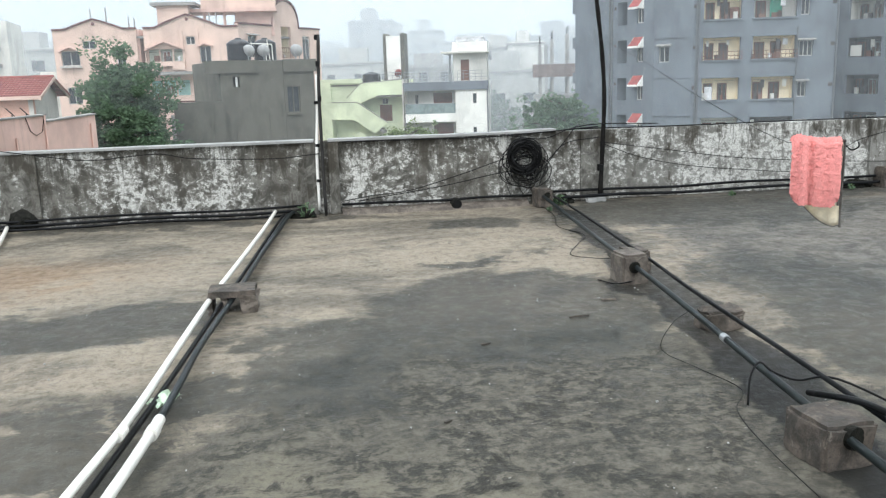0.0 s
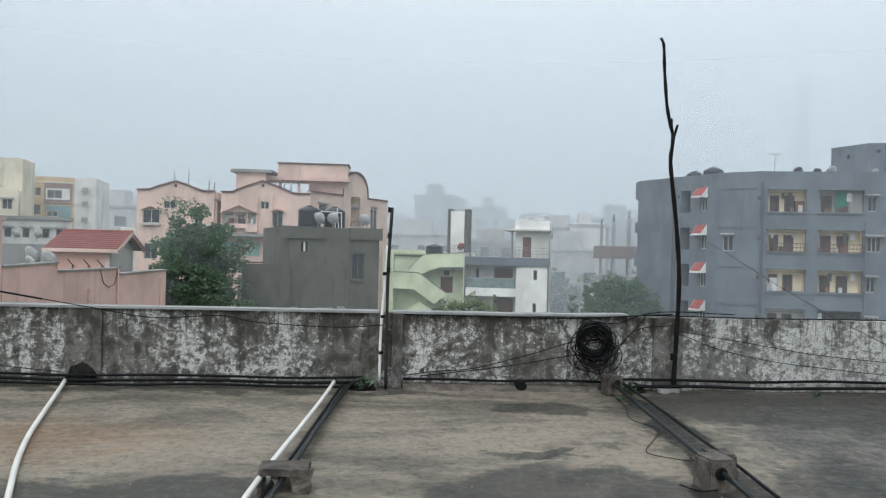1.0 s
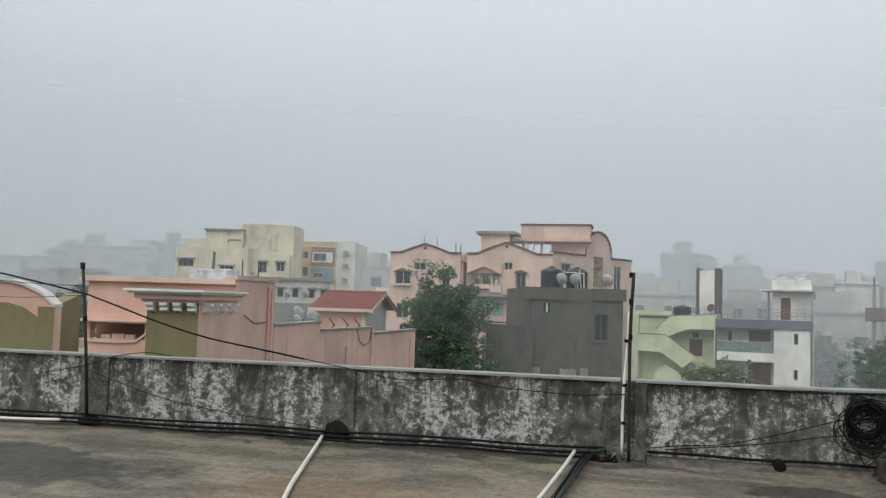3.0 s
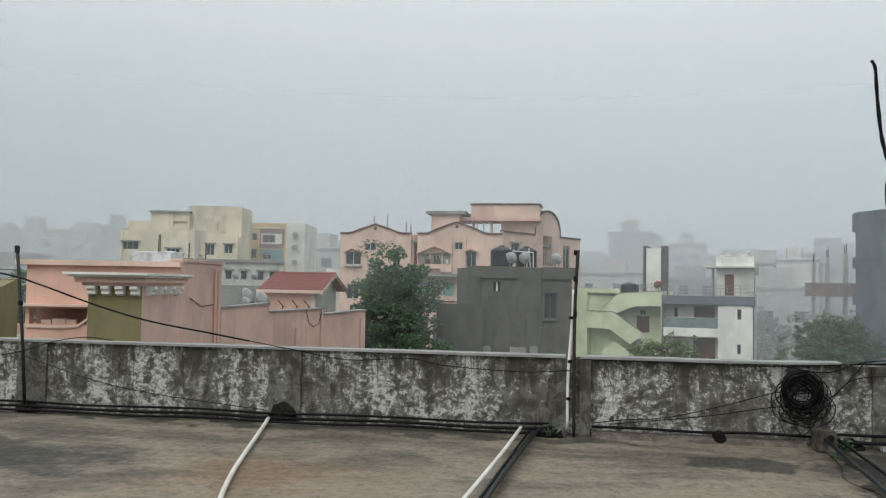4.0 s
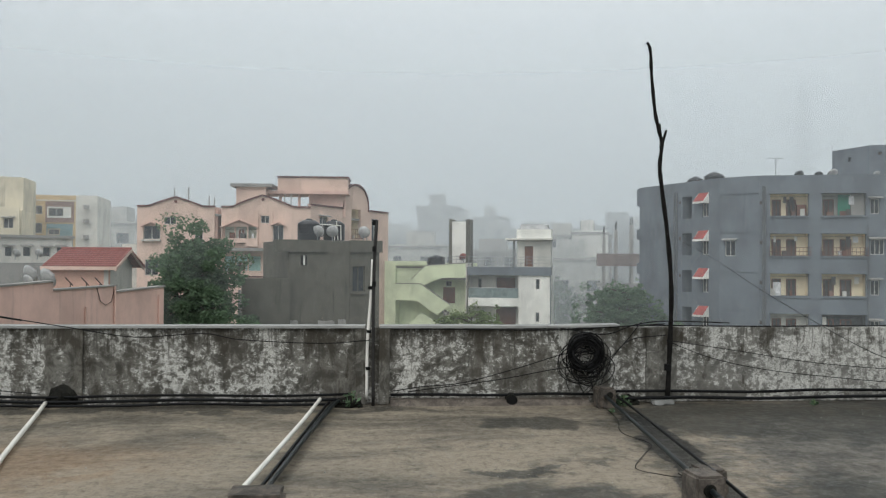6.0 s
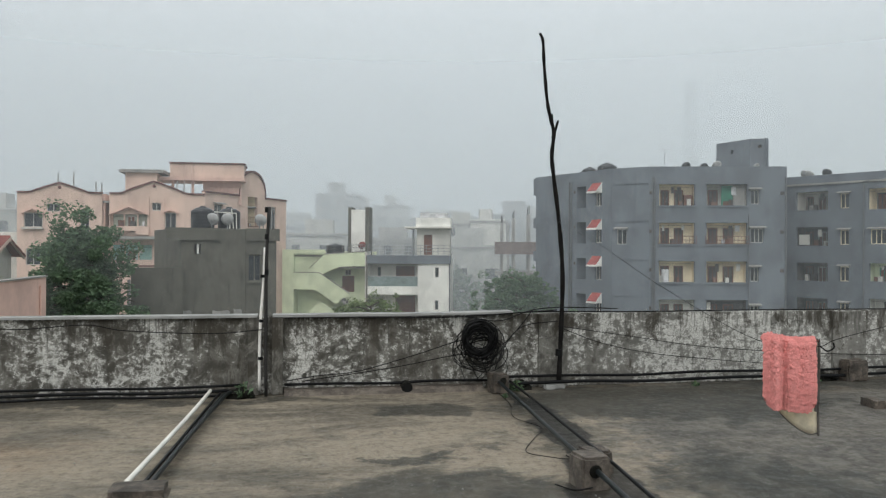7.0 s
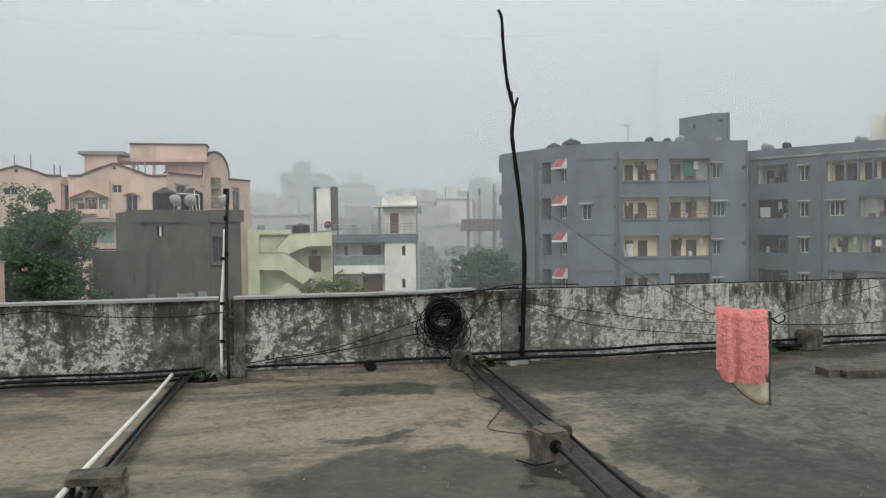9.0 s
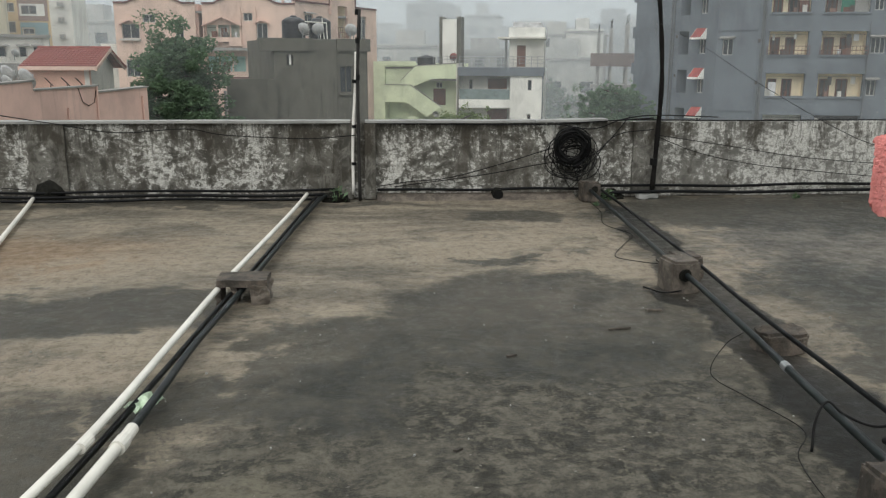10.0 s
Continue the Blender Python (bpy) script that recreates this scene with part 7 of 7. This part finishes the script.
FAR = ((-118, 156, 14, 9.0, 5, 1), (-97, 140, 9, 10.5, 25, 0), (-105, 169, 15, 12.0, 20, 0), (-88, 121, 12, 5.5, 30, 1), (-82, 150, 12, 9.0, 15, 2), (-92, 158, 7, 12.5, 18, 1), (-112, 150, 6, 10.0, 8, 2), (-76, 140, 8, 6.5, 20, 0), (-132, 150, 18, 9.0, 30, 0), (-72, 160, 18, 9.0, 10, 1),
       (-40, 126, 14, 7.0, 0, 2), (-29, 165, 18, 8.5, 5, 0), (-14, 150, 14, 8.0, 0, 1), (2.4, 158, 13, 6.0, -6, 0), (10.2, 176, 9, 13.0, -10, 1), (16.7, 190, 12, 11.0, -8, 2), (21.5, 179, 7, 11.0, -12, 0), (5.0, 128, 12, 4.0, -8, 2), (17.0, 134, 13, 3.4, -10, 1), (29.2, 141, 9, 6.2, -14, 0), (29.8, 126, 6, 5.6, -12, 1), (24.5, 112, 8, 2.2, -14, 2), (40.8, 148, 12, 8.0, -15, 1), (50, 170, 18, 9.0, -20, 0), (-2, 205, 24, 9.0, 0, 2), (-55, 190, 26, 9.5, 5, 1), (36, 190, 22, 9.0, -12, 2))
for k, (x, y, w, top, deg, c) in enumerate(FAR):
    far_house(x, y, w, 10.0, top, deg, (M_FAR, M_CONC, M_FAR)[c], k)

far_house(27.6, 118.0, 5.0, 8.0, 5.9, -14, M_OFFW, 71)

# Lattice mast.
mast = thing("lattice_mast", (79.6, 159.3, GROUND), "tall steel lattice radio mast in the rain", "mast")
hgt = 35.4 - GROUND


def mast_at(z, s):
    w = 1.9 - 1.35 * z / hgt
    return Vector(((w, w), (-w, w), (-w, -w), (w, -w))[s % 4]).to_3d() + Vector((0, 0, z))


for s in range(4):
    part("leg", tube([mast_at(0, s), mast_at(hgt, s)], 0.04, 5), M_STEEL, mast)
bm = bmesh.new()
for k in range(17):
    za, zb = hgt * k / 17, hgt * (k + 1) / 17
    for s in range(4):
        tube([mast_at(za, s), mast_at(zb, s + 1)], 0.025, 4, bm)
        tube([mast_at(zb, s), mast_at(zb, s + 1)], 0.025, 4, bm)
part("bracing", bm, M_STEEL, mast)

# ---- translucent sheets added in place of rain haze between the houses ----
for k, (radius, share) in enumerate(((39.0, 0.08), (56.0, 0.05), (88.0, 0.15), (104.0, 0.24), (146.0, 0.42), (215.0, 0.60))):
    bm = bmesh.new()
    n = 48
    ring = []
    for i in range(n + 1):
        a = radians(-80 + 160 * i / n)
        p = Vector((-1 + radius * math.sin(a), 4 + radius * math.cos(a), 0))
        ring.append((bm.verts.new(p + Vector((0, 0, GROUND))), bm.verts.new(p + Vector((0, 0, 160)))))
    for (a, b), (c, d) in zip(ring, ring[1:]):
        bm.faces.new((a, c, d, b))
    tagged(part("haze_sheet", bm, haze_sheet_material("haze_sheet", share)), "translucent sheet standing in for rain haze between the houses", "mist", "rain mist", "structure")
